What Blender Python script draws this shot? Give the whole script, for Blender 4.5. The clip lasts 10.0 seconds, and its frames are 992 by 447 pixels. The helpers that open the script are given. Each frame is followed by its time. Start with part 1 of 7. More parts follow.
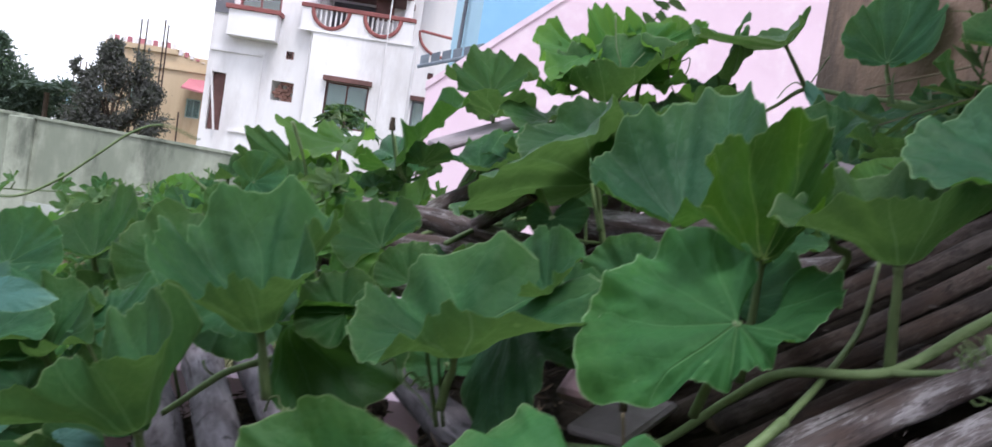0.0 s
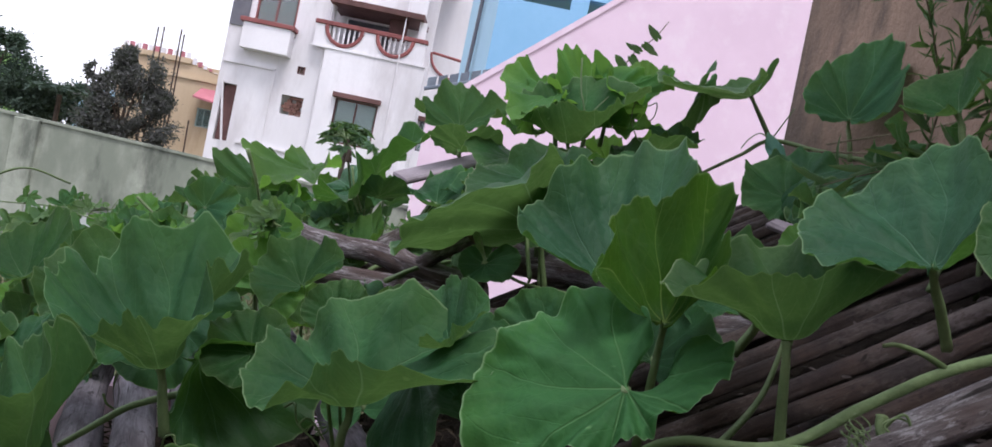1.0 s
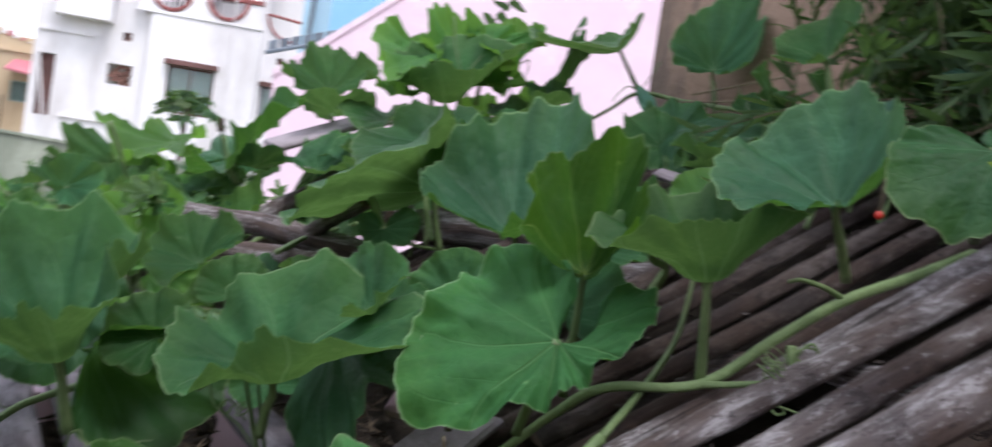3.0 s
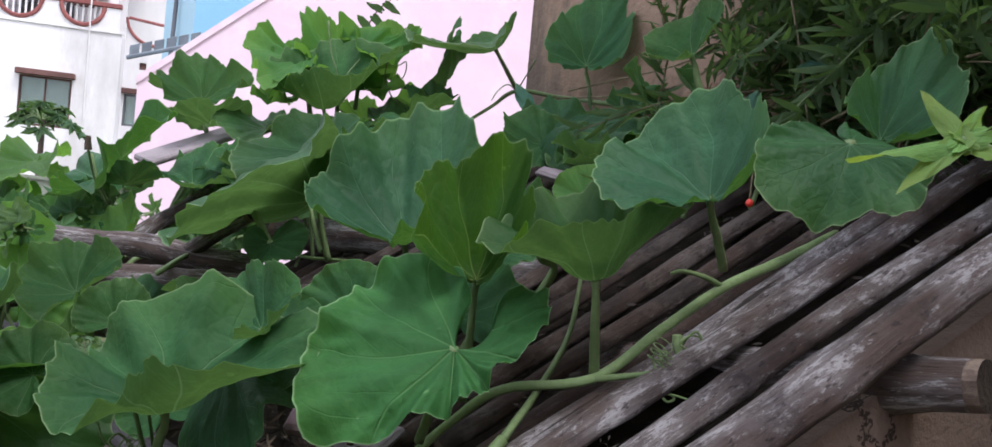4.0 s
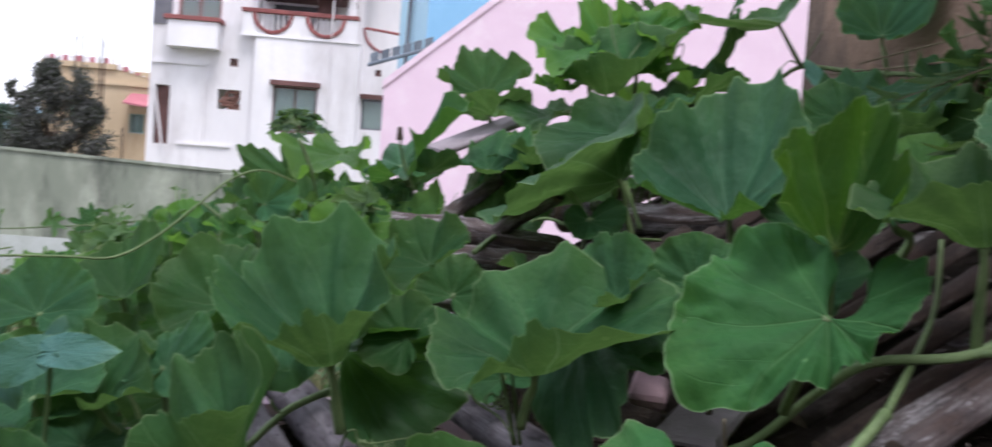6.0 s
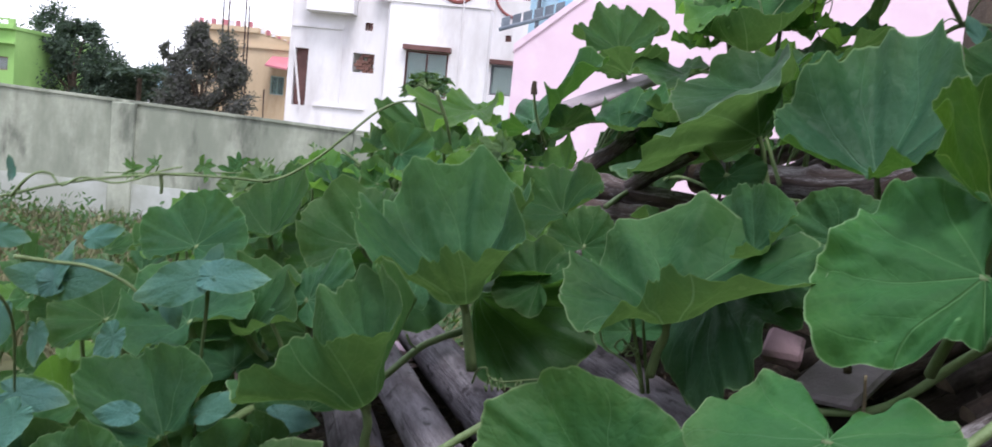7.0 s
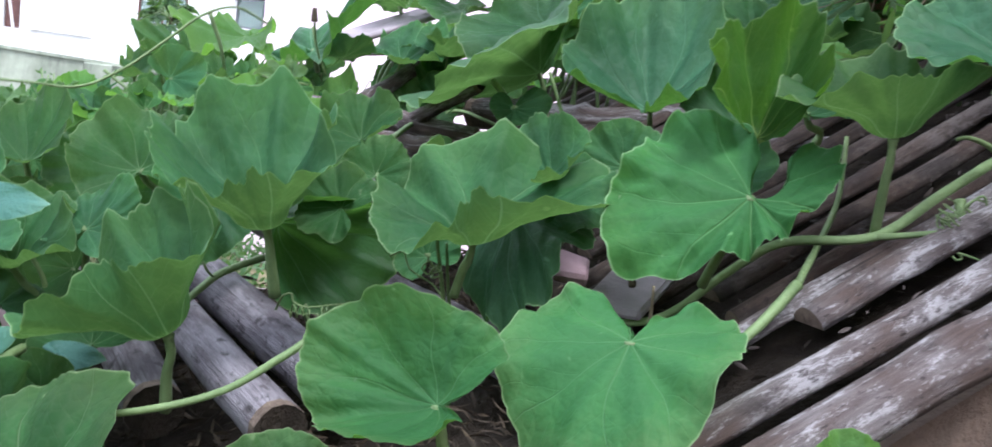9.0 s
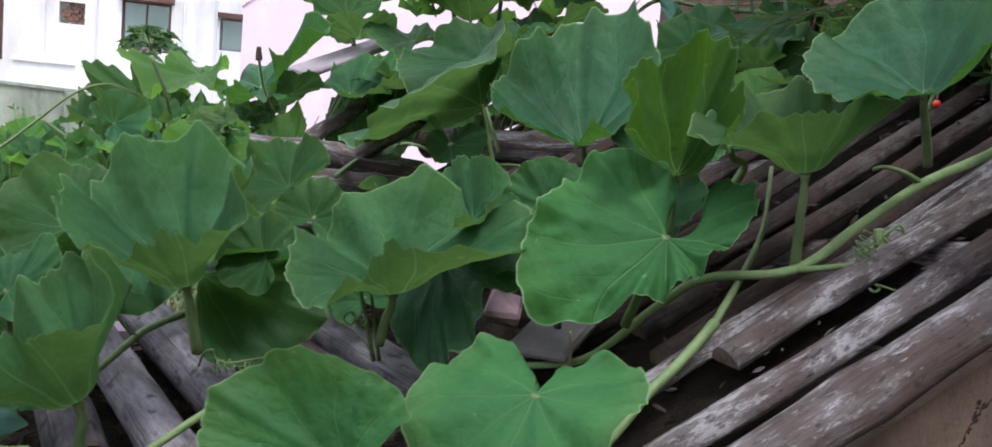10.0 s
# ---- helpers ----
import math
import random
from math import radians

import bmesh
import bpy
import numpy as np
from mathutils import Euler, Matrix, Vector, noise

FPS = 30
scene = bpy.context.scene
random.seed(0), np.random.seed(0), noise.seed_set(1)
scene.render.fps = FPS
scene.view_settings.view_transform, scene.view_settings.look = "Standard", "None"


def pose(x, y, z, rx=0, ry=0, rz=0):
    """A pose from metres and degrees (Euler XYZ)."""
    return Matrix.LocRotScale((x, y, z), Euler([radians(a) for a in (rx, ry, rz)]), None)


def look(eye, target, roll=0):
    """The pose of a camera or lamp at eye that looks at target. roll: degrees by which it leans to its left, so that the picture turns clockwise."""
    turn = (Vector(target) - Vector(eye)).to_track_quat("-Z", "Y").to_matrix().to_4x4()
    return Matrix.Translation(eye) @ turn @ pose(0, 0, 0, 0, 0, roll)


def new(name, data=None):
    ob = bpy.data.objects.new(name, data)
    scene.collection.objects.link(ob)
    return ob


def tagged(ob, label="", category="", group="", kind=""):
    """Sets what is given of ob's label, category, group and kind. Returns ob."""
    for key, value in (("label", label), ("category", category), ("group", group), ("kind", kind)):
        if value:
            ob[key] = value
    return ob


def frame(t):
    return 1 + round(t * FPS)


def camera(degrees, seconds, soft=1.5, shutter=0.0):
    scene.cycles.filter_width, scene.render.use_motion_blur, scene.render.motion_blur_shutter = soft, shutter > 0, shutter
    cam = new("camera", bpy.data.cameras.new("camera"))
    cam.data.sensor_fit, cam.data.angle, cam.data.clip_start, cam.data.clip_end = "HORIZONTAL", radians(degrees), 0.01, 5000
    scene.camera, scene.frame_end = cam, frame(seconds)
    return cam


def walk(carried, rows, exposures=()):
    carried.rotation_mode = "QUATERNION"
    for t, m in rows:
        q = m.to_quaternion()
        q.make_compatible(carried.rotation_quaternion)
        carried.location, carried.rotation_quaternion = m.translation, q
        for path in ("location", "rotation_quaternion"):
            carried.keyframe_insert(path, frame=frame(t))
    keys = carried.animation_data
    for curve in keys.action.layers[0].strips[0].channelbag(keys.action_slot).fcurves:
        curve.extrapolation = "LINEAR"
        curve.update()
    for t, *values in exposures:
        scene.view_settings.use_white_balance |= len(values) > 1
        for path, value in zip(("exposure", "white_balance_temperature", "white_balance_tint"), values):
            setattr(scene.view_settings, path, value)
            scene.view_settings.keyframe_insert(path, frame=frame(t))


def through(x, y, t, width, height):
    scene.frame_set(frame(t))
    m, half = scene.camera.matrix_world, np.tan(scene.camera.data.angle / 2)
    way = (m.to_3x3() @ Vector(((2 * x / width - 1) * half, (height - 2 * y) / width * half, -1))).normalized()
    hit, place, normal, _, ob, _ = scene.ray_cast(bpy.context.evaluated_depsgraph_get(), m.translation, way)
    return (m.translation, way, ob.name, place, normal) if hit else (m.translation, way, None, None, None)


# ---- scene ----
cam = camera(58.8, 10.0, soft=1.5, shutter=0.5)
PATH = [
    (0, (-0.017, 0.171, 1.565), (0.044, 2.169, 1.498), 8.6),
    (0.5, (0.047, 0.176, 1.607), (0.112, 2.175, 1.554), 9.7),
    (1, (0.072, 0.173, 1.608), (0.112, 2.172, 1.591), 11.5),
    (1.5, (0.077, 0.18, 1.594), (0.097, 2.18, 1.589), 13.2),
    (2, (0.07, 0.185, 1.58), (0.077, 2.184, 1.536), 13.7),
    (2.5, (0.044, 0.181, 1.587), (0.146, 2.176, 1.495), 11.7),
    (3, (0.011, 0.184, 1.597), (0.396, 2.146, 1.551), 8.4),
    (3.2, (0.007, 0.193, 1.605), (0.511, 2.128, 1.559), 6.6),
    (4.3, (-0.002, 0.174, 1.61), (0.642, 2.067, 1.589), 5.1),
    (4.5, (-0.008, 0.174, 1.611), (0.639, 2.066, 1.592), 5.0),
    (5, (-0.044, 0.181, 1.61), (0.574, 2.083, 1.581), 4.0),
    (5.5, (-0.096, 0.184, 1.595), (0.367, 2.129, 1.548), 3.7),
    (6, (-0.123, 0.193, 1.576), (0.037, 2.185, 1.497), 4.1),
    (6.2, (-0.129, 0.194, 1.576), (-0.049, 2.19, 1.476), 4.7),
    (7.3, (-0.135, 0.185, 1.539), (-0.276, 2.171, 1.344), 5.9),
    (7.5, (-0.141, 0.188, 1.53), (-0.283, 2.172, 1.322), 6.2),
    (8, (-0.171, 0.191, 1.517), (-0.202, 2.174, 1.257), 7.0),
    (8.5, (-0.184, 0.199, 1.515), (0.074, 2.163, 1.24), 7.9),
    (9, (-0.184, 0.18, 1.531), (0.27, 2.113, 1.289), 7.4),
    (9.5, (-0.168, 0.169, 1.548), (0.324, 2.095, 1.324), 6.2),
    (10, (-0.117, 0.171, 1.572), (0.349, 2.104, 1.356), 5.2),
]
EXPOSURES = [(0, 0.9, 6300, 9), (0.5, 0.65, 6300, 11), (1, 0.65, 6350, 13), (2, 0.65, 6350, 13), (2.5, 0.92, 6380, 11), (3, 1.05, 6400, 9), (4.5, 1.0, 6450, 8), (5, 1.0, 6430, 9), (6, 0.80, 6350, 11), (7.5, 1.06, 6350, 12), (8, 1.12, 6350, 12), (8.4, 1.46, 6250, 11), (9, 1.80, 6020, 6), (9.5, 1.7, 5980, 3), (10, 1.15, 6350, 6)]
walk(cam, [(t, look(eye, target, roll)) for t, eye, target, roll in PATH], EXPOSURES)

# ---- world and sun: a bright overcast evening ----
SUN_EL, SUN_AZ = 64.0, 158.0
world = bpy.data.worlds.new("world")
scene.world = world
world.use_nodes = True
wn, wl = world.node_tree.nodes, world.node_tree.links
sky = wn.new("ShaderNodeTexSky")
sky.sky_type, sky.sun_disc = "NISHITA", False
sky.sun_elevation, sky.sun_rotation = radians(SUN_EL), radians(SUN_AZ)
sky.air_density, sky.dust_density, sky.ozone_density = 1.0, 2.0, 1.0
cloud = wn.new("ShaderNodeMix")
cloud.data_type = "RGBA"
cloud.inputs["Factor"].default_value = 0.82
cloud.inputs["B"].default_value = (9.0, 9.0, 10.2, 1)
wl.new(sky.outputs[0], cloud.inputs["A"])
wl.new(cloud.outputs["Result"], wn["Background"].inputs["Color"])
wn["Background"].inputs["Strength"].default_value = 0.115

sun_data = bpy.data.lights.new("sun", "SUN")
sun_data.energy, sun_data.angle, sun_data.color = 1.45, radians(18), (1.0, 0.96, 0.95)
sun = new("sun", sun_data)
sun.matrix_world = look((0, 0, 30), (-math.sin(radians(SUN_AZ)) * 20, -math.cos(radians(SUN_AZ)) * 20, 30 - 20 * math.tan(radians(SUN_EL))))


# ---- materials ----
def mat_new(name):
    m = bpy.data.materials.new(name)
    m.use_nodes = True
    return m, m.node_tree.nodes, m.node_tree.links


def node(ns, kind, **props):
    n = ns.new(kind)
    for k, v in props.items():
        n.inputs[k.replace("_", " ")].default_value = v
    return n


def math_node(ns, ls, op, a, b=None):
    n = ns.new("ShaderNodeMath")
    n.operation = op
    for i, v in enumerate((a, b)):
        if v is None:
            continue
        if isinstance(v, (int, float)):
            n.inputs[i].default_value = v
        else:
            ls.new(v, n.inputs[i])
    return n.outputs[0]


def step_node(ns, ls, value, lo, hi, out0, out1):
    n = ns.new("ShaderNodeMapRange")
    n.interpolation_type = "SMOOTHSTEP"
    ls.new(value, n.inputs["Value"])
    for key, v in (("From Min", lo), ("From Max", hi), ("To Min", out0), ("To Max", out1)):
        n.inputs[key].default_value = v
    return n.outputs["Result"]


def blend(ns, ls, fac, a, b):
    n = ns.new("ShaderNodeMix")
    n.data_type = "RGBA"
    for sock, v in ((n.inputs["Factor"], fac), (n.inputs["A"], a), (n.inputs["B"], b)):
        if isinstance(v, (int, float)):
            sock.default_value = v
        elif isinstance(v, tuple):
            sock.default_value = (*v, 1)
        else:
            ls.new(v, sock)
    return n.outputs["Result"]


def surface(name, base, dark, scale=6.0, fine=60.0, rough=0.8, bump=0.15, stain=None, stain_scale=1.2, streak=1.0, spec=0.3, metal=0.0, vary=0.12):
    """A worn matte surface: large blotches, fine grain, optional stains, and relief."""
    m, ns, ls = mat_new(name)
    b = ns["Principled BSDF"]
    co = ns.new("ShaderNodeTexCoord").outputs["Object"]
    mp = ns.new("ShaderNodeMapping")
    mp.inputs["Scale"].default_value = (1, 1, streak)
    ls.new(co, mp.inputs["Vector"])
    big = node(ns, "ShaderNodeTexNoise", Scale=scale, Detail=6.0, Roughness=0.6)
    small = node(ns, "ShaderNodeTexNoise", Scale=fine, Detail=4.0, Roughness=0.7)
    ls.new(mp.outputs[0], big.inputs["Vector"])
    ls.new(co, small.inputs["Vector"])
    c = blend(ns, ls, step_node(ns, ls, big.outputs["Fac"], 0.35, 0.68, 0, 1), dark, base)
    c = blend(ns, ls, step_node(ns, ls, small.outputs["Fac"], 0.3, 0.75, 0.35, 0.0), c, dark)
    if stain:
        st = node(ns, "ShaderNodeTexNoise", Scale=stain_scale, Detail=8.0, Roughness=0.65)
        ls.new(mp.outputs[0], st.inputs["Vector"])
        c = blend(ns, ls, step_node(ns, ls, st.outputs["Fac"], 0.5, 0.68, 0, 0.85), c, stain)
    rnd = ns.new("ShaderNodeObjectInfo").outputs["Random"]
    hs = ns.new("ShaderNodeHueSaturation")
    ls.new(c, hs.inputs["Color"])
    ls.new(step_node(ns, ls, rnd, 0, 1, 1 - vary, 1 + vary), hs.inputs["Value"])
    ls.new(hs.outputs[0], b.inputs["Base Color"])
    b.inputs["Roughness"].default_value, b.inputs["Metallic"].default_value = rough, metal
    b.inputs["Specular IOR Level"].default_value = spec
    bp = node(ns, "ShaderNodeBump", Strength=bump, Distance=0.01)
    ls.new(math_node(ns, ls, "ADD", big.outputs["Fac"], small.outputs["Fac"]), bp.inputs["Height"])
    ls.new(bp.outputs[0], b.inputs["Normal"])
    return m


def leaf_material(name, top, deep, vein, through, thin=0.35, gap=40.0, rough=0.5, veins=1.0, hue_vary=0.015):
    """A leaf blade: blotched green, pale veins that fan out from the stalk, paler margin, light showing through."""
    m, ns, ls = mat_new(name)
    b, out = ns["Principled BSDF"], ns["Material Output"]
    uv = ns.new("ShaderNodeUVMap")
    uv.uv_map = "blade"
    sp = ns.new("ShaderNodeSeparateXYZ")
    ls.new(uv.outputs[0], sp.inputs[0])
    x = math_node(ns, ls, "MULTIPLY", math_node(ns, ls, "SUBTRACT", sp.outputs[0], 0.5), 2.5)
    y = math_node(ns, ls, "MULTIPLY", math_node(ns, ls, "SUBTRACT", sp.outputs[1], 0.5), 2.5)
    r = math_node(ns, ls, "SQRT", math_node(ns, ls, "ADD", math_node(ns, ls, "MULTIPLY", x, x), math_node(ns, ls, "MULTIPLY", y, y)))
    wob = node(ns, "ShaderNodeTexNoise", Scale=3.5, Detail=0.0)
    ls.new(uv.outputs[0], wob.inputs["Vector"])
    sway = math_node(ns, ls, "MULTIPLY", math_node(ns, ls, "MULTIPLY", math_node(ns, ls, "SUBTRACT", wob.outputs["Fac"], 0.5), 0.8), r)
    ang = math_node(ns, ls, "ABSOLUTE", math_node(ns, ls, "ADD", math_node(ns, ls, "ARCTAN2", x, y), sway))
    g = radians(gap)
    k = math_node(ns, ls, "SUBTRACT", math_node(ns, ls, "MODULO", math_node(ns, ls, "ADD", ang, g / 2), g), g / 2)
    off = math_node(ns, ls, "ABSOLUTE", math_node(ns, ls, "MULTIPLY", r, math_node(ns, ls, "SINE", k)))
    wide = math_node(ns, ls, "ADD", 0.0025, math_node(ns, ls, "MULTIPLY", 0.0045, math_node(ns, ls, "SUBTRACT", 1.1, r)))
    main = step_node(ns, ls, math_node(ns, ls, "DIVIDE", off, wide), 0.4, 1.3, 1, 0)
    along = math_node(ns, ls, "SUBTRACT", math_node(ns, ls, "MULTIPLY", r, math_node(ns, ls, "COSINE", k)), math_node(ns, ls, "MULTIPLY", off, 1.15))
    fr = math_node(ns, ls, "ABSOLUTE", math_node(ns, ls, "SUBTRACT", math_node(ns, ls, "FRACT", math_node(ns, ls, "MULTIPLY", along, 6.3)), 0.5))
    side = step_node(ns, ls, fr, 0.0, 0.045, 0.16, 0)
    mask = math_node(ns, ls, "MULTIPLY", math_node(ns, ls, "MAXIMUM", main, side), veins)
    co = ns.new("ShaderNodeTexCoord").outputs["Object"]
    big = node(ns, "ShaderNodeTexNoise", Scale=14.0, Detail=4.0)
    fine = node(ns, "ShaderNodeTexNoise", Scale=180.0, Detail=3.0)
    ls.new(co, big.inputs["Vector"])
    ls.new(co, fine.inputs["Vector"])
    c = blend(ns, ls, step_node(ns, ls, big.outputs["Fac"], 0.3, 0.7, 0, 1), deep, top)
    c = blend(ns, ls, step_node(ns, ls, fine.outputs["Fac"], 0.35, 0.7, 0.3, 0), c, deep)
    if veins:
        # deeper green midway between the main veins, mottled, which also paints in pleat shading, and a yellower outer
        # third
        between = step_node(ns, ls, math_node(ns, ls, "ADD", math_node(ns, ls, "DIVIDE", math_node(ns, ls, "ABSOLUTE", k), g / 2), math_node(ns, ls, "MULTIPLY", math_node(ns, ls, "SUBTRACT", big.outputs["Fac"], 0.5), 1.2)), 0.15, 0.95, 0.0, 0.62)
        c = blend(ns, ls, between, c, deep)
        flush = step_node(ns, ls, math_node(ns, ls, "ADD", r, math_node(ns, ls, "MULTIPLY", math_node(ns, ls, "SUBTRACT", fine.outputs["Fac"], 0.5), 0.5)), 0.55, 1.0, 0.0, 0.28)
        c = blend(ns, ls, flush, c, tuple(v * m for v, m in zip(top, (1.7, 1.15, 0.75))))
    net = ns.new("ShaderNodeTexVoronoi")
    net.feature = "DISTANCE_TO_EDGE"
    net.inputs["Scale"].default_value = 26.0
    ls.new(uv.outputs[0], net.inputs["Vector"])
    c = blend(ns, ls, step_node(ns, ls, net.outputs["Distance"], 0.0, 0.12, 0.06 * min(1.0, veins), 0.0), c, vein)
    c = blend(ns, ls, math_node(ns, ls, "MULTIPLY", mask, math_node(ns, ls, "SUBTRACT", 0.48, math_node(ns, ls, "MULTIPLY", r, 0.30))), c, vein)
    rim = ns.new("ShaderNodeUVMap")
    rim.uv_map = "rim"
    rs = ns.new("ShaderNodeSeparateXYZ")
    ls.new(rim.outputs[0], rs.inputs[0])
    c = blend(ns, ls, step_node(ns, ls, rs.outputs[0], 0.982, 0.998, 0, 0.7), c, (0.24, 0.36, 0.18))
    spots = node(ns, "ShaderNodeTexNoise", Scale=55.0, Detail=2.0)
    ls.new(co, spots.inputs["Vector"])
    c = blend(ns, ls, step_node(ns, ls, spots.outputs["Fac"], 0.72, 0.78, 0, 0.5), c, vein)
    rnd = ns.new("ShaderNodeObjectInfo").outputs["Random"]
    hs = ns.new("ShaderNodeHueSaturation")
    ls.new(c, hs.inputs["Color"])
    ls.new(step_node(ns, ls, rnd, 0, 1, 0.5 - hue_vary, 0.5 + hue_vary), hs.inputs["Hue"])
    ls.new(step_node(ns, ls, math_node(ns, ls, "FRACT", math_node(ns, ls, "MULTIPLY", rnd, 7.3)), 0, 1, 0.8, 1.2), hs.inputs["Value"])
    ls.new(hs.outputs[0], b.inputs["Base Color"])
    b.inputs["Roughness"].default_value = rough
    b.inputs["Specular IOR Level"].default_value = 0.14
    bp = node(ns, "ShaderNodeBump", Strength=0.6, Distance=0.004)
    quilt = ns.new("ShaderNodeTexVoronoi")
    quilt.feature = "DISTANCE_TO_EDGE"
    quilt.inputs["Scale"].default_value = 26.0
    ls.new(uv.outputs[0], quilt.inputs["Vector"])
    relief = math_node(ns, ls, "SUBTRACT", math_node(ns, ls, "MULTIPLY", fine.outputs["Fac"], 0.35), step_node(ns, ls, quilt.outputs["Distance"], 0.0, 0.25, 0.13, 0.0))
    swell = node(ns, "ShaderNodeTexNoise", Scale=34.0, Detail=1.0)
    ls.new(co, swell.inputs["Vector"])
    relief = math_node(ns, ls, "ADD", relief, math_node(ns, ls, "ADD", math_node(ns, ls, "MULTIPLY", big.outputs["Fac"], 2.2), math_node(ns, ls, "MULTIPLY", swell.outputs["Fac"], 1.3)))
    ls.new(math_node(ns, ls, "SUBTRACT", relief, mask), bp.inputs["Height"])
    ls.new(bp.outputs[0], b.inputs["Normal"])
    tr = ns.new("ShaderNodeBsdfTranslucent")
    tc = blend(ns, ls, math_node(ns, ls, "MULTIPLY", mask, 0.4), through, vein)
    ls.new(tc, tr.inputs["Color"])
    mix = ns.new("ShaderNodeMixShader")
    mix.inputs[0].default_value = thin
    ls.new(b.outputs[0], mix.inputs[1])
    ls.new(tr.outputs[0], mix.inputs[2])
    ls.new(mix.outputs[0], out.inputs["Surface"])
    return m


M_LEAF = leaf_material("squash_leaf_green", (0.046, 0.148, 0.054), (0.018, 0.070, 0.026), (0.20, 0.33, 0.16), (0.098, 0.195, 0.045), thin=0.37, rough=0.58, hue_vary=0.02)
M_BROAD = leaf_material("squash_leaf_fresh", (0.052, 0.172, 0.060), (0.028, 0.108, 0.042), (0.18, 0.34, 0.17), (0.105, 0.25, 0.035), thin=0.3, rough=0.58, veins=0.6)
M_FOLDED = leaf_material("squash_leaf_mature", (0.047, 0.142, 0.040), (0.026, 0.088, 0.024), (0.19, 0.33, 0.14), (0.105, 0.25, 0.03), thin=0.3, rough=0.6, veins=0.7)
M_WAXY = leaf_material("squash_leaf_bloom", (0.040, 0.122, 0.058), (0.020, 0.066, 0.031), (0.15, 0.28, 0.16), (0.085, 0.21, 0.03), thin=0.33, rough=0.5, hue_vary=0.02)
M_VEINY = leaf_material("squash_leaf_netted", (0.034, 0.118, 0.022), (0.018, 0.070, 0.012), (0.26, 0.38, 0.10), (0.10, 0.23, 0.02), thin=0.33, rough=0.55, veins=1.5)
M_YOUNG = leaf_material("squash_leaf_young", (0.092, 0.235, 0.070), (0.050, 0.145, 0.042), (0.26, 0.42, 0.19), (0.17, 0.36, 0.05), thin=0.45, rough=0.58)
M_GOURD = leaf_material("gourd_leaf_pale", (0.10, 0.19, 0.085), (0.06, 0.125, 0.05), (0.22, 0.34, 0.18), (0.14, 0.28, 0.05), thin=0.33, rough=0.6)
M_BEAN = leaf_material("bean_leaf_blue_green", (0.082, 0.200, 0.172), (0.055, 0.145, 0.122), (0.16, 0.27, 0.20), (0.12, 0.26, 0.05), thin=0.25, gap=60.0, rough=0.45, veins=0.4)
M_FINE = leaf_material("creeper_leaf_green", (0.036, 0.098, 0.032), (0.015, 0.045, 0.015), (0.12, 0.22, 0.08), (0.10, 0.21, 0.03), gap=180.0, veins=0.5, hue_vary=0.04)
M_LANKY = leaf_material("narrow_leaf_grey_green", (0.065, 0.125, 0.055), (0.032, 0.070, 0.030), (0.15, 0.24, 0.12), (0.12, 0.22, 0.05), gap=180.0, veins=0.4, hue_vary=0.05)
M_SPROUT = leaf_material("sprout_leaf_lime", (0.20, 0.34, 0.11), (0.14, 0.26, 0.08), (0.34, 0.46, 0.2), (0.30, 0.45, 0.05), gap=180.0, veins=0.6)
# far tree leaves, greyed and lightened: distance haze is put into their colours
M_TREE = leaf_material("tree_leaf_hazed", (0.105, 0.150, 0.125), (0.062, 0.090, 0.076), (0.06, 0.10, 0.05), (0.06, 0.12, 0.03), thin=0.2, gap=180.0, veins=0.0, hue_vary=0.03)
M_TREE_RED = leaf_material("tree_leaf_bronze_hazed", (0.135, 0.135, 0.13), (0.08, 0.08, 0.08), (0.07, 0.09, 0.06), (0.06, 0.10, 0.03), thin=0.2, gap=180.0, veins=0.0, hue_vary=0.05)
M_STEM = surface("vine_stem_green", (0.18, 0.255, 0.115), (0.11, 0.165, 0.07), 25, 160, 0.55, 0.25, spec=0.3)
M_TWIG = surface("dry_twig_brown", (0.20, 0.17, 0.11), (0.10, 0.08, 0.05), 25, 160, 0.8, 0.3)


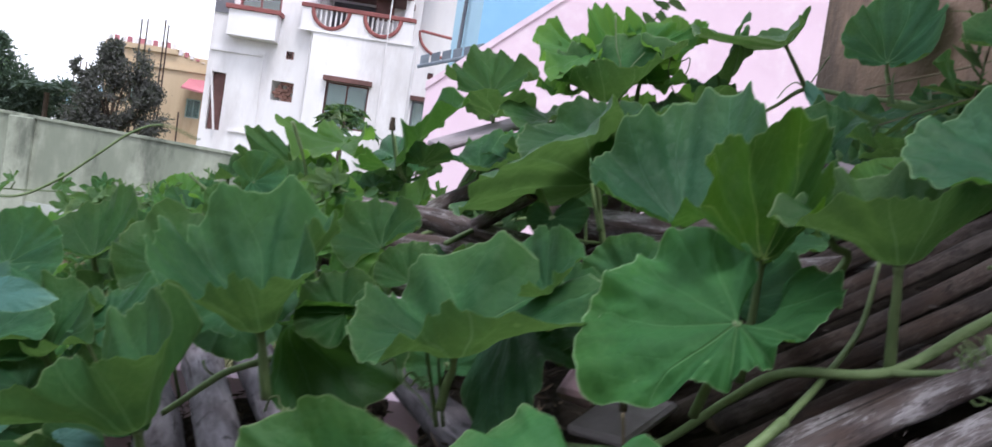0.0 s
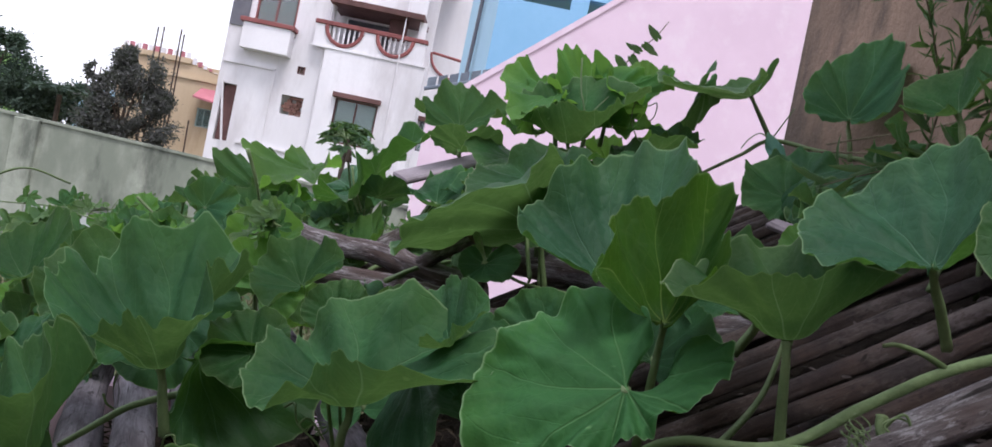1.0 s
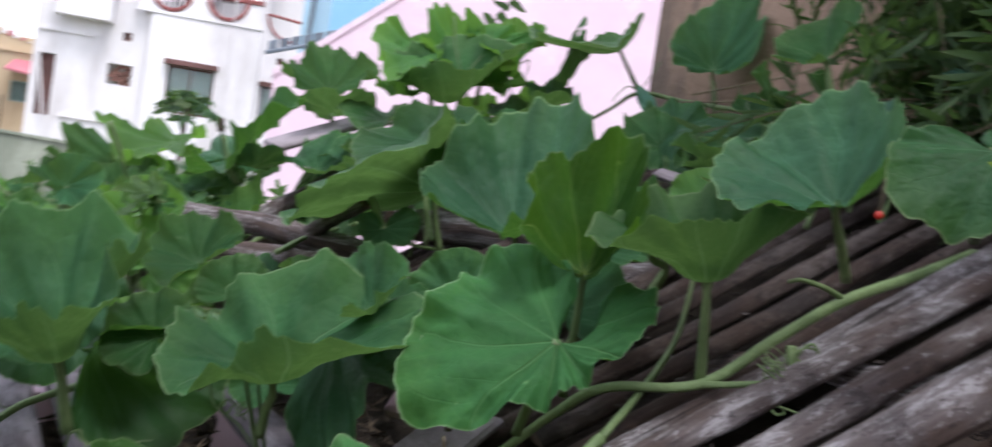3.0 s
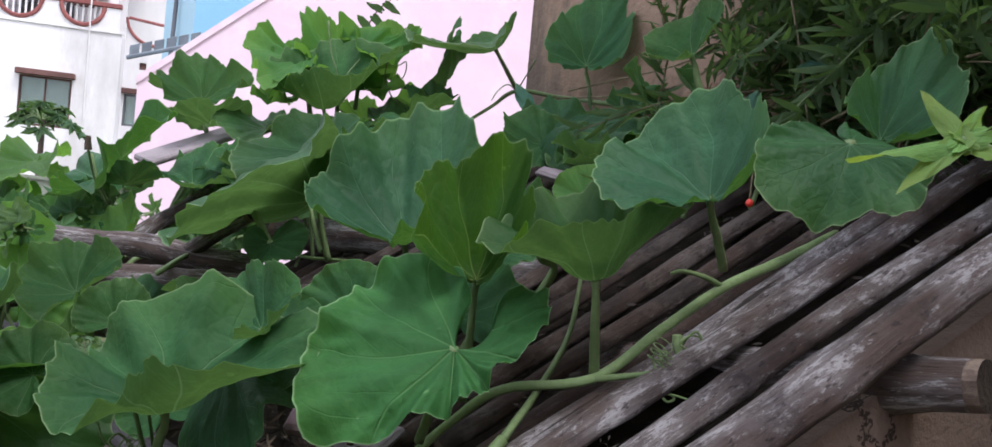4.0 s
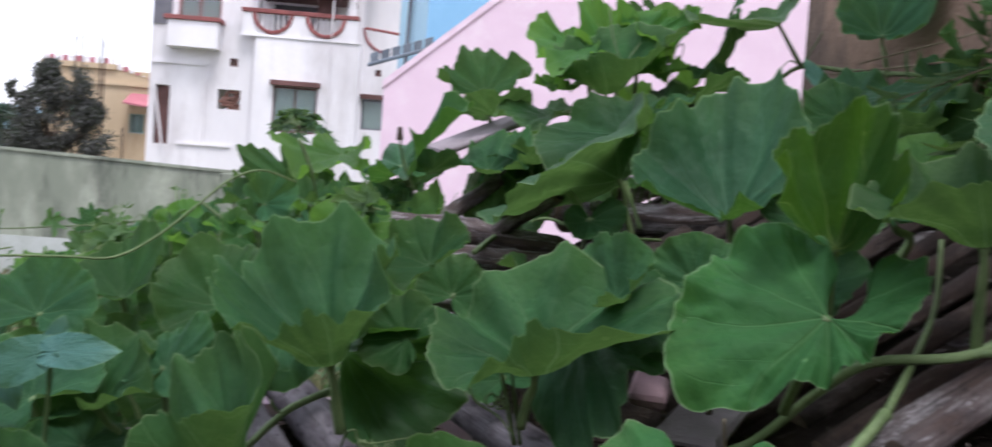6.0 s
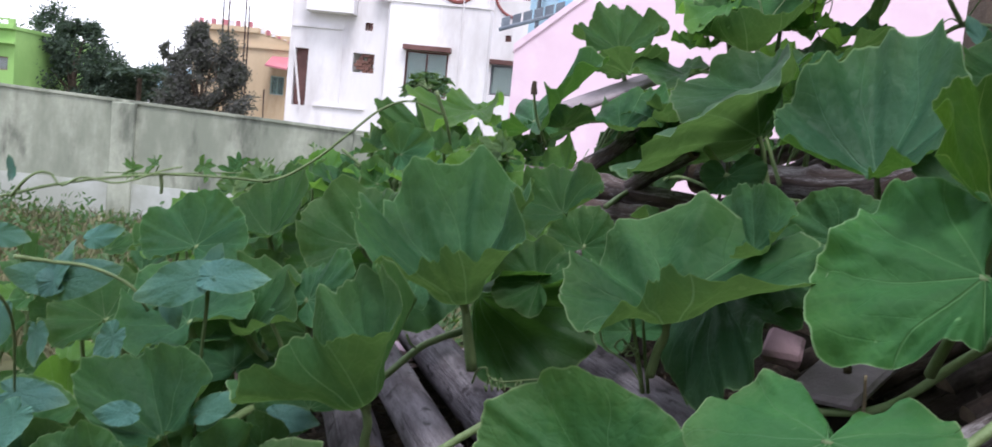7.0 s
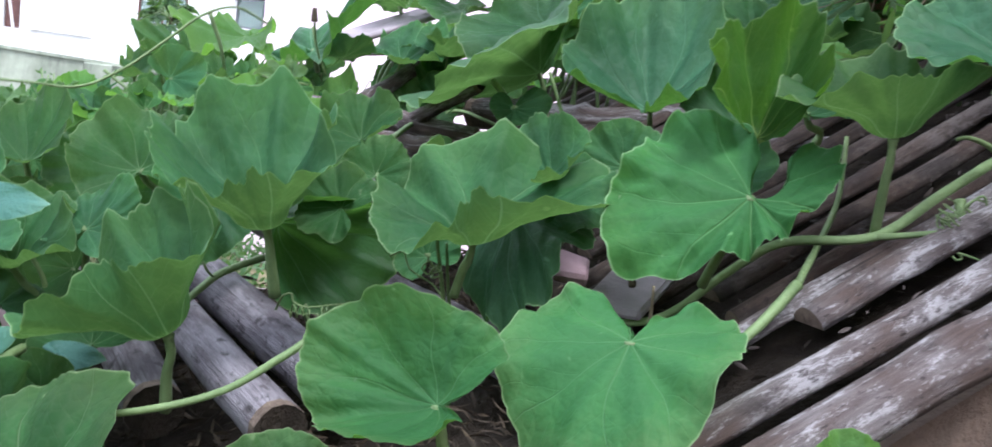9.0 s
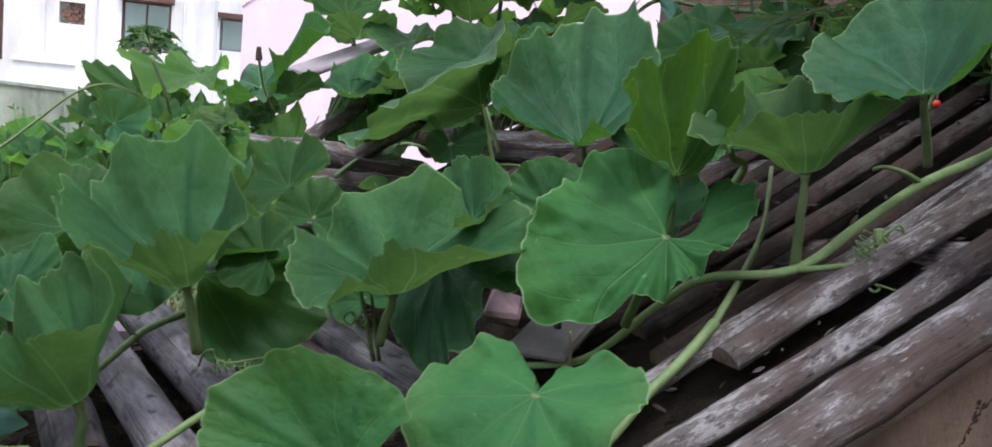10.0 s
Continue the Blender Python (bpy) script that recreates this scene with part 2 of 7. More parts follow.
def wood_material(name, pale, mid, dark, rough=0.8, bump=0.5, streaks=0.6, blotch=110, spots=0.45):
    """Weathered split wood: fibres along the piece, grey bleaching, dark cracks and mould."""
    m, ns, ls = mat_new(name)
    b = ns["Principled BSDF"]
    uv = ns.new("ShaderNodeUVMap")
    uv.uv_map = "grain"
    rnd = ns.new("ShaderNodeObjectInfo").outputs["Random"]
    def tex(sx, sy, detail):
        mp = ns.new("ShaderNodeMapping")
        mp.inputs["Scale"].default_value = (sx, sy, 1)
        ls.new(uv.outputs[0], mp.inputs["Vector"])
        cb = ns.new("ShaderNodeCombineXYZ")
        ls.new(math_node(ns, ls, "MULTIPLY", rnd, 37.0), cb.inputs[2])
        ad = ns.new("ShaderNodeVectorMath")
        ls.new(mp.outputs[0], ad.inputs[0])
        ls.new(cb.outputs[0], ad.inputs[1])
        n = node(ns, "ShaderNodeTexNoise", Scale=1.0, Detail=detail, Roughness=0.65)
        ls.new(ad.outputs[0], n.inputs["Vector"])
        return n.outputs["Fac"]
    fibre, patch, crack, mould = tex(420, 14, 4.0), tex(40, 9, 5.0), tex(160, 5, 2.0), tex(blotch, blotch * 0.55, 6.0)
    c = blend(ns, ls, step_node(ns, ls, patch, 0.36, 0.64, 0, 1), mid, pale)
    c = blend(ns, ls, step_node(ns, ls, fibre, 0.40, 0.62, streaks, 0), c, dark)
    c = blend(ns, ls, step_node(ns, ls, mould, 0.54, 0.66, 0, spots), c, dark)
    c = blend(ns, ls, step_node(ns, ls, crack, 0.28, 0.36, 0.9, 0), c, (0.02, 0.016, 0.014))
    hs = ns.new("ShaderNodeHueSaturation")
    ls.new(c, hs.inputs["Color"])
    ls.new(step_node(ns, ls, rnd, 0, 1, 0.7, 1.2), hs.inputs["Value"])
    ls.new(hs.outputs[0], b.inputs["Base Color"])
    b.inputs["Roughness"].default_value, b.inputs["Specular IOR Level"].default_value = rough, 0.25
    bp = node(ns, "ShaderNodeBump", Strength=bump, Distance=0.003)
    ls.new(math_node(ns, ls, "ADD", fibre, math_node(ns, ls, "ADD", mould, crack)), bp.inputs["Height"])
    ls.new(bp.outputs[0], b.inputs["Normal"])
    return m


def bamboo_material(name, skin, grey, flake, stain, flaking=0.5, old=0.0):
    """Old bamboo: brown skin gone grey, pale flakes along the fibres, violet-black mould and fine cracks."""
    m, ns, ls = mat_new(name)
    b = ns["Principled BSDF"]
    uv = ns.new("ShaderNodeUVMap")
    uv.uv_map = "grain"
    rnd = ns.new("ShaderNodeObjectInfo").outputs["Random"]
    cb = ns.new("ShaderNodeCombineXYZ")
    ls.new(math_node(ns, ls, "MULTIPLY", rnd, 41.0), cb.inputs[2])

    def tex(sx, sy, detail, rough=0.65):
        mp = ns.new("ShaderNodeMapping")
        mp.inputs["Scale"].default_value = (sx, sy, 1)
        ls.new(uv.outputs[0], mp.inputs["Vector"])
        ad = ns.new("ShaderNodeVectorMath")
        ls.new(mp.outputs[0], ad.inputs[0])
        ls.new(cb.outputs[0], ad.inputs[1])
        n = node(ns, "ShaderNodeTexNoise", Scale=1.0, Detail=detail, Roughness=rough)
        ls.new(ad.outputs[0], n.inputs["Vector"])
        return n.outputs["Fac"]
    broad, chip, fleck, mould, fibre, crack = tex(26, 7, 3.0), tex(210, 34, 8.0, 0.82), tex(340, 70, 4.0), tex(30, 12, 5.0), tex(500, 12, 3.0), tex(130, 3.5, 2.0)
    c = blend(ns, ls, step_node(ns, ls, broad, 0.38, 0.62, 0, 1), skin, grey)
    c = blend(ns, ls, step_node(ns, ls, fibre, 0.38, 0.66, 0.35, 0), c, stain)
    c = blend(ns, ls, step_node(ns, ls, math_node(ns, ls, "ADD", chip, math_node(ns, ls, "MULTIPLY", broad, 0.6)), 0.82, 0.92, 0, flaking), c, flake)
    c = blend(ns, ls, step_node(ns, ls, fleck, 0.57, 0.66, 0, 0.7), c, stain)
    c = blend(ns, ls, step_node(ns, ls, mould, 0.52 - old, 0.68 - old, 0, 0.72), c, stain)
    c = blend(ns, ls, step_node(ns, ls, crack, 0.27, 0.33, 0.9, 0), c, (0.02, 0.016, 0.014))
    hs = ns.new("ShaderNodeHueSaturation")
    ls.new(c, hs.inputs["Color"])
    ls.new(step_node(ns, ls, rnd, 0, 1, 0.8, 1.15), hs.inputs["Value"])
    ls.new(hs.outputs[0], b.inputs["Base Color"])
    b.inputs["Roughness"].default_value, b.inputs["Specular IOR Level"].default_value = 0.75, 0.25
    bp = node(ns, "ShaderNodeBump", Strength=1.0, Distance=0.005)
    ls.new(math_node(ns, ls, "ADD", chip, math_node(ns, ls, "ADD", math_node(ns, ls, "MULTIPLY", fibre, 0.4), crack)), bp.inputs["Height"])
    ls.new(bp.outputs[0], b.inputs["Normal"])
    return m


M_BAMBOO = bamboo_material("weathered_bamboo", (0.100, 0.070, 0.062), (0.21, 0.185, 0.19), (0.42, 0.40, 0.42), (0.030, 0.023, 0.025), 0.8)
# browner, mouldier bamboo, darkened further to paint in shade from wall and leaves
M_BAMBOO_OLD_SHADED = bamboo_material("old_bamboo_shaded", (0.055, 0.035, 0.028), (0.079, 0.061, 0.054), (0.180, 0.155, 0.149), (0.019, 0.014, 0.014), 0.35, 0.05)
M_POLE = wood_material("grey_bark_pole", (0.235, 0.218, 0.25), (0.105, 0.092, 0.108), (0.035, 0.03, 0.034), bump=0.9, streaks=0.25, blotch=50, spots=0.85)
# near-black brown painted where shade falls: strip gaps, under poles, hollow ends
M_SHADE_BROWN = surface("shade_brown", (0.045, 0.034, 0.026), (0.018, 0.013, 0.010), 25, 160, 0.95, 0.8)
M_CUT = surface("cut_wood_end", (0.19, 0.145, 0.115), (0.085, 0.06, 0.05), 60, 200, 0.85, 0.4)
M_WHITE = surface("white_wash", (0.83, 0.81, 0.83), (0.72, 0.70, 0.72), 0.7, 9, 0.9, 0.05, stain=(0.55, 0.52, 0.53), stain_scale=0.5, streak=0.3, vary=0.02)
M_RED = surface("red_oxide_paint", (0.31, 0.105, 0.10), (0.21, 0.07, 0.068), 2, 20, 0.7, 0.05)
M_REDWOOD = surface("brown_red_shutter", (0.17, 0.085, 0.08), (0.10, 0.05, 0.046), 3, 30, 0.7, 0.1)
M_BRICK = surface("bare_brick", (0.25, 0.13, 0.105), (0.15, 0.08, 0.065), 5, 30, 0.9, 0.3)
M_GREYPANEL = surface("grey_panel", (0.16, 0.16, 0.18), (0.11, 0.11, 0.13), 2, 20, 0.6, 0.05)
M_CURTAIN = surface("pale_green_curtain", (0.36, 0.46, 0.42), (0.25, 0.34, 0.31), 3, 30, 0.8, 0.05)
M_YELLOW = surface("ochre_plaster", (0.62, 0.49, 0.34), (0.52, 0.40, 0.27), 0.6, 9, 0.9, 0.05, stain=(0.36, 0.24, 0.14), stain_scale=0.4, streak=0.25, vary=0.02)
M_GREEN = surface("lime_green_paint", (0.32, 0.54, 0.18), (0.25, 0.45, 0.14), 0.6, 9, 0.85, 0.05, vary=0.02)
M_PINKROOF = surface("pink_awning_paint", (0.52, 0.20, 0.23), (0.42, 0.15, 0.18), 1, 12, 0.8, 0.05)
M_BLUE = surface("sky_blue_paint", (0.27, 0.50, 0.72), (0.23, 0.45, 0.66), 0.8, 12, 0.85, 0.04, vary=0.02)
M_PALEBLUE = surface("pale_blue_wall", (0.45, 0.66, 0.80), (0.40, 0.60, 0.75), 0.8, 12, 0.85, 0.04, vary=0.02)
M_PINK = surface("pink_limewash", (0.74, 0.575, 0.68), (0.69, 0.525, 0.63), 2.2, 70, 0.92, 0.12, stain=(0.75, 0.62, 0.70), stain_scale=3.0, vary=0.0)
M_PINKEDGE = surface("pink_coping", (0.76, 0.62, 0.71), (0.68, 0.52, 0.62), 5, 60, 0.9, 0.15, vary=0.0)
M_MUD = surface("brown_mud_plaster", (0.34, 0.235, 0.175), (0.215, 0.15, 0.115), 4.0, 60, 0.95, 0.6, stain=(0.095, 0.075, 0.062), stain_scale=5.0, streak=0.45, vary=0.0)
def cracked_mud():
    """Grey-brown mud plaster with branching dark cracks."""
    m = surface("cracked_mud_plaster", (0.225, 0.165, 0.135), (0.145, 0.108, 0.09), 5.0, 60, 0.95, 0.5, stain=(0.10, 0.078, 0.068), stain_scale=4.0, streak=0.6, vary=0.0)
    ns, ls = m.node_tree.nodes, m.node_tree.links
    b = ns["Principled BSDF"]
    co = ns.new("ShaderNodeTexCoord").outputs["Object"]
    bend = node(ns, "ShaderNodeTexNoise", Scale=14.0, Detail=5.0, Roughness=0.7)
    ls.new(co, bend.inputs["Vector"])
    mx = ns.new("ShaderNodeVectorMath")
    mx.operation = "MULTIPLY_ADD"
    ls.new(bend.outputs["Color"], mx.inputs[0])
    mx.inputs[1].default_value = (0.09, 0.09, 0.09)
    ls.new(co, mx.inputs[2])
    net = ns.new("ShaderNodeTexVoronoi")
    net.feature = "DISTANCE_TO_EDGE"
    net.inputs["Scale"].default_value = 7.5
    ls.new(mx.outputs[0], net.inputs["Vector"])
    gate = node(ns, "ShaderNodeTexNoise", Scale=6.0, Detail=2.0)
    ls.new(co, gate.inputs["Vector"])
    line = math_node(ns, ls, "MULTIPLY", step_node(ns, ls, net.outputs["Distance"], 0.006, 0.02, 1, 0), step_node(ns, ls, gate.outputs["Fac"], 0.46, 0.54, 0, 1))
    c = blend(ns, ls, line, b.inputs["Base Color"].links[0].from_socket, (0.03, 0.022, 0.018))
    ls.new(c, b.inputs["Base Color"])
    return m


M_SHED = cracked_mud()
M_CEMENT = surface("mossy_cement", (0.40, 0.425, 0.35), (0.22, 0.245, 0.195), 2.4, 14, 0.95, 0.3, stain=(0.105, 0.115, 0.095), stain_scale=1.9, streak=0.4, vary=0.02)
M_CEMENT_PALE = surface("limewashed_cement", (0.48, 0.51, 0.49), (0.33, 0.35, 0.31), 1.5, 14, 0.95, 0.3, vary=0.02)
M_SOIL = surface("soil_and_grass", (0.13, 0.135, 0.065), (0.07, 0.075, 0.035), 1.5, 18, 0.95, 0.6, stain=(0.18, 0.15, 0.09), stain_scale=0.9, vary=0.0)
M_GRASS = surface("grass_blade", (0.17, 0.17, 0.085), (0.095, 0.10, 0.05), 2.0, 30, 0.7, 0.1, stain=(0.20, 0.15, 0.09), stain_scale=0.7, vary=0.0)
M_WEED = leaf_material("weed_leaf", (0.085, 0.155, 0.085), (0.05, 0.10, 0.05), (0.12, 0.2, 0.1), (0.1, 0.2, 0.03), gap=180.0, veins=0.3)
M_RUST = surface("rusty_rod", (0.10, 0.06, 0.05), (0.05, 0.035, 0.03), 3, 30, 0.8, 0.1)
M_IRON = surface("grey_blue_sheet", (0.20, 0.24, 0.28), (0.12, 0.14, 0.17), 4, 40, 0.55, 0.1)
M_BARK = surface("tree_bark", (0.12, 0.09, 0.07), (0.06, 0.045, 0.035), 5, 40, 0.9, 0.6)
M_BERRY = surface("red_berry_skin", (0.55, 0.03, 0.02), (0.35, 0.02, 0.015), 40, 200, 0.3, 0.05, spec=0.5)
# stained pink plaster, darkened all over to paint the shade it lies in
M_PINK_SHADED = surface("shaded_pink_plaster", (0.36, 0.245, 0.285), (0.24, 0.16, 0.185), 12, 80, 0.9, 0.3, stain=(0.15, 0.11, 0.12), stain_scale=20.0)
M_SLATE = surface("grey_violet_slab", (0.30, 0.26, 0.29), (0.18, 0.155, 0.17), 7, 70, 0.85, 0.4)
M_DRYLEAF = surface("dry_curled_leaf", (0.10, 0.075, 0.052), (0.04, 0.029, 0.021), 30, 150, 0.8, 0.4)


def glass_mat():
    m, ns, ls = mat_new("window_glass")
    b = ns["Principled BSDF"]
    b.inputs["Base Color"].default_value = (0.6, 0.72, 0.7, 1)
    b.inputs["Roughness"].default_value = 0.08
    b.inputs["Transmission Weight"].default_value = 0.85
    return m


M_GLASS = glass_mat()


# ---- mesh helpers ----
def mesh_ob(name, bm, material, smooth=False):
    me = bpy.data.meshes.new(name)
    bm.to_mesh(me)
    bm.free()
    for mt in material if isinstance(material, (list, tuple)) else (material,):
        me.materials.append(mt)
    if smooth:
        me.polygons.foreach_set("use_smooth", [p.material_index == 0 for p in me.polygons])
    return new(name, me)


def adopt(ob, parent):
    ob.parent = parent
    ob.matrix_parent_inverse = parent.matrix_basis.inverted()
    return ob


def part(name, bm, material, parent, label="", smooth=False):
    ob = mesh_ob(name, bm, material, smooth)
    adopt(ob, parent)
    return tagged(ob, label)


def thing(name, at=(0, 0, 0), label="", category="", group="", kind=""):
    ob = new(name)
    ob.matrix_basis = Matrix.Translation(at)
    ob.empty_display_size = 0.1
    return tagged(ob, label, category, group, kind)


def add_box(bm, x0, x1, y0, y1, z0, z1, bevel=0.0):
    vs = [bm.verts.new(p) for p in ((x0, y0, z0), (x1, y0, z0), (x1, y1, z0), (x0, y1, z0), (x0, y0, z1), (x1, y0, z1), (x1, y1, z1), (x0, y1, z1))]
    fs = [bm.faces.new([vs[i] for i in f]) for f in ((3, 2, 1, 0), (4, 5, 6, 7), (0, 1, 5, 4), (1, 2, 6, 5), (2, 3, 7, 6), (3, 0, 4, 7))]
    if bevel:
        es = list({e for f in fs for e in f.edges})
        bmesh.ops.bevel(bm, geom=es, offset=bevel, segments=1, affect="EDGES")


def box(x0, x1, y0, y1, z0, z1, bevel=0.0):
    bm = bmesh.new()
    add_box(bm, x0, x1, y0, y1, z0, z1, bevel)
    return bm


def holed(x0, x1, z0, z1, y0, y1, holes=()):
    """A wall from y0 to y1 with rectangular openings (x0, x1, z0, z1) right through it."""
    xs = sorted({x0, x1, *[v for h in holes for v in h[:2] if x0 < v < x1]})
    zs = sorted({z0, z1, *[v for h in holes for v in h[2:] if z0 < v < z1]})
    solid = [[not any(h[0] < (a + b) / 2 < h[1] and h[2] < (c + d) / 2 < h[3] for h in holes) for c, d in zip(zs, zs[1:])] for a, b in zip(xs, xs[1:])]
    bm = bmesh.new()
    f = [[bm.verts.new((x, y0, z)) for z in zs] for x in xs]
    g = [[bm.verts.new((x, y1, z)) for z in zs] for x in xs]
    full = lambda i, j: 0 <= i < len(xs) - 1 and 0 <= j < len(zs) - 1 and solid[i][j]
    for i in range(len(xs) - 1):
        for j in range(len(zs) - 1):
            if not solid[i][j]:
                continue
            bm.faces.new((f[i][j], f[i + 1][j], f[i + 1][j + 1], f[i][j + 1]))
            bm.faces.new((g[i][j + 1], g[i + 1][j + 1], g[i + 1][j], g[i][j]))
            for (p, q), (k, l) in ((((i, j), (i, j + 1)), (i - 1, j)), (((i + 1, j + 1), (i + 1, j)), (i + 1, j)), (((i + 1, j), (i, j)), (i, j - 1)), (((i, j + 1), (i + 1, j + 1)), (i, j + 1))):
                if not full(k, l):
                    bm.faces.new((f[p[0]][p[1]], f[q[0]][q[1]], g[q[0]][q[1]], g[p[0]][p[1]]))
    bmesh.ops.delete(bm, geom=[v for v in bm.verts if not v.link_faces], context="VERTS")
    return bm


def spline(points, n=8):
    """Points on a smooth line through the given ones."""
    p = [np.array(q, float) for q in points]
    p = [2 * p[0] - p[1], *p, 2 * p[-1] - p[-2]]
    out = []
    for i in range(1, len(p) - 2):
        a, b, c, d = p[i - 1:i + 3]
        for k in range(n):
            t = k / n
            out.append(0.5 * (2 * b + (c - a) * t + (2 * a - 5 * b + 4 * c - d) * t * t + (3 * b - a - 3 * c + d) * t ** 3))
    out.append(p[-2])
    return out


def add_tube(bm, line, radius, sides=7, rough=0.0, caps=True, seed=0, ridge=0.0):
    """A tube along a line; radius is a number or a function of 0..1."""
    rng = random.Random(seed)
    line = [Vector(q) for q in line]
    rings, up = [], Vector((0.13, 0.31, 0.94))
    grain = bm.loops.layers.uv.get("grain") or bm.loops.layers.uv.new("grain")
    run = [0.0]
    for p, q in zip(line, line[1:]):
        run.append(run[-1] + (q - p).length)
    for i, q in enumerate(line):
        d = (line[min(i + 1, len(line) - 1)] - line[max(i - 1, 0)]).normalized()
        s = d.cross(up)
        if s.length < 0.05:
            s = d.cross(Vector((1, 0, 0)))
        s.normalize()
        w = s.cross(d)
        r = radius(i / (len(line) - 1)) if callable(radius) else radius
        ring = []
        for k in range(sides):
            a = 2 * math.pi * k / sides
            rr = r * (1 + rng.uniform(-rough, rough) + (ridge if k % 2 else -ridge))
            ring.append(bm.verts.new(q + (s * math.cos(a) + w * math.sin(a)) * rr))
        rings.append(ring)
    r0 = radius(0.5) if callable(radius) else radius
    for i, (a, b) in enumerate(zip(rings, rings[1:])):
        for k in range(sides):
            f = bm.faces.new((a[k], a[(k + 1) % sides], b[(k + 1) % sides], b[k]))
            for lp, (kk, ii) in zip(f.loops, ((k, i), (k + 1, i), (k + 1, i + 1), (k, i + 1))):
                lp[grain].uv = (kk / sides * 6.28 * r0, run[ii])
    if caps:
        bm.faces.new(rings[0][::-1])
        bm.faces.new(rings[-1])


def tube(line, radius, sides=7, rough=0.0, seed=0, ridge=0.0):
    bm = bmesh.new()
    add_tube(bm, line, radius, sides, rough, True, seed, ridge)
    return bm


def roof_z(x, y):
    """Height of the lean-to roof's sloping top."""
    return 1.199 + 0.328 * x + 0.142 * y + 0.2 * max(0.0, x - 0.2)

# ---- the setting ----
def ground():
    bm = bmesh.new()
    n = 40
    xs = [math.copysign(abs(t) ** 3, t) * 900 for t in np.linspace(-1, 1, n)]
    grid = [[bm.verts.new((x, y, -0.02 + 0.04 * noise.noise((x * 0.3, y * 0.3, 0)))) for x in xs] for y in xs]
    for j in range(n - 1):
        for i in range(n - 1):
            bm.faces.new((grid[j][i], grid[j][i + 1], grid[j + 1][i + 1], grid[j + 1][i]))
    tagged(mesh_ob("ground", bm, M_SOIL, True), "bare soil with dry grass and weeds", "ground", kind="structure")


ground()


# compound wall with piers, 11 m off; its top falls slightly to one side
def compound_wall():
    base = thing("compound_wall", (-5, 11, 0), "long weathered grey cement compound wall with mossy stains and a pale base", "wall", kind="structure")
    y = 11.0
    top = lambda x: 1.70 - 0.034 * (x + 7.4)
    bm = bmesh.new()
    x = -16.0
    while x < 3.9:
        x1 = x + 1.0
        vs = [bm.verts.new(p) for p in ((x, y, 0.62), (x1, y, 0.62), (x1, y, top(x1)), (x, y, top(x)), (x, y + 0.14, 0.62), (x1, y + 0.14, 0.62), (x1, y + 0.14, top(x1)), (x, y + 0.14, top(x)))]
        for f in ((0, 1, 2, 3), (5, 4, 7, 6), (3, 2, 6, 7), (1, 0, 4, 5)):
            bm.faces.new([vs[i] for i in f])
        x = x1
    bmesh.ops.remove_doubles(bm, verts=bm.verts, dist=0.001)
    part("panel", bm, M_CEMENT, base)
    part("plinth", box(-16, 4, y - 0.02, y + 0.16, -0.1, 0.62), M_CEMENT_PALE, base, "pale limewashed lower band of the wall")
    for x in (-14.6, -11.5, -8.4, -5.38, -2.3, 0.8):
        part("pier", box(x - 0.30, x, y - 0.07, y + 0.18, -0.1, top(x) + 0.005, 0.012), M_CEMENT, base)
    bm = bmesh.new()
    x = -16.0
    while x < 3.9:
        vs = [bm.verts.new(p) for p in ((x, y - 0.025, top(x)), (x + 1, y - 0.025, top(x + 1)), (x + 1, y + 0.165, top(x + 1)), (x, y + 0.165, top(x)), (x, y - 0.025, top(x) + 0.035), (x + 1, y - 0.025, top(x + 1) + 0.035), (x + 1, y + 0.165, top(x + 1) + 0.035), (x, y + 0.165, top(x) + 0.035))]
        for f in ((0, 1, 5, 4), (2, 3, 7, 6), (4, 5, 6, 7), (3, 2, 1, 0)):
            bm.faces.new([vs[i] for i in f])
        x += 1.0
    part("coping", bm, M_CEMENT, base)


compound_wall()

# the mud-plastered wall that the lean-to roof leans on
CX, CY = 0.715, 2.162
WDIR = Vector((0.16, -0.987, 0)).normalized()
WNRM = Vector((0.987, 0.16, 0)).normalized()


def prism(outline, origin, along, normal, depth):
    """A wall slab from an outline of (distance along, height)."""
    bm = bmesh.new()
    o = Vector(origin)
    f = [bm.verts.new(o + along * a + Vector((0, 0, z))) for a, z in outline]
    b = [bm.verts.new(o + along * a + Vector((0, 0, z)) + normal * depth) for a, z in outline]
    bm.faces.new(f)
    bm.faces.new(b[::-1])
    n = len(f)
    for i in range(n):
        bm.faces.new((f[i], b[i], b[(i + 1) % n], f[(i + 1) % n]))
    bmesh.ops.recalc_face_normals(bm, faces=bm.faces)
    return bm


# the tall pink wall of the next house, with the rising parapet of its stair
pink = thing("pink_wall", (1.5, 8.0, 0), "tall pink limewashed wall with a rising stair parapet", "wall", kind="structure")
P_X0, P_X1, P_Y = -0.565, 4.2, 8.0
stair_top = lambda x: 2.928 + 0.872 * x
EAST, NORTH = Vector((1, 0, 0)), Vector((0, 1, 0))
part("panel", prism([(0, 0), (P_X1 - P_X0, 0), (P_X1 - P_X0, 5.6), ((2.672) / 0.872 - P_X0, 5.6), (0, stair_top(P_X0))], (P_X0, P_Y, 0), EAST, NORTH, 0.2), M_PINK, pink)
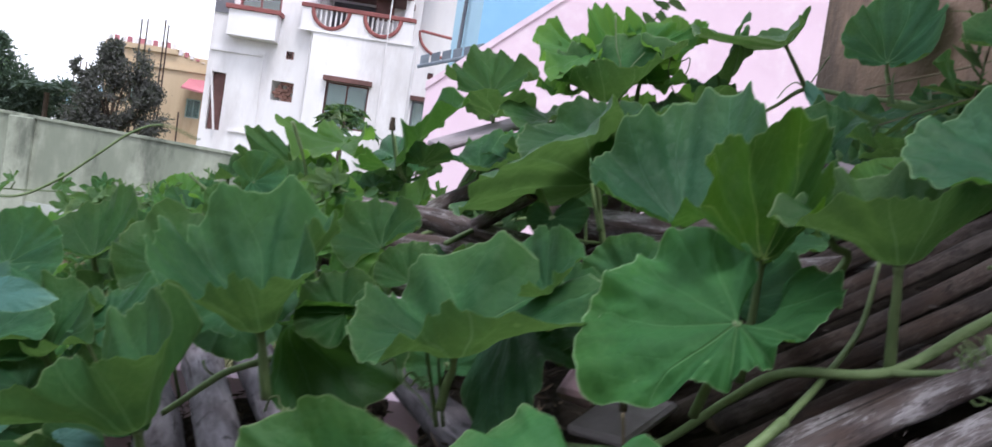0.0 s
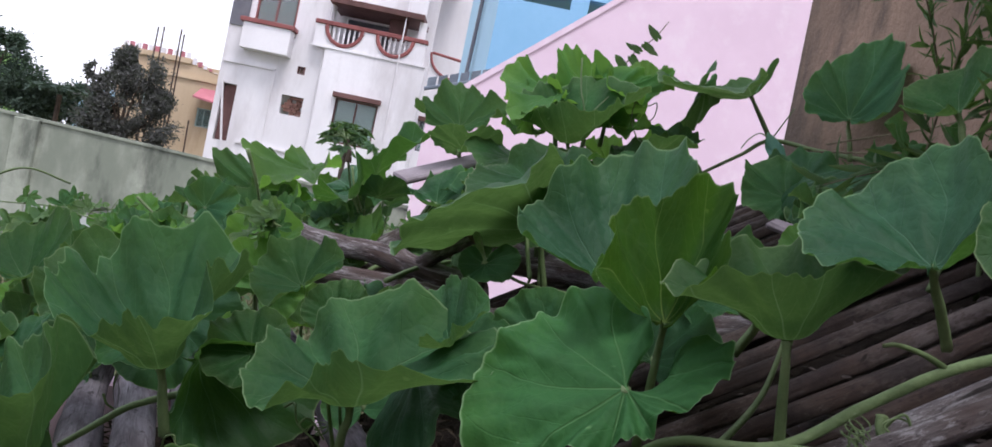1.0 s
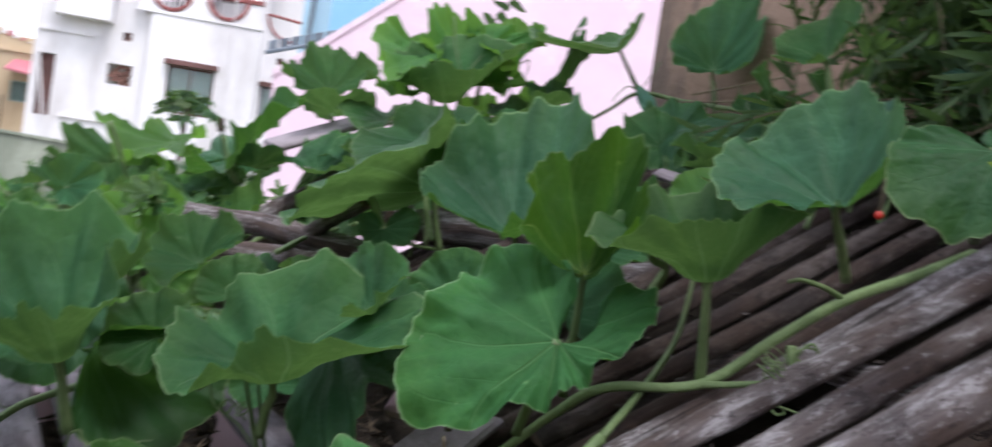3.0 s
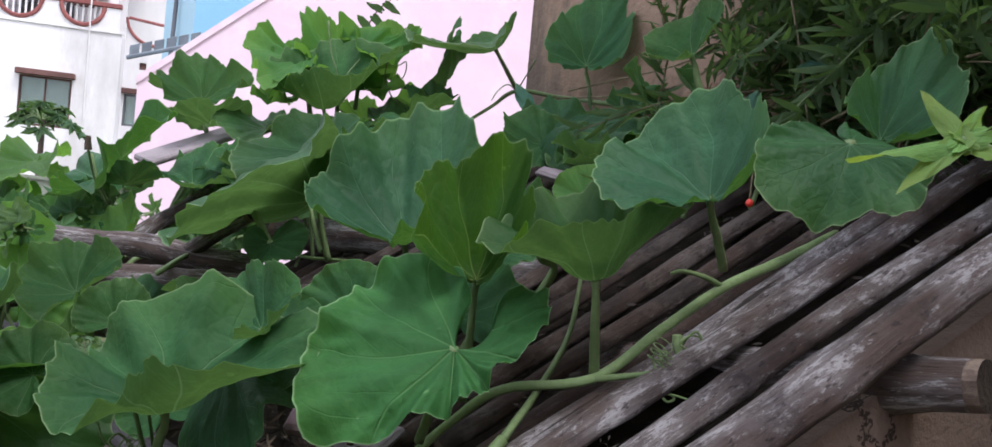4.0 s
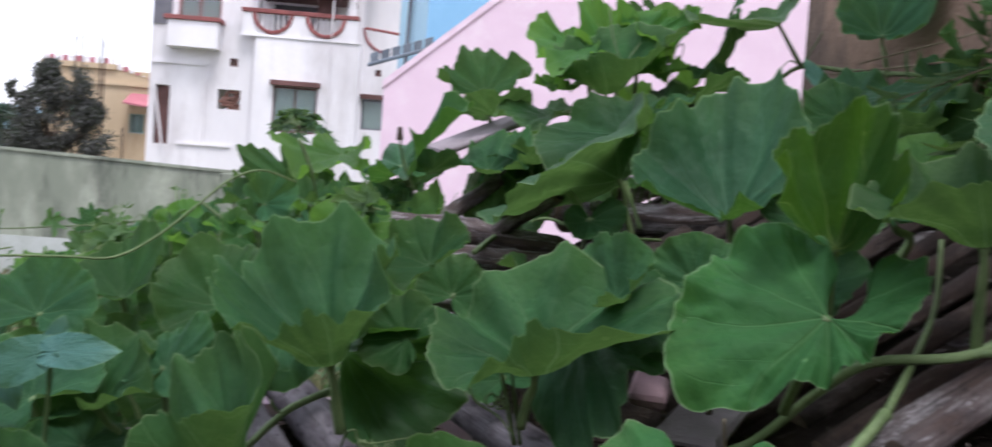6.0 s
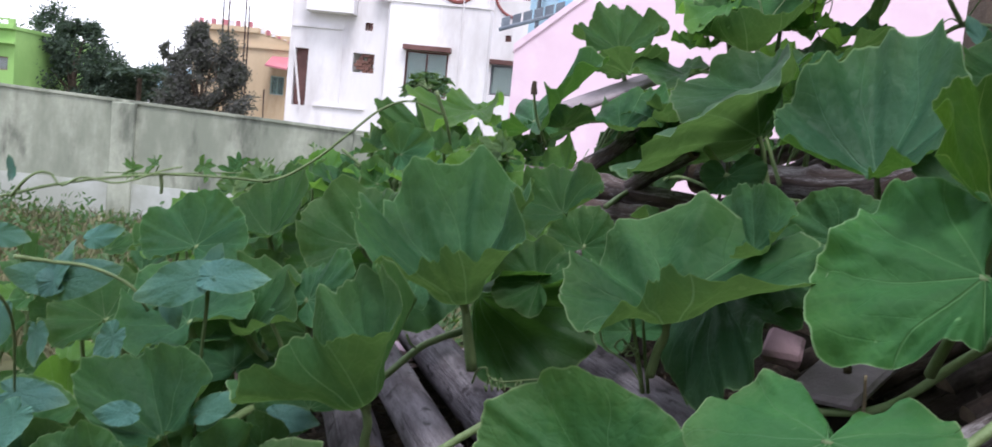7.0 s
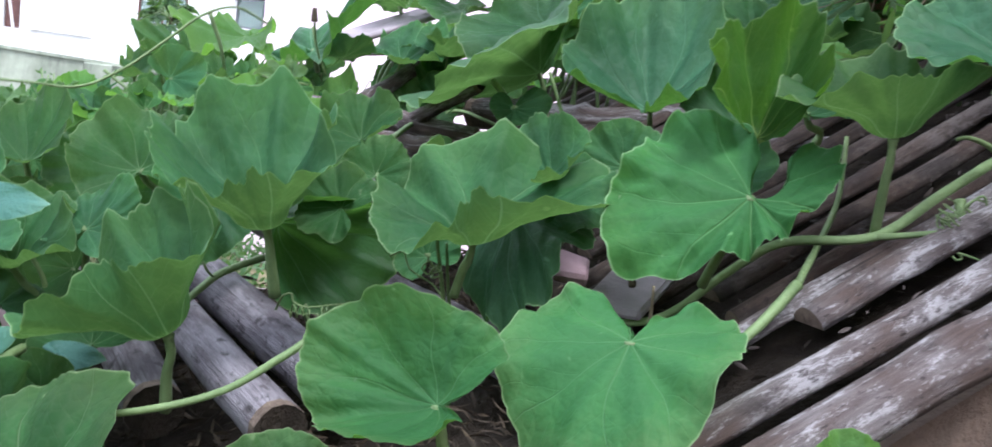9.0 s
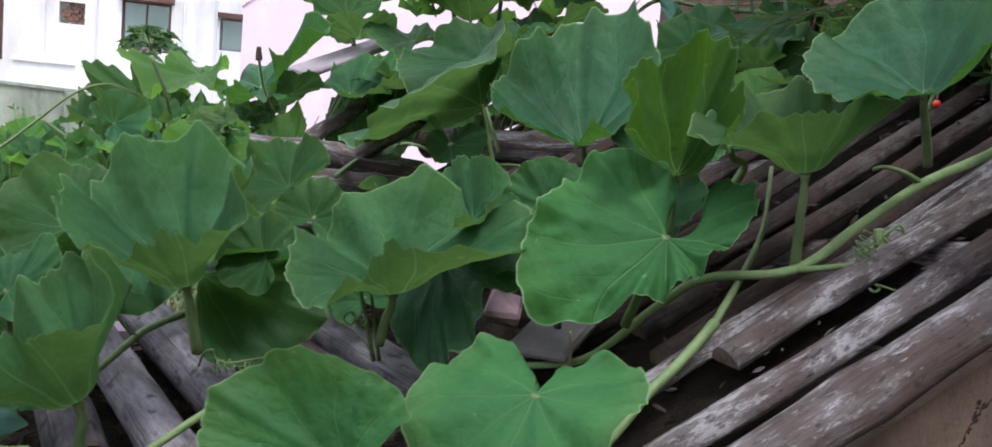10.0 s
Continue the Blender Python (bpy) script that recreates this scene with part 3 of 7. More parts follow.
part("coping", prism([(-0.01, stair_top(P_X0) - 0.05), (2.45, stair_top(P_X0 + 2.45) - 0.05), (2.45, stair_top(P_X0 + 2.45) + 0.015), (-0.01, stair_top(P_X0) + 0.015)], (P_X0, P_Y - 0.02, 0), EAST, NORTH, 0.24), M_PINKEDGE, pink, "paler pink edge band along the rising top")
mud = thing("mud_wall", (CX, CY, 0), "old brown mud-plastered wall with stains and bare brick", "wall", kind="structure")
# its length and height out of view are made up, to shade the roof
part("panel", prism([(0, 0), (4.6, 0), (4.6, 4.2), (0, 4.2)], (CX, CY, 0), WDIR, WNRM, 0.2), M_MUD, mud)
# the shed under the lean-to roof: its gable under the eave pole, and a made-up low outer wall that keeps the hollow
# dark
shed = thing("shed_wall", (0.4, 0.8, 0), "cracked brown mud wall under the lean-to roof", "wall", kind="structure")
gd = Vector((0.986, 0.168, 0)).normalized()
part("gable", prism([(0, 0), (0.93, 0), (0.93, 1.715), (0, 1.235)], (0.05, 0.668, 0), gd, Vector((-0.168, 0.986, 0)), 0.06), M_SHED, shed)
sd = Vector((-0.38, 0.925, 0)).normalized()
part("outer_wall", prism([(0, 0), (1.5, 0), (1.5, 1.16), (0, 1.10)], (-0.36, 0.98, 0), sd, Vector((-0.925, -0.38, 0)), 0.08), M_SHED, shed)
# an unseen wall added behind the eye closes the yard and shades the near leaves
part("far_wall", box(-0.75, 0.62, 2.02, 2.10, 0, 1.10), M_PINK, shed, "pink limewashed low wall under the roof")
back = thing("added_back_wall", (-1.5, -1.9, 0), "plain brown mud-plastered wall added out of view, closing the yard and blocking light", "wall", kind="structure")
part("panel", box(-3.4, 1.7, -2.1, -1.9, 0, 2.7), M_MUD, back)
# bare bricks that stand a little proud where the plaster has fallen off
rng = random.Random(4)
brick_bm = box(-0.055, 0.055, -0.012, 0.02, -0.03, 0.03, 0.006)
brick_me = bpy.data.meshes.new("brick")
brick_bm.to_mesh(brick_me)
brick_me.materials.append(M_BRICK)
for a, z in ((0.58, 1.80), (0.71, 1.82), (0.64, 1.73), (0.78, 1.75), (0.51, 1.72), (0.44, 1.79)):
    ob = new("brick", brick_me)
    p = Vector((CX, CY, z)) + WDIR * a - WNRM * 0.004
    ob.matrix_basis = Matrix.Translation(p) @ Matrix.Rotation(math.atan2(WDIR.y, WDIR.x), 4, "Z") @ Matrix.Rotation(math.pi, 4, "Z") @ pose(0, 0, 0, 0, rng.uniform(-4, 4), 0)
    adopt(ob, mud)


# ---- far buildings ----
def window_unit(parent, x0, x1, z0, z1, y, leaves=2, frame_mat=None, curtain=None, hood=0.0):
    """A framed window set in its opening, with panes, a curtain behind, and a hood over it."""
    fm = frame_mat or M_REDWOOD
    w = part("window", holed(x0, x1, z0, z1, y + 0.06, y + 0.12, [(x0 + 0.05, x1 - 0.05, z0 + 0.05, z1 - 0.05)]), fm, parent)
    step = (x1 - x0 - 0.1) / leaves
    for i in range(leaves):
        a = x0 + 0.05 + i * step
        if i:
            part("mullion", box(a - 0.02, a + 0.02, y + 0.055, y + 0.115, z0 + 0.05, z1 - 0.05), fm, w)
        part("pane", box(a + 0.021, a + step - 0.021, y + 0.085, y + 0.093, z0 + 0.052, z1 - 0.052), M_GLASS, w)
    part("curtain", box(x0 + 0.02, x1 - 0.02, y + 0.2, y + 0.23, z0 + 0.02, z1 - 0.02), curtain or M_CURTAIN, w)
    if hood:
        part("hood", box(x0 - 0.07, x1 + 0.07, y - hood, y + 0.02, z1 + 0.003, z1 + 0.14, 0.01), M_REDWOOD, w)
    return w


def white_house():
    h = thing("white_house", (-5, 26, 0), "white-washed two-storey house with red-trimmed balconies", "house")
    y = 25.0
    part("wall", holed(-7.87, -5.04, 0, 9.5, y, y + 0.25, [(-7.70, -7.31, 2.15, 3.76), (-6.03, -5.42, 3.22, 3.76), (-5.75, -5.53, 4.40, 4.62), (-7.2, -6.05, 5.6, 6.9)]), M_WHITE, h)
    part("wall", box(-7.87, -7.62, y + 0.25, y + 8, 0, 9.5), M_WHITE, h)
    part("wall", box(-7.6, -1.2, y + 7.8, y + 8, 0, 9.5), M_WHITE, h)
    part("floor_slab", box(-7.6, -2.4, y + 0.26, y + 7.7, 4.55, 4.7), M_WHITE, h)
    part("roof", box(-7.9, -2.2, y - 0.1, y + 8, 9.5, 9.7), M_WHITE, h)
    part("wall", box(-6.4, -6.34, y - 0.05, y, 2.2, 4.42), M_WHITE, h)
    part("ledge", box(-7.8, -6.34, y - 0.06, y, 4.35, 4.42), M_WHITE, h)
    part("ledge", box(-7.05, -5.6, y - 0.06, y, 2.17, 2.23), M_WHITE, h)
    # the tall red door opening with a leaning plank, the broken hole, the vent
    part("door", box(-7.68, -7.33, y + 0.12, y + 0.17, 2.16, 3.75), M_REDWOOD, h, "dark red tall door in a narrow opening")
    part("plank", tube([(-7.72, y - 0.06, 3.85), (-7.42, y - 0.12, 2.15)], 0.035, 4), M_WHITE, h, "pale plank leaning across the opening")
    bm = bmesh.new()
    rng = random.Random(2)
    for i in range(6):
        for j in range(5):
            x, z = -6.0 + j * 0.125 + (0.06 if i % 2 else 0), 3.22 + i * 0.09
            if rng.random() < 0.85:
                add_box(bm, x, x + 0.115, y + 0.03 + rng.uniform(0, 0.08), y + 0.2, z, z + 0.08)
    part("broken_brickwork", bm, M_BRICK, h, "hole with bare red bricks showing")
    part("vent", holed(-5.75, -5.53, 4.40, 4.62, y + 0.04, y + 0.1, [(-5.72, -5.66, 4.43, 4.59), (-5.64, -5.60, 4.43, 4.59)]), M_REDWOOD, h, "small square red ventilator")
    # upper window with its box balcony
    window_unit(h, -7.2, -6.05, 5.6, 6.9, y, 2, M_RED, M_REDWOOD)
    b = part("box_balcony", box(-7.33, -6.0, y - 0.5, y, 4.77, 5.48, 0.01), M_WHITE, h)
    part("rim", box(-7.42, -5.93, y - 0.56, y, 5.483, 5.6, 0.01), M_RED, b, "red rim")
    part("shutter", box(-7.85, -7.35, y - 0.04, y - 0.003, 5.40, 6.7), M_GREYPANEL, h, "grey shutter panel")
    # the bay with the window below and the balcony above
    yb = 24.75
    part("bay_wall", holed(-5.04, -2.24, 0, 5.27, yb, y + 0.25, [(-4.5, -3.3, 2.7, 3.95)]), M_WHITE, h)
    part("bay_wall", box(-2.44, -2.24, y + 0.25, y + 1.5, 0, 5.27), M_WHITE, h)
    part("ledge", box(-5.46, -2.2, yb - 0.04, yb - 0.002, 5.24, 5.30), M_WHITE, h)
    part("drain_pipe", tube([(-5.1, y - 0.05, 9.4), (-5.1, y - 0.05, 0.1)], 0.035, 8), M_WHITE, h)
    part("drain_pipe", tube([(-3.0, yb - 0.05, 9.4), (-3.0, yb - 0.05, 5.95), (-2.98, yb - 0.05, 3.0)], 0.022, 6), M_WHITE, h)
    window_unit(h, -4.5, -3.3, 2.7, 3.95, yb, 2, M_REDWOOD, M_CURTAIN, 0.2)
    bm = bmesh.new()
    n = 80
    for i in range(n):
        a, c = -5.42 + 3.1 * i / n, -5.42 + 3.1 * (i + 1) / n
        m, hi = (a + c) / 2, 5.88
        for cx in (-4.62, -3.19):
            if abs(m - cx) < 0.52:
                hi = 5.88 - math.sqrt(0.52 ** 2 - (m - cx) ** 2) * 1.02
        if hi > 5.31:
            add_box(bm, a, c, yb, yb + 0.1, 5.303, hi)
    balcony = part("balcony", bm, M_WHITE, h)
    part("rail", box(-5.46, -2.28, yb - 0.04, yb + 0.14, 5.883, 6.0, 0.015), M_RED, balcony, "red top rail")
    for cx in (-4.62, -3.19):
        arc = [(cx + 0.5 * math.cos(a), yb - 0.01, 5.88 + 0.51 * math.sin(a)) for a in np.linspace(math.pi, 2 * math.pi, 17)]
        part("arch_rim", tube(arc, 0.055, 6), M_RED, balcony, "red half-round rim")
        for k in range(7):
            x = cx - 0.42 + 0.14 * k
            part("baluster", box(x - 0.022, x + 0.022, yb + 0.03, yb + 0.075, 5.89 - 0.5 * math.sqrt(max(0.02, 1 - ((x - cx) / 0.5) ** 2)), 5.88), M_WHITE, balcony)
    part("loggia_back", holed(-5.04, -2.3, 5.3, 9.5, y + 1.3, y + 1.45, [(-4.9, -3.6, 5.3, 6.45)]), M_WHITE, h)
    # dark panel added in the opening to paint the shade of the room
    part("loggia_door", box(-4.88, -3.62, y + 1.38, y + 1.43, 5.3, 6.44), M_GREYPANEL, h, "dark grey panel standing in for the shade of the opening behind the balcony")
    part("shutter", box(-3.5, -2.98, yb + 0.5, yb + 0.54, 5.9, 6.5), M_REDWOOD, h, "brown wooden shutter")
    part("lintel", box(-5.14, -2.5, yb - 0.15, y + 1.4, 6.5, 6.66, 0.01), M_REDWOOD, h, "red-brown slab edge over the balcony")
    part("upper_wall", box(-5.04, -2.5, yb + 0.1, yb + 0.3, 6.663, 9.5), M_WHITE, h)
    part("pillar", box(-2.62, -2.42, yb + 0.12, yb + 0.34, 5.303, 6.498), M_WHITE, h)
    # set-back side part with its swooping parapet
    yr = 25.9
    part("side_wall", holed(-2.24, -1.2, 0, 5.2, yr, yr + 0.25, [(-2.18, -1.42, 3.0, 3.87), (-1.85, -1.68, 4.55, 4.74)]), M_WHITE, h)
    window_unit(h, -2.18, -1.42, 3.0, 3.87, yr, 1, M_GREYPANEL, M_CURTAIN, 0.12)
    part("vent", box(-1.85, -1.68, yr + 0.06, yr + 0.1, 4.55, 4.74), M_REDWOOD, h)
    swoop = [(-2.24 + 0.75 * (1 - math.cos(a)), 5.2 + 0.68 * (1 - math.sin(a))) for a in np.linspace(0, math.pi / 2, 12)]
    bm = bmesh.new()
    for (xa, za), (xb, zb) in zip(swoop, swoop[1:]):
        vs = [bm.verts.new(p) for p in ((xa, yr, 5.2), (xb, yr, 5.2), (xb, yr, zb), (xa, yr, za), (xa, yr + 0.12, 5.2), (xb, yr + 0.12, 5.2), (xb, yr + 0.12, zb + 0.001), (xa, yr + 0.12, za))]
        for f in ((0, 1, 2, 3), (5, 4, 7, 6), (3, 2, 6, 7)):
            bm.faces.new([vs[i] for i in f])
    par = part("parapet", bm, M_WHITE, h)
    part("rim", tube([(x, yr - 0.01, z + 0.02) for x, z in swoop], 0.04, 6), M_RED, par, "red swooping rim")
    part("rail", tube([(-2.2, yr, 5.9), (-1.2, yr, 5.8)], 0.04, 6), M_RED, par, "red rail")


white_house()


def yellow_house():
    h = thing("yellow_house", (-15, 42, 0), "ochre plastered house with a red and white notched parapet", "house")
    part("wall", holed(-17.0, -12.4, 0, 5.55, 40, 40.25, [(-13.32, -12.66, 2.86, 3.71), (-15.9, -15.0, 3.2, 4.2)]), M_YELLOW, h)
    part("wall", box(-12.65, -12.4, 40.25, 48, 0, 5.2), M_YELLOW, h)
    part("wall", box(-17, -16.75, 40.25, 48, 0, 5.55), M_YELLOW, h)
    part("band", box(-17.05, -12.35, 39.9, 40, 4.88, 5.0), M_YELLOW, h)
    roof = part("roof", box(-17.1, -13.95, 39.85, 48, 5.55, 5.78), M_YELLOW, h)
    for i in range(11):
        x = -17.05 + i * 0.285
        part("merlon", box(x, x + 0.17, 39.88, 40.05, 5.783, 6.03), M_PINKROOF if i % 2 else M_WHITE, roof)
    for i in range(6):
        x = -13.9 + i * 0.26
        part("merlon", box(x, x + 0.16, 39.95, 40.1, 5.55 - i * 0.05, 5.85 - i * 0.12), M_PINKROOF if i % 2 else M_WHITE, roof)
    window_unit(h, -13.32, -12.66, 2.86, 3.71, 40, 2, M_CURTAIN, M_CURTAIN)
    window_unit(h, -15.9, -15.0, 3.2, 4.2, 40, 2, M_REDWOOD, M_CURTAIN)
    bm = bmesh.new()
    v = [bm.verts.new(p) for p in ((-13.3, 40, 4.6), (-12.4, 40, 4.6), (-12.35, 39.2, 4.05), (-13.35, 39.2, 4.15), (-13.3, 40, 4.52), (-12.4, 40, 4.52), (-12.35, 39.2, 3.97), (-13.35, 39.2, 4.07))]
    for f in ((0, 1, 2, 3), (7, 6, 5, 4), (3, 2, 6, 7), (0, 3, 7, 4), (2, 1, 5, 6)):
        bm.faces.new([v[i] for i in f])
    part("awning", bm, M_PINKROOF, h, "faded pink sloping awning")


yellow_house()


def rods(name, spots, y, label):
    t = thing(name, (spots[0][0], y, 0), label, "rods")
    for x, z0, z1 in spots:
        part("rod", tube([(x, y, z0), (x + 0.02, y, (z0 + z1) / 2), (x - 0.02, y, z1)], 0.035, 5), M_RUST, t)


rods("scaffold_poles", [(-15.1, 0, 6.7), (-14.85, 0, 6.75), (-14.1, 0, 6.8), (-13.95, 0, 6.6), (-13.05, 0, 3.0)], 38.5, "thin dark upright poles before the ochre house")
rods("column_rods", [(-21.1, 0, 5.0), (-20.85, 0, 5.3), (-20.55, 0, 5.1), (-20.3, 0, 5.0)], 46.0, "bare rusty rods rising from an unfinished roof")


def green_house():
    h = thing("green_house", (-28, 42, 0), "lime green painted house with a pale cornice", "house")
    part("wall", holed(-34, -25.45, 0, 4.7, 40, 40.25, [(-26.4, -25.75, 2.8, 3.42), (-29.5, -28.5, 2.6, 3.6)]), M_GREEN, h)
    part("wall", box(-25.7, -25.45, 40.25, 48, 0, 4.7), M_GREEN, h)
    part("cornice", box(-34.2, -25.4, 39.7, 40, 4.02, 4.12), M_GREEN, h)
    part("roof", box(-34.2, -25.4, 39.75, 48, 4.7, 4.86), M_GREEN, h)
    part("parapet", holed(-34.2, -25.4, 4.863, 5.18, 39.8, 39.95, [(-26.3 - i, -25.7 - i, 4.92, 5.1) for i in range(8)]), M_GREEN, h)
    window_unit(h, -26.4, -25.75, 2.8, 3.42, 40, 1, M_BRICK, M_BRICK)
    window_unit(h, -29.5, -28.5, 2.6, 3.6, 40, 2, M_REDWOOD, M_CURTAIN)


green_house()

far_blue = thing("far_blue_house", (-20, 55, 0), "small pale blue house far behind the trees", "house")
part("wall", box(-25.8, -23.9, 55, 60, 0, 4.3), M_PALEBLUE, far_blue)
part("roof", box(-25.9, -23.8, 54.9, 60.1, 4.303, 4.5), M_PALEBLUE, far_blue)


def blue_house():
    h = thing("blue_house", (0, 16, 0), "sky-blue painted house with openwork under its roof", "house")
    y = 14.0
    part("front_wall", holed(-0.30, 5.0, 0, 6.2, y, y + 0.2, [(0.05 + i * 1.05, 0.82 + i * 1.05, 5.0, 5.22) for i in range(4)]), M_BLUE, h)
    bm = bmesh.new()
    f = [(-0.30, y), (-0.80, y + 1.9), (-0.62, y + 1.98), (-0.12, y + 0.1)]
    lo, hi = [bm.verts.new((a, b, 0)) for a, b in f], [bm.verts.new((a, b, 6.2)) for a, b in f]
    for i in range(4):
        bm.faces.new((lo[i], lo[(i + 1) % 4], hi[(i + 1) % 4], hi[i]))
    # side face coloured paler than the front, to paint in its stronger light
    part("side_wall", bm, M_PALEBLUE, h)
    part("roof", box(-0.5, 5.2, y - 0.15, y + 6, 6.2, 6.35), M_BLUE, h)
    part("pipe", tube([(-0.58, y + 0.9, 6.2), (-0.60, y + 0.9, 4.6), (-0.64, y + 0.9, 3.0)], 0.035, 6), M_GREYPANEL, h, "dark drain pipe")
    a = part("awning", tube([(-1.15, y - 0.3, 3.30), (-0.25, y - 0.3, 3.62)], 0.03, 6), M_IRON, h, "grey-blue slatted sheet awning")
    for i in range(6):
        x = -1.12 + 0.16 * i
        part("slat", prism([(0, 0), (0.13, 0.045), (0.13, 0.22), (0, 0.17)], (x, y - 0.3, 3.30 + 0.057 * i), Vector((1, 0, 0)), Vector((0, 1, 0.5)).normalized(), 0.02), M_IRON, a)


blue_house()

# ---- the lean-to roof of poles and split bamboo ----
roof = thing("lean_to_roof", (0.3, 1.2, 1.3), "sloping lean-to roof of weathered poles and split bamboo, partly bare", "roof")


def pole(a, b, r, seed, mat=None, cut=True, name="pole", knots=3, sag=0.0):
    """A crooked round pole with swellings at the knots and a paler cut end."""
    rng = random.Random(seed)
    a, b = Vector(a), Vector(b)
    n = 22
    ks = [rng.uniform(0.08, 0.92) for _ in range(knots)]
    line, rad = [], []
    for i in range(n + 1):
        t = i / n
        w = Vector((noise.noise((t * 3, seed, 0)), noise.noise((t * 3, seed, 5)), noise.noise((t * 3, seed, 9)))) * r * 0.35
        line.append(a.lerp(b, t) + w - Vector((0, 0, sag * math.sin(math.pi * t))))
    f = lambda t: r * (1 + 0.06 * math.sin(7 * t + seed) + sum(0.16 * math.exp(-((t - k) / 0.022) ** 2) for k in ks))
    bm = bmesh.new()
    add_tube(bm, line, f, 14, 0.035, True, seed)
    if cut:
        bm.faces.ensure_lookup_table()
        for fc in bm.faces[-2:]:
            fc.material_index = 1
            r1 = bmesh.ops.inset_individual(bm, faces=[fc], thickness=r * 0.22)
            bmesh.ops.translate(bm, verts=fc.verts, vec=-fc.normal * r * 0.5)
            # the hollow's floor is near black: its shade is painted in
            fc.material_index = 2
    return part(name, bm, [mat or M_POLE, M_CUT, M_SHADE_BROWN], roof, smooth=True)


def split(a, b, w, h, seed, name="bamboo_strip", mat=None):
    """A split half of a bamboo: an arched top, a flat underside, ragged long edges and nodes."""
    rng = random.Random(seed)
    a, b = Vector(a), Vector(b)
    d = (b - a).normalized()
    s = d.cross(Vector((0, 0, 1))).normalized()
    u = s.cross(d)
    n = 26
    ks = [rng.uniform(0.1, 0.9) for _ in range(2)]
    prof = [(-1, -0.25), (-0.97, 0.12), (-0.72, 0.55), (-0.35, 0.9), (0, 1), (0.35, 0.92), (0.72, 0.6), (0.97, 0.15), (1, -0.25)]
    bm = bmesh.new()
    rows = []
    for i in range(n + 1):
        t = i / n
        c = a.lerp(b, t) + u * (0.004 * noise.noise((t * 4, seed, 1))) + s * (0.006 * noise.noise((t * 3, seed, 4)))
        k = 1 + sum(0.12 * math.exp(-((t - q) / 0.015) ** 2) for q in ks)
        row = []
        for j, (x, z) in enumerate(prof):
            e = 1 + (0.10 * noise.noise((t * 14, seed, j)) if j in (0, 1, 7, 8) else 0.03 * noise.noise((t * 25, seed, j)))
            row.append(bm.verts.new(c + s * (x * w / 2 * k * e) + u * (z * h * k * e)))
        rows.append(row)
    grain = bm.loops.layers.uv.new("grain")
    ln = (b - a).length / n
    for i, (p, q) in enumerate(zip(rows, rows[1:])):
        for j in range(len(prof)):
            f = bm.faces.new((p[j], p[(j + 1) % len(prof)], q[(j + 1) % len(prof)], q[j]))
            for lp, (jj, ii) in zip(f.loops, ((j, i), (j + 1, i), (j + 1, i + 1), (j, i + 1))):
                lp[grain].uv = (jj * w / 8, ii * ln)
    for fc, row in ((0, rows[0]), (1, rows[-1])):
        f = bm.faces.new(row if fc else row[::-1])
        f.material_index = 1
    bmesh.ops.recalc_face_normals(bm, faces=bm.faces)
    return part(name, bm, [mat or M_BAMBOO, M_CUT], roof, smooth=True)


def on_roof(x, y, up=0.0):
    return Vector((x, y, roof_z(x, y) + up))


# purlins, running away from the eave under the slope, with their sawn ends free
for i, (x, y0, z, y1, r) in enumerate(((-0.179, 0.960, 1.231, 2.2, 0.027), (-0.125, 1.05, 1.238, 2.2, 0.031), (-0.302, 1.10, 1.192, 2.1, 0.029), (0.08, 1.02, 1.275, 2.2, 0.026))):
    pole((x, y0, z), (x - 0.37 * (y1 - y0), y1, z + 0.01), r, 11 + i)
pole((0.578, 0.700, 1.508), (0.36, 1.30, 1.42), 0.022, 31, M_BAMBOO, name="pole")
def on_strips(x, y, up=0.0):
    return Vector((x, y, 1.430 + 0.53 * (x - 0.34) + 0.12 * max(0.0, y - 0.95) + up))


# split bamboo laid up the slope to the wall
LAID = [(0.712, 0.0, 0.93, 0.052, 0.020, 0.004), (0.790, -0.06, 0.93, 0.033, 0.013, 0.0), (0.866, 0.262, 0.93, 0.036, 0.014, 0.0), (0.908, 0.15, 0.92, 0.030, 0.011, -0.004)]
rng = random.Random(8)
for i in range(19):
    y = 0.960 + 0.060 * i + rng.uniform(-0.012, 0.012)
    x0 = (0.19 if i < 9 else 0.16 - 0.03 * (i - 9)) + rng.uniform(-0.05, 0.05)
    LAID.append((y, x0, 0.90 - 0.004 * i, rng.uniform(0.024, 0.038), rng.uniform(0.010, 0.015), rng.uniform(-0.012, 0.002)))
# strips beyond the first four take the bamboo with shade in its colour
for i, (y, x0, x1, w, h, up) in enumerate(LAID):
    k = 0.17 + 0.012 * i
    split(on_strips(x0, y + k * (x0 - 0.34), up), on_strips(x1, y + k * (x1 - 0.34), up), w, h, 50 + i, mat=M_BAMBOO if i < 4 else M_BAMBOO_OLD_SHADED)
# a near-black sheet added under the strips, painting the shade of their gaps
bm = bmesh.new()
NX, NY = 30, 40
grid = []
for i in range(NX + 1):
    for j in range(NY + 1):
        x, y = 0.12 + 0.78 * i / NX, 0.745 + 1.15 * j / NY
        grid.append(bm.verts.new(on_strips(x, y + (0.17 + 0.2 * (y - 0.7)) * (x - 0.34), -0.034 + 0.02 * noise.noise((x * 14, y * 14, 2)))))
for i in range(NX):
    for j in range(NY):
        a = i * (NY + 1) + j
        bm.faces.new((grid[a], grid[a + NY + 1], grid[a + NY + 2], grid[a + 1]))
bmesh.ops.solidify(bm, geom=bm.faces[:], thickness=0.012)
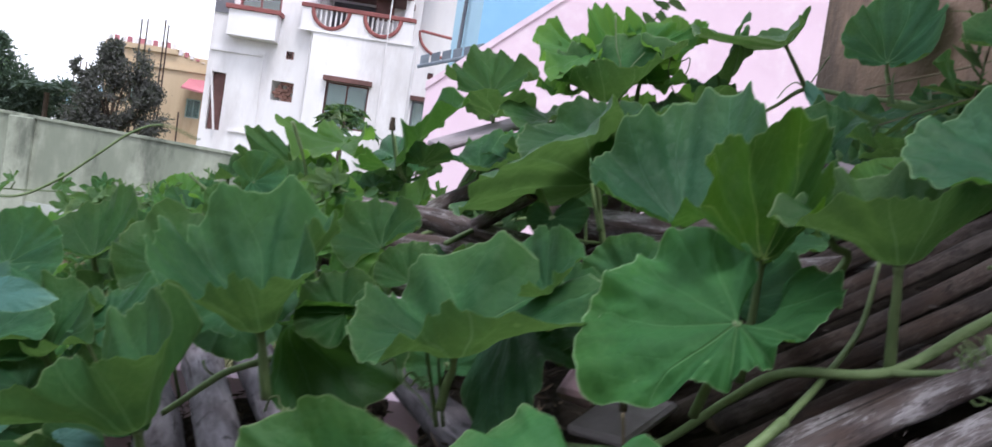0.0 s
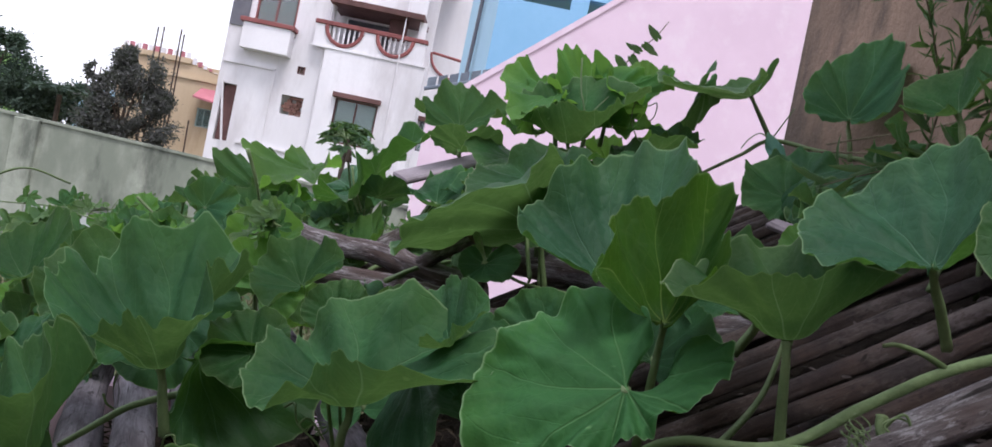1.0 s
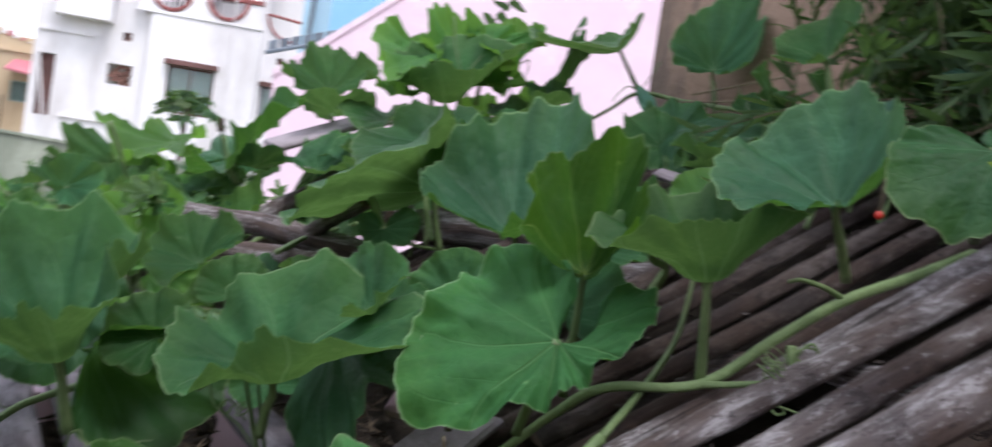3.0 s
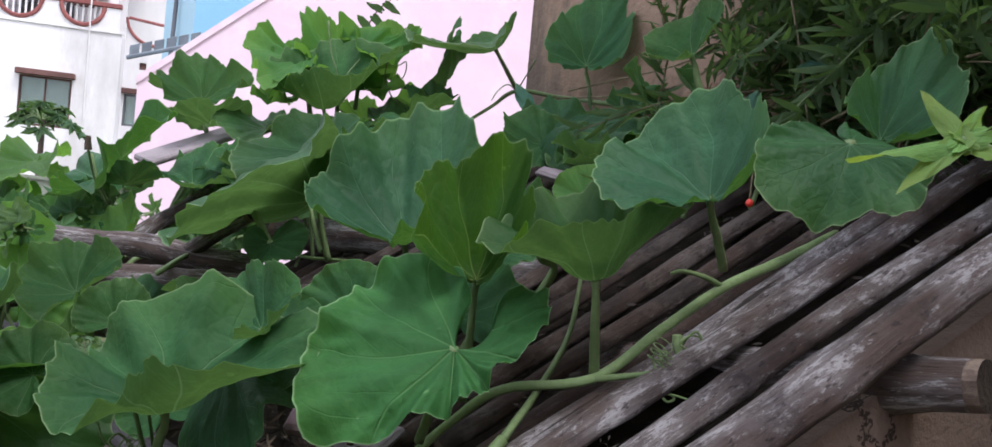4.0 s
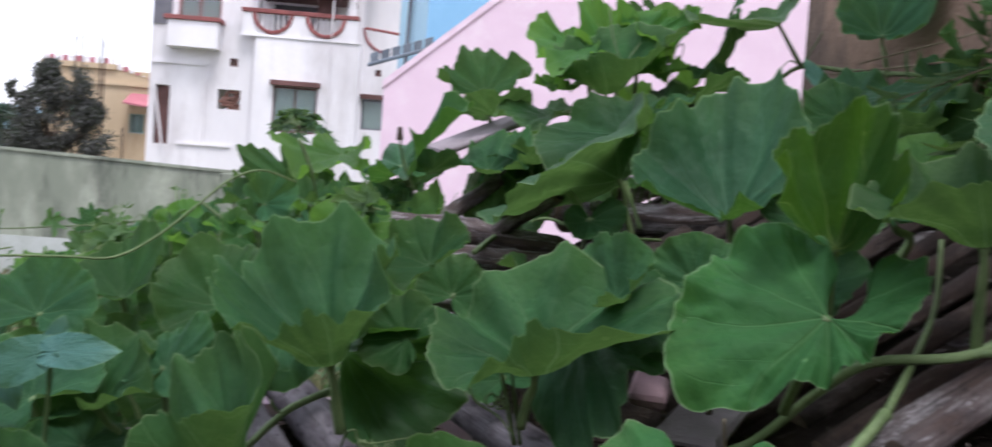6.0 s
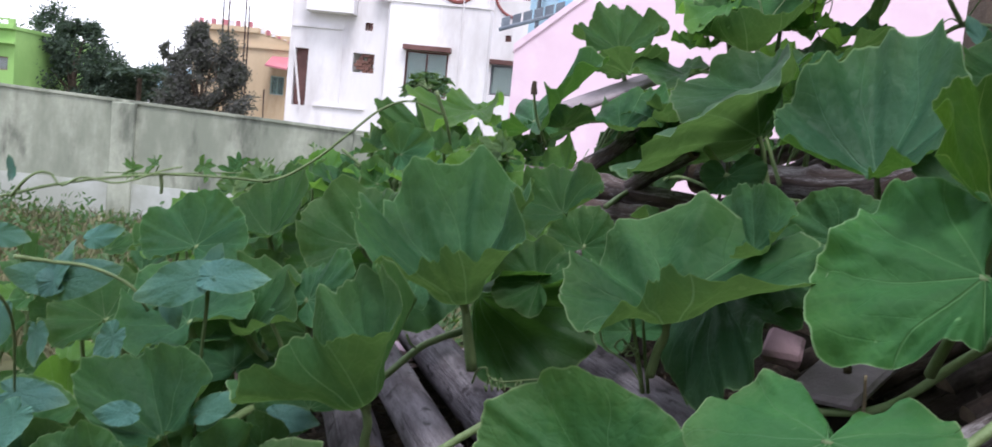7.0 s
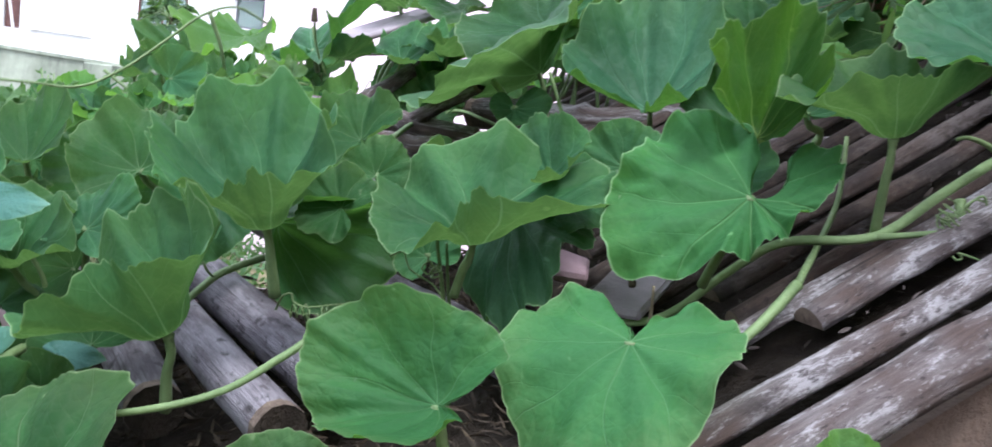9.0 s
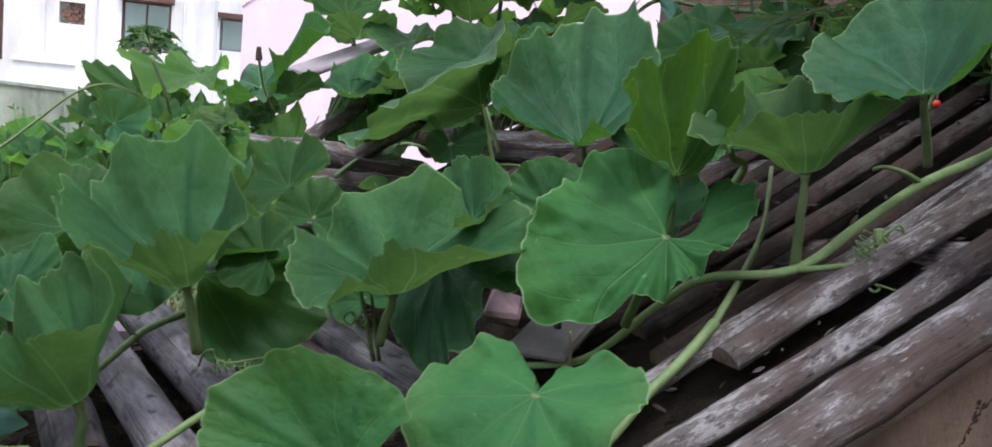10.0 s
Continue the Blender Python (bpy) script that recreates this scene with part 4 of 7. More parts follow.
part("thatch", bm, M_SHADE_BROWN, roof, "near-black sheet standing in for the shade between the strips", True)
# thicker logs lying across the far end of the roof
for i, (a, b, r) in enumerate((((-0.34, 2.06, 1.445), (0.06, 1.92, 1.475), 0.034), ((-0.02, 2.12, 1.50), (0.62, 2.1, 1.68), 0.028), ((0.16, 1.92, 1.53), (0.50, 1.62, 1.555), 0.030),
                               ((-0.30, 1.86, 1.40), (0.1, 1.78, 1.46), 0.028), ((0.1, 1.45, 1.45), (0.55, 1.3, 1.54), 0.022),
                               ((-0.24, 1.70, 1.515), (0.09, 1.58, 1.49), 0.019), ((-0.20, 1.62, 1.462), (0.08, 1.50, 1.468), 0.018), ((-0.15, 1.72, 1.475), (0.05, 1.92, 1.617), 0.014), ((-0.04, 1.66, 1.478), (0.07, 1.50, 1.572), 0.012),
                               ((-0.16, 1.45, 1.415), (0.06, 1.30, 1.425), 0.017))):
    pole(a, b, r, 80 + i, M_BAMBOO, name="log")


def slab(name, at, size, turn, mat, label, cat):
    bm = bmesh.new()
    add_box(bm, -size[0] / 2, size[0] / 2, -size[1] / 2, size[1] / 2, -size[2] / 2, size[2] / 2, 0.004)
    for v in bm.verts:
        v.co += Vector((noise.noise(v.co * 40), noise.noise(v.co * 40 + Vector((3, 0, 0))), noise.noise(v.co * 40 + Vector((0, 7, 0))))) * 0.004
    ob = mesh_ob(name, bm, mat)
    ob.matrix_basis = Matrix.Translation(at) @ pose(0, 0, 0, *turn)
    tagged(ob, label, cat)


slab("roof_slab", on_roof(0.16, 1.02, -0.03), (0.10, 0.07, 0.012), (-5, -16, 50), M_SLATE, "broken grey-violet slab lying on the roof", "slab")
slab("roof_slab", on_roof(-0.06, 1.72, 0.03), (0.2, 0.12, 0.014), (4, -20, -10), M_BAMBOO, "flat brown board lying on the roof", "board")
slab("roof_slab", (-0.02, 2.1, 1.69), (0.22, 0.10, 0.012), (8, -24, 20), M_SLATE, "grey weathered board lying at the roof's far end", "board")
slab("roof_slab", (0.04, 2.15, 1.665), (0.22, 0.08, 0.012), (-6, -20, 35), M_SLATE, "grey weathered board lying at the roof's far end", "board")
slab("roof_slab", on_roof(0.13, 1.12, -0.03), (0.06, 0.04, 0.014), (5, -18, 70), M_PINK_SHADED, "broken piece of pink plaster lying on the roof", "plaster")
slab("roof_slab", on_roof(0.50, 1.38, 0.05), (0.07, 0.035, 0.010), (20, 10, -30), M_SLATE, "pale greyish shard lying on the roof", "shard")


# ---- leaves ----
SHAPE = ((0, 0.2, 0.4, 0.55, 0.66, 0.74, 0.80, 0.85, 0.90, 1.0), (1.0, 0.97, 0.95, 0.93, 0.88, 0.78, 0.60, 0.34, 0.12, 0.06))
CUP = ((0, 0.2, 0.4, 0.6, 0.75, 0.87, 0.94, 1.0), (1.0, 0.97, 0.94, 0.90, 0.80, 0.70, 0.66, 0.65))
KIDNEY = ((-180, -165, -150, -135, -115, -95, -70, -45, -20, 0, 14, 30, 60, 100, 125, 140, 150, 157, 162, 170, 176, 180), (0.58, 0.66, 0.58, 0.47, 0.37, 0.33, 0.34, 0.38, 0.51, 0.74, 0.98, 0.94, 0.80, 0.77, 0.71, 0.56, 0.38, 0.20, 0.05, 0.05, 0.36, 0.58))
OVATE = ((0, 0.08, 0.2, 0.4, 0.6, 0.8, 0.92, 1.0), (1.0, 0.86, 0.72, 0.56, 0.44, 0.34, 0.24, 0.10))


def leaf_mesh(size, cone=10.0, curl=0.2, wavy=0.05, wide=1.0, lobes=0.06, seed=0, droop=0.0, side=0.0, front=0.0, shape=SHAPE, mat=None, skew=0.0, fold=0.0, turn=0.0, pleat=0.13, frill=0.021, lift=(), hook=0.0, sinus=180.0, nt=144, nr=16):
    """A broad veined blade. The stalk joins at the origin, the tip points to +y, the upper face to +z.
    cone and curl lift the rim, front lifts the lobes by the stalk more, droop lets the tip hang, skew widens one half,
    lift raises and lowers the rim in slow waves, frill is the ruffle of the margin, hook bends the lobe past the sinus round it.
    shape is a table of half a leaf (0 tip to 1 stalk), or of the whole round in degrees."""
    rng = random.Random(seed)
    ph = [rng.uniform(0, 6.28) for _ in range(9)]
    pf = [rng.uniform(0, 6.28) for _ in range(6)]
    th = np.linspace(-math.pi, math.pi, nt, endpoint=False)
    a = np.abs(th) / math.pi
    whole = shape[0][0] < 0
    r = np.interp(np.degrees(th), *shape) if whole else np.interp(a, *shape)
    notch = 1 - (np.cos(2.25 * th + 0.12 * np.sin(ph[6] + th)) ** 2 + 0.05) ** 0.45
    if not whole:
        r = r * (1 - 1.6 * lobes * notch * (a < 0.85) + 0.35 * lobes * np.cos(9 * th + 0.3) + 0.03 * np.sin(3 * th + ph[2]))
    r = r * (1 + 0.006 * np.sin(37 * th + 3 * np.sin(2 * th + ph[0])) * (1 + np.sin(3 * th + ph[4])) + 0.05 * lobes * np.sin(17 * th + ph[1]) + 0.4 * frill * (0.7 * np.sin(27 * th + 2 * np.sin(3 * th + pf[0])) + 0.5 * np.sin(45 * th + pf[1])))
    wave = sum((c * np.cos((i // 2 + 1) * th) if i % 2 == 0 else c * np.sin((i // 2 + 1) * th) for i, c in enumerate(lift)), np.zeros(nt))
    ruffle = 0.6 * np.sin(15 * th + 1.5 * np.sin(2 * th + pf[2])) + 0.7 * np.sin(23 * th + 1.6 * np.sin(4 * th + pf[3])) + 0.5 * np.sin(37 * th + 2 * np.sin(5 * th + pf[4]))
    ruffle = ruffle * (0.7 + 0.4 * np.sin(3 * th + pf[5]))
    k4 = (np.sqrt(np.sin(4.5 * th + 0.3 * np.sin(ph[8] + 2 * th)) ** 2 + 0.05) - 0.6) * (0.1 + 0.45 * (1 + np.cos(th)))
    flute = np.cos(18 * th + 0.8 * np.sin(3 * th + pf[1])) * (0.5 + 0.25 * (1 + np.cos(th)))
    past = np.mod(np.degrees(th) - sinus, 360.0)
    bent = radians(hook) * (np.clip(1 - past / 110.0, 0, 1) - 0.4 * np.clip(1 - (360.0 - past) / 50.0, 0, 1))
    verts, uv, rim = [(0, 0, 0)], [(0.5, 0.5)], [(0, 0)]
    for i in range(1, nr + 1):
        p = (i / nr) ** 0.85
        s = p * r * size
        al = radians(cone) * min(1, p * 3) + curl * p * 0.6 + side * np.sin(th) * p + front * (0.5 - 0.5 * np.cos(th)) * p + 0.10 * np.sin(2 * th + ph[7]) * p + 1.9 * wavy * p ** 1.5 * np.sin(5 * th + ph[3]) + wave * p ** 1.2
        rad, z = s * np.cos(al), s * np.sin(al)
        z = z + size * (0.8 * wavy * p ** 3 * np.sin(9 * th + ph[4]) + 0.4 * wavy * p ** 5 * np.sin(19 * th + ph[5]) + pleat * (p ** 1.1 * k4 + 0.14 * p ** 1.8 * flute) + 1.25 * frill * p ** 4 * ruffle)
        ang = th + bent * np.clip(1 - p * r / 0.36, 0, 1)
        x, y = rad * np.sin(ang) * wide, rad * np.cos(ang)
        x = x * np.where(x > 0, 1 + skew, 1 - skew)
        z = z + fold * np.abs(x) - np.where(y > 0, droop * y * np.abs(y) / size, 0) + turn * x * y / size
        z = z + np.array([noise.noise((u * 6 / size, v * 6 / size, seed)) + 0.5 * noise.noise((u * 13 / size, v * 13 / size, seed)) for u, v in zip(x, y)]) * size * 1.75 * frill * p
        verts += list(zip(x.tolist(), y.tolist(), z.tolist()))
        uv += list(zip((0.5 + 0.4 * p * r * np.sin(ang)).tolist(), (0.5 + 0.4 * p * r * np.cos(ang)).tolist()))
        rim += [(p, t) for t in th.tolist()]
    faces = [(0, 1 + k, 1 + (k + 1) % nt)[::-1] for k in range(nt)]
    for i in range(nr - 1):
        o = 1 + i * nt
        faces += [(o + k, o + nt + k, o + nt + (k + 1) % nt, o + (k + 1) % nt)[::-1] for k in range(nt)]
    me = bpy.data.meshes.new("leaf")
    me.from_pydata(verts, [], faces)
    for nm, data in (("blade", uv), ("rim", rim)):
        lay = me.uv_layers.new(name=nm)
        idx = np.empty(len(me.loops), dtype=int)
        me.loops.foreach_get("vertex_index", idx)
        lay.data.foreach_set("uv", np.array(data, float)[idx].ravel())
    me.polygons.foreach_set("use_smooth", [True] * len(me.polygons))
    me.materials.append(mat or M_LEAF)
    return me


def facing(at, axis, tip):
    """A pose at a point with z along axis and y as near to tip as it can be."""
    z = Vector(axis).normalized()
    y = Vector(tip)
    y = (y - z * y.dot(z)).normalized()
    x = y.cross(z)
    m = Matrix((x, y, z)).transposed().to_4x4()
    return Matrix.Translation(at) @ m


def stalk(leaf, at, foot, r=0.0038, bow=0.02, axis=None):
    a, f = Vector(at), Vector(foot)
    mid = a.lerp(f, 0.5) + Vector((bow, 0, bow * 0.4))
    line = spline([a, a.lerp(mid, 0.35) - (Vector(axis).normalized() * 0.006 if axis else Vector()), mid, f], 5)
    n = len(line) - 1
    bm = tube([Vector(p) for p in line], lambda t: r * (0.8 + 0.5 * t) * (1.6 - 6 * t if t < 0.1 else 1), 8, 0.03, 3, 0.08)
    return part("petiole", bm, M_STEM, leaf, smooth=True)


def leaf(plant, at, axis, tip, size, foot=None, mat=None, bow=0.02, stem=0.0038, seed=None, **kw):
    """One leaf of a plant, with its stalk down to foot (on the roof under it where none is given)."""
    ob = new("leaf", leaf_mesh(size, mat=mat, seed=int(abs(at[0] * 7919 + at[1] * 104729 + at[2] * 1299)) % 9973 if seed is None else seed, **kw))
    ob.matrix_basis = facing(at, axis, tip)
    adopt(ob, plant)
    if foot is None:
        foot = (at[0] + 0.02, at[1] + 0.03, roof_z(at[0], at[1] + 0.03) + 0.02)
    if foot:
        stalk(ob, at, foot, stem, bow, axis)
    return ob


squash = thing("squash_plant", (0.15, 0.95, 1.36), "sprawling squash plant with broad ruffled green leaves", "plant")
squash_far = thing("squash_plant", (0.2, 1.9, 1.55), "squash plant with light green leaves climbing at the roof's far end", "plant")
squash_left = thing("squash_plant", (-0.6, 1.2, 0.0), "squash plant with dense green leaves beside the roof", "plant")
bean = thing("bean_plant", (-0.5, 1.0, 0.0), "climbing bean plant with smooth blue-green leaflets", "plant")
creeper = thing("creeper", (0.9, 1.5, 1.6), "tangled creeper with narrow leaves on the brown wall", "creeper")

# the near leaves over the eave
leaf(squash, (0.222, 0.911, 1.487), (-0.38, -0.62, 0.68), (-0.75, -0.23, -0.62), 0.150, foot=(0.209, 0.955, 1.393), seed=3, cone=1.0, curl=0.04, wavy=0.035, wide=1.0, lobes=0.0, shape=KIDNEY, hook=80.0, sinus=166.0, pleat=0.12, frill=0.026, nt=200, nr=20, mat=M_FOLDED, bow=0)
leaf(squash, (-0.205, 1.040, 1.397), (-0.27, -0.32, 0.91), (-0.04, 0.95, 0.32), 0.142, foot=(-0.191, 1.050, 1.328), seed=2, cone=41.6, curl=0.19, wavy=0.02, wide=1.03, lobes=0.03, skew=-0.07, droop=-0.15, side=0.03, turn=-0.02, lift=(-0.06, -0.11, -0.10, 0.01, -0.00, -0.04, 0.13, -0.02), shape=CUP, pleat=0.27, stem=0.0042, frill=0.027, bow=0)
leaf(squash, (-0.012, 1.000, 1.407), (-0.28, -0.27, 0.92), (-0.02, 0.96, 0.28), 0.122, foot=(-0.018, 1.030, 1.348), seed=2, cone=32.5, curl=-0.08, wavy=0.02, wide=1.19, lobes=0.03, skew=0.27, droop=-0.03, side=-0.07, turn=0.03, lift=(-0.15, 0.07, 0.11, -0.02, -0.07, 0.02, 0.11, 0.05), shape=CUP, pleat=0.27, stem=0.0042, frill=0.027, bow=0)
leaf(squash, (0.338, 0.885, 1.556), (-0.15, 0.03, 0.99), (0.16, 0.99, -0.00), 0.114, foot=(0.362, 0.920, 1.465), seed=0, cone=35.4, curl=0.11, wavy=0.02, wide=1.07, lobes=0.03, skew=-0.02, droop=-0.01, side=0.06, turn=-0.07, lift=(-0.01, 0.10, 0.04, 0.07, -0.04, 0.01, -0.02, -0.01), shape=CUP, pleat=0.2, stem=0.0042, frill=0.015, bow=0)
leaf(squash, (0.239, 1.225, 1.563), (-0.27, -0.36, 0.89), (0.67, 0.60, 0.44), 0.167, foot=(0.259, 1.260, 1.521), seed=4, cone=17.2, curl=0.30, wavy=0.05, wide=0.76, lobes=0.03, skew=-0.15, droop=-0.34, side=-0.06, turn=-0.32, mat=M_WAXY, bow=0)
leaf(squash, (0.260, 0.985, 1.542), (-0.10, -0.69, 0.72), (0.42, 0.62, 0.66), 0.124, foot=(0.258, 0.990, 1.423), seed=3, cone=36.4, curl=0.30, wavy=0.06, wide=0.72, lobes=0.06, skew=-0.34, droop=-0.30, side=0.10, turn=0.09, mat=M_VEINY, bow=0)
leaf(squash, (-0.273, 0.930, 1.317), (-0.53, -0.03, 0.85), (0.10, 0.99, 0.09), 0.128, foot=(-0.272, 0.950, 1.244), seed=0, cone=39.2, curl=0.17, wavy=0.02, wide=1.08, lobes=0.03, skew=0.00, droop=0.01, side=0.03, turn=-0.04, lift=(-0.12, 0.12, 0.05, 0.16, -0.05, -0.06, 0.16, -0.02), shape=CUP, pleat=0.27, stem=0.0042, frill=0.027, bow=0)
leaf(squash, (-0.065, 0.800, 1.314), (-0.55, -0.56, 0.62), (-0.77, 0.62, -0.11), 0.106, foot=(-0.049, 0.820, 1.260), seed=1, cone=17.2, curl=0.25, wavy=0.035, wide=0.74, lobes=0.0225, skew=-0.00, droop=-0.19, side=-0.16, turn=0.53, mat=M_BROAD, bow=0)
leaf(squash, (0.075, 0.790, 1.375), (-0.34, -0.29, 0.90), (-0.52, -0.74, -0.43), 0.117, foot=(0.091, 0.800, 1.282), seed=6, cone=2.7, curl=-0.20, wavy=0.04, wide=0.87, lobes=0.0225, skew=0.07, droop=0.24, side=-0.04, turn=-0.28, mat=M_BROAD, bow=0)
leaf(squash, (0.046, 1.070, 1.435), (-0.57, -0.13, 0.81), (-0.46, -0.77, -0.44), 0.126, foot=(0.052, 1.100, 1.323), seed=7, cone=-11.5, curl=-0.30, wavy=0.04, wide=0.71, lobes=0.07, skew=0.05, droop=0.30, side=0.04, turn=-0.22, mat=M_WAXY, bow=0)
leaf(squash, (-0.196, 1.140, 1.388), (0.75, -0.65, -0.13), (0.65, 0.76, -0.04), 0.128, foot=(), seed=1, cone=23.3, curl=0.30, wavy=0.04, wide=0.70, lobes=0.04, skew=0.27, droop=-0.25, side=0.07, turn=0.29, mat=M_WAXY, bow=0)
leaf(squash, (0.286, 1.130, 1.488), (-0.30, -0.66, 0.69), (0.25, 0.55, 0.80), 0.085, foot=(0.30, 1.150, 1.44), cone=14, curl=0.2, wavy=0.05, mat=M_LEAF)
leaf(squash, (0.330, 1.180, 1.560), (-0.35, -0.60, 0.72), (0.75, 0.45, 0.45), 0.080, foot=(), cone=12, curl=0.2, wavy=0.05, mat=M_WAXY)
leaf(squash, (-0.300, 1.330, 1.400), (0.10, -0.95, 0.25), (0.15, -0.25, -0.95), 0.100, foot=(), cone=4, curl=0.1, wavy=0.05, lobes=0.03, mat=M_WAXY)
leaf(squash, (-0.400, 1.400, 1.390), (0.05, -0.9, 0.40), (-0.35, -0.30, -0.90), 0.100, foot=(), cone=4, curl=0.1, wavy=0.05, lobes=0.03, mat=M_WAXY)
leaf(squash, (0.150, 0.615, 1.335), (-0.15, -0.85, 0.5), (0.1, 0.45, 0.88), 0.040, foot=(0.16, 0.645, 1.27), cone=6, curl=0.1, wavy=0.05, mat=M_YOUNG)
# leaves round the pole ends and to the side of the roof
leaf(squash_left, (-0.459, 0.945, 1.262), (-0.40, -0.52, 0.76), (-0.81, 0.59, -0.03), 0.081, foot=(-0.460, 0.970, 1.203), seed=6, cone=15.7, curl=0.28, wavy=0.05, wide=0.78, lobes=0.06, skew=0.32, droop=-0.54, side=-0.01, turn=0.22, bow=0)
leaf(squash_left, (-0.338, 0.790, 1.225), (-0.45, -0.86, 0.24), (0.29, 0.11, 0.95), 0.105, foot=(), seed=3, cone=1.0, curl=0.04, wavy=0.04, wide=0.98, lobes=0.03, skew=-0.10, droop=0.08, side=0.17, turn=-0.12, lift=(-0.08, 0.10, -0.17, 0.19), bow=0)
leaf(squash_left, (-0.178, 0.740, 1.256), (-0.10, -0.78, 0.62), (-0.02, 0.14, 0.99), 0.057, foot=(), cone=3, curl=0, wavy=0.03, wide=1, lobes=0.03)
leaf(squash_left, (-0.504, 1.350, 1.404), (-0.12, -0.49, 0.87), (0.47, 0.74, 0.48), 0.095, foot=(-0.500, 1.400, 1.319), seed=0, cone=17.5, curl=0.30, wavy=0.03, wide=0.72, lobes=0.07, skew=-0.14, droop=-0.24, side=0.02, turn=0.24, bow=0)
leaf(squash_left, (-0.381, 1.120, 1.366), (0.02, -0.75, 0.66), (0.49, 0.58, 0.65), 0.069, foot=(-0.395, 1.200, 1.283), seed=0, cone=4.8, curl=0.12, wavy=0.05, wide=0.70, lobes=0.07, skew=0.12, droop=0.02, side=0.31, turn=0.17, bow=0)
leaf(squash_left, (-0.448, 1.120, 1.323), (-0.36, -0.45, 0.82), (0.10, 0.65, 0.75), 0.091, foot=(-0.444, 1.150, 1.229), cone=20, curl=0.2, wavy=0.08)
leaf(squash_left, (-0.505, 1.100, 1.333), (0.06, -0.46, 0.89), (-0.77, 0.55, 0.32), 0.082, foot=(-0.518, 1.150, 1.219), cone=10, curl=0.1, wavy=0.07)
leaf(squash_left, (-0.564, 1.250, 1.393), (-0.01, -0.74, 0.67), (0.08, 0.41, 0.91), 0.075, foot=(-0.578, 1.300, 1.299), cone=8, curl=0.2, wavy=0.06)
leaf(squash_left, (-0.597, 1.100, 1.326), (-0.03, -0.64, 0.77), (-0.45, 0.38, 0.81), 0.069, foot=(-0.608, 1.150, 1.208), cone=8, curl=0.2, wavy=0.06)
leaf(squash_left, (-0.600, 0.950, 1.240), (0.09, -0.73, 0.68), (-0.42, 0.36, 0.83), 0.065, foot=(), cone=8, curl=0.1, wavy=0.06)
leaf(squash_left, (-0.489, 0.850, 1.243), (0.09, -0.73, 0.68), (0.18, 0.41, 0.90), 0.056, foot=(), cone=8, curl=0.1, wavy=0.06)
leaf(squash_left, (-0.365, 1.100, 1.253), (-0.13, -0.64, 0.76), (-0.70, 0.37, 0.61), 0.062, foot=(), cone=8, curl=0.1, wavy=0.06)
leaf(squash_left, (-0.357, 1.250, 1.417), (-0.11, -0.77, 0.63), (-0.33, 0.38, 0.87), 0.086, foot=(-0.361, 1.300, 1.341), cone=14, curl=0.2, wavy=0.08)
leaf(squash_left, (-0.276, 1.200, 1.393), (0.19, -0.69, 0.70), (-0.91, 0.29, 0.30), 0.067, foot=(), cone=8, curl=0.2, wavy=0.07)
# bean leaflets
leaf(bean, (-0.454, 0.990, 1.402), (-0.08, -0.87, 0.48), (-0.92, -0.29, -0.27), 0.065, foot=(), cone=2, curl=-0.1, wavy=0.02, wide=0.62, lobes=0, pleat=0.015, frill=0.004, shape=OVATE, mat=M_BEAN)
leaf(bean, (-0.439, 0.990, 1.405), (0.12, -0.82, 0.56), (0.98, -0.01, 0.21), 0.053, foot=(), cone=2, curl=-0.1, wavy=0.02, wide=0.62, lobes=0, pleat=0.015, frill=0.004, shape=OVATE, mat=M_BEAN)
leaf(bean, (-0.449, 1.000, 1.407), (-0.13, -0.95, 0.29), (0.30, 0.21, 0.93), 0.030, foot=(), cone=2, curl=-0.1, wavy=0.02, wide=0.62, lobes=0, pleat=0.015, frill=0.004, shape=OVATE, mat=M_BEAN)
leaf(bean, (-0.600, 1.000, 1.382), (0.02, -0.89, 0.46), (-0.99, -0.06, 0.14), 0.052, foot=(), cone=2, curl=-0.1, wavy=0.02, wide=0.62, lobes=0, pleat=0.015, frill=0.004, shape=OVATE, mat=M_BEAN)
leaf(bean, (-0.599, 1.000, 1.384), (-0.40, -0.88, 0.26), (0.30, 0.12, 0.95), 0.043, foot=(), cone=2, curl=-0.1, wavy=0.02, wide=0.62, lobes=0, pleat=0.015, frill=0.004, shape=OVATE, mat=M_BEAN)
leaf(bean, (-0.597, 1.000, 1.382), (0.31, -0.87, 0.39), (0.93, 0.10, 0.34), 0.061, foot=(), cone=2, curl=-0.1, wavy=0.02, wide=0.62, lobes=0, pleat=0.015, frill=0.004, shape=OVATE, mat=M_BEAN)
leaf(bean, (-0.527, 0.980, 1.339), (-0.38, -0.90, 0.21), (-0.53, -0.29, -0.80), 0.054, foot=(), cone=2, curl=-0.1, wavy=0.02, wide=0.62, lobes=0, pleat=0.015, frill=0.004, shape=OVATE, mat=M_BEAN)
leaf(bean, (-0.584, 0.920, 1.295), (0.12, -0.86, 0.50), (0.99, -0.12, 0.03), 0.048, foot=(), cone=2, curl=-0.1, wavy=0.02, wide=0.62, lobes=0, pleat=0.015, frill=0.004, shape=OVATE, mat=M_BEAN)
leaf(bean, (-0.571, 0.900, 1.282), (0.03, -0.91, 0.42), (-0.46, -0.40, -0.79), 0.052, foot=(), cone=2, curl=-0.1, wavy=0.02, wide=0.62, lobes=0, pleat=0.015, frill=0.004, shape=OVATE, mat=M_BEAN)
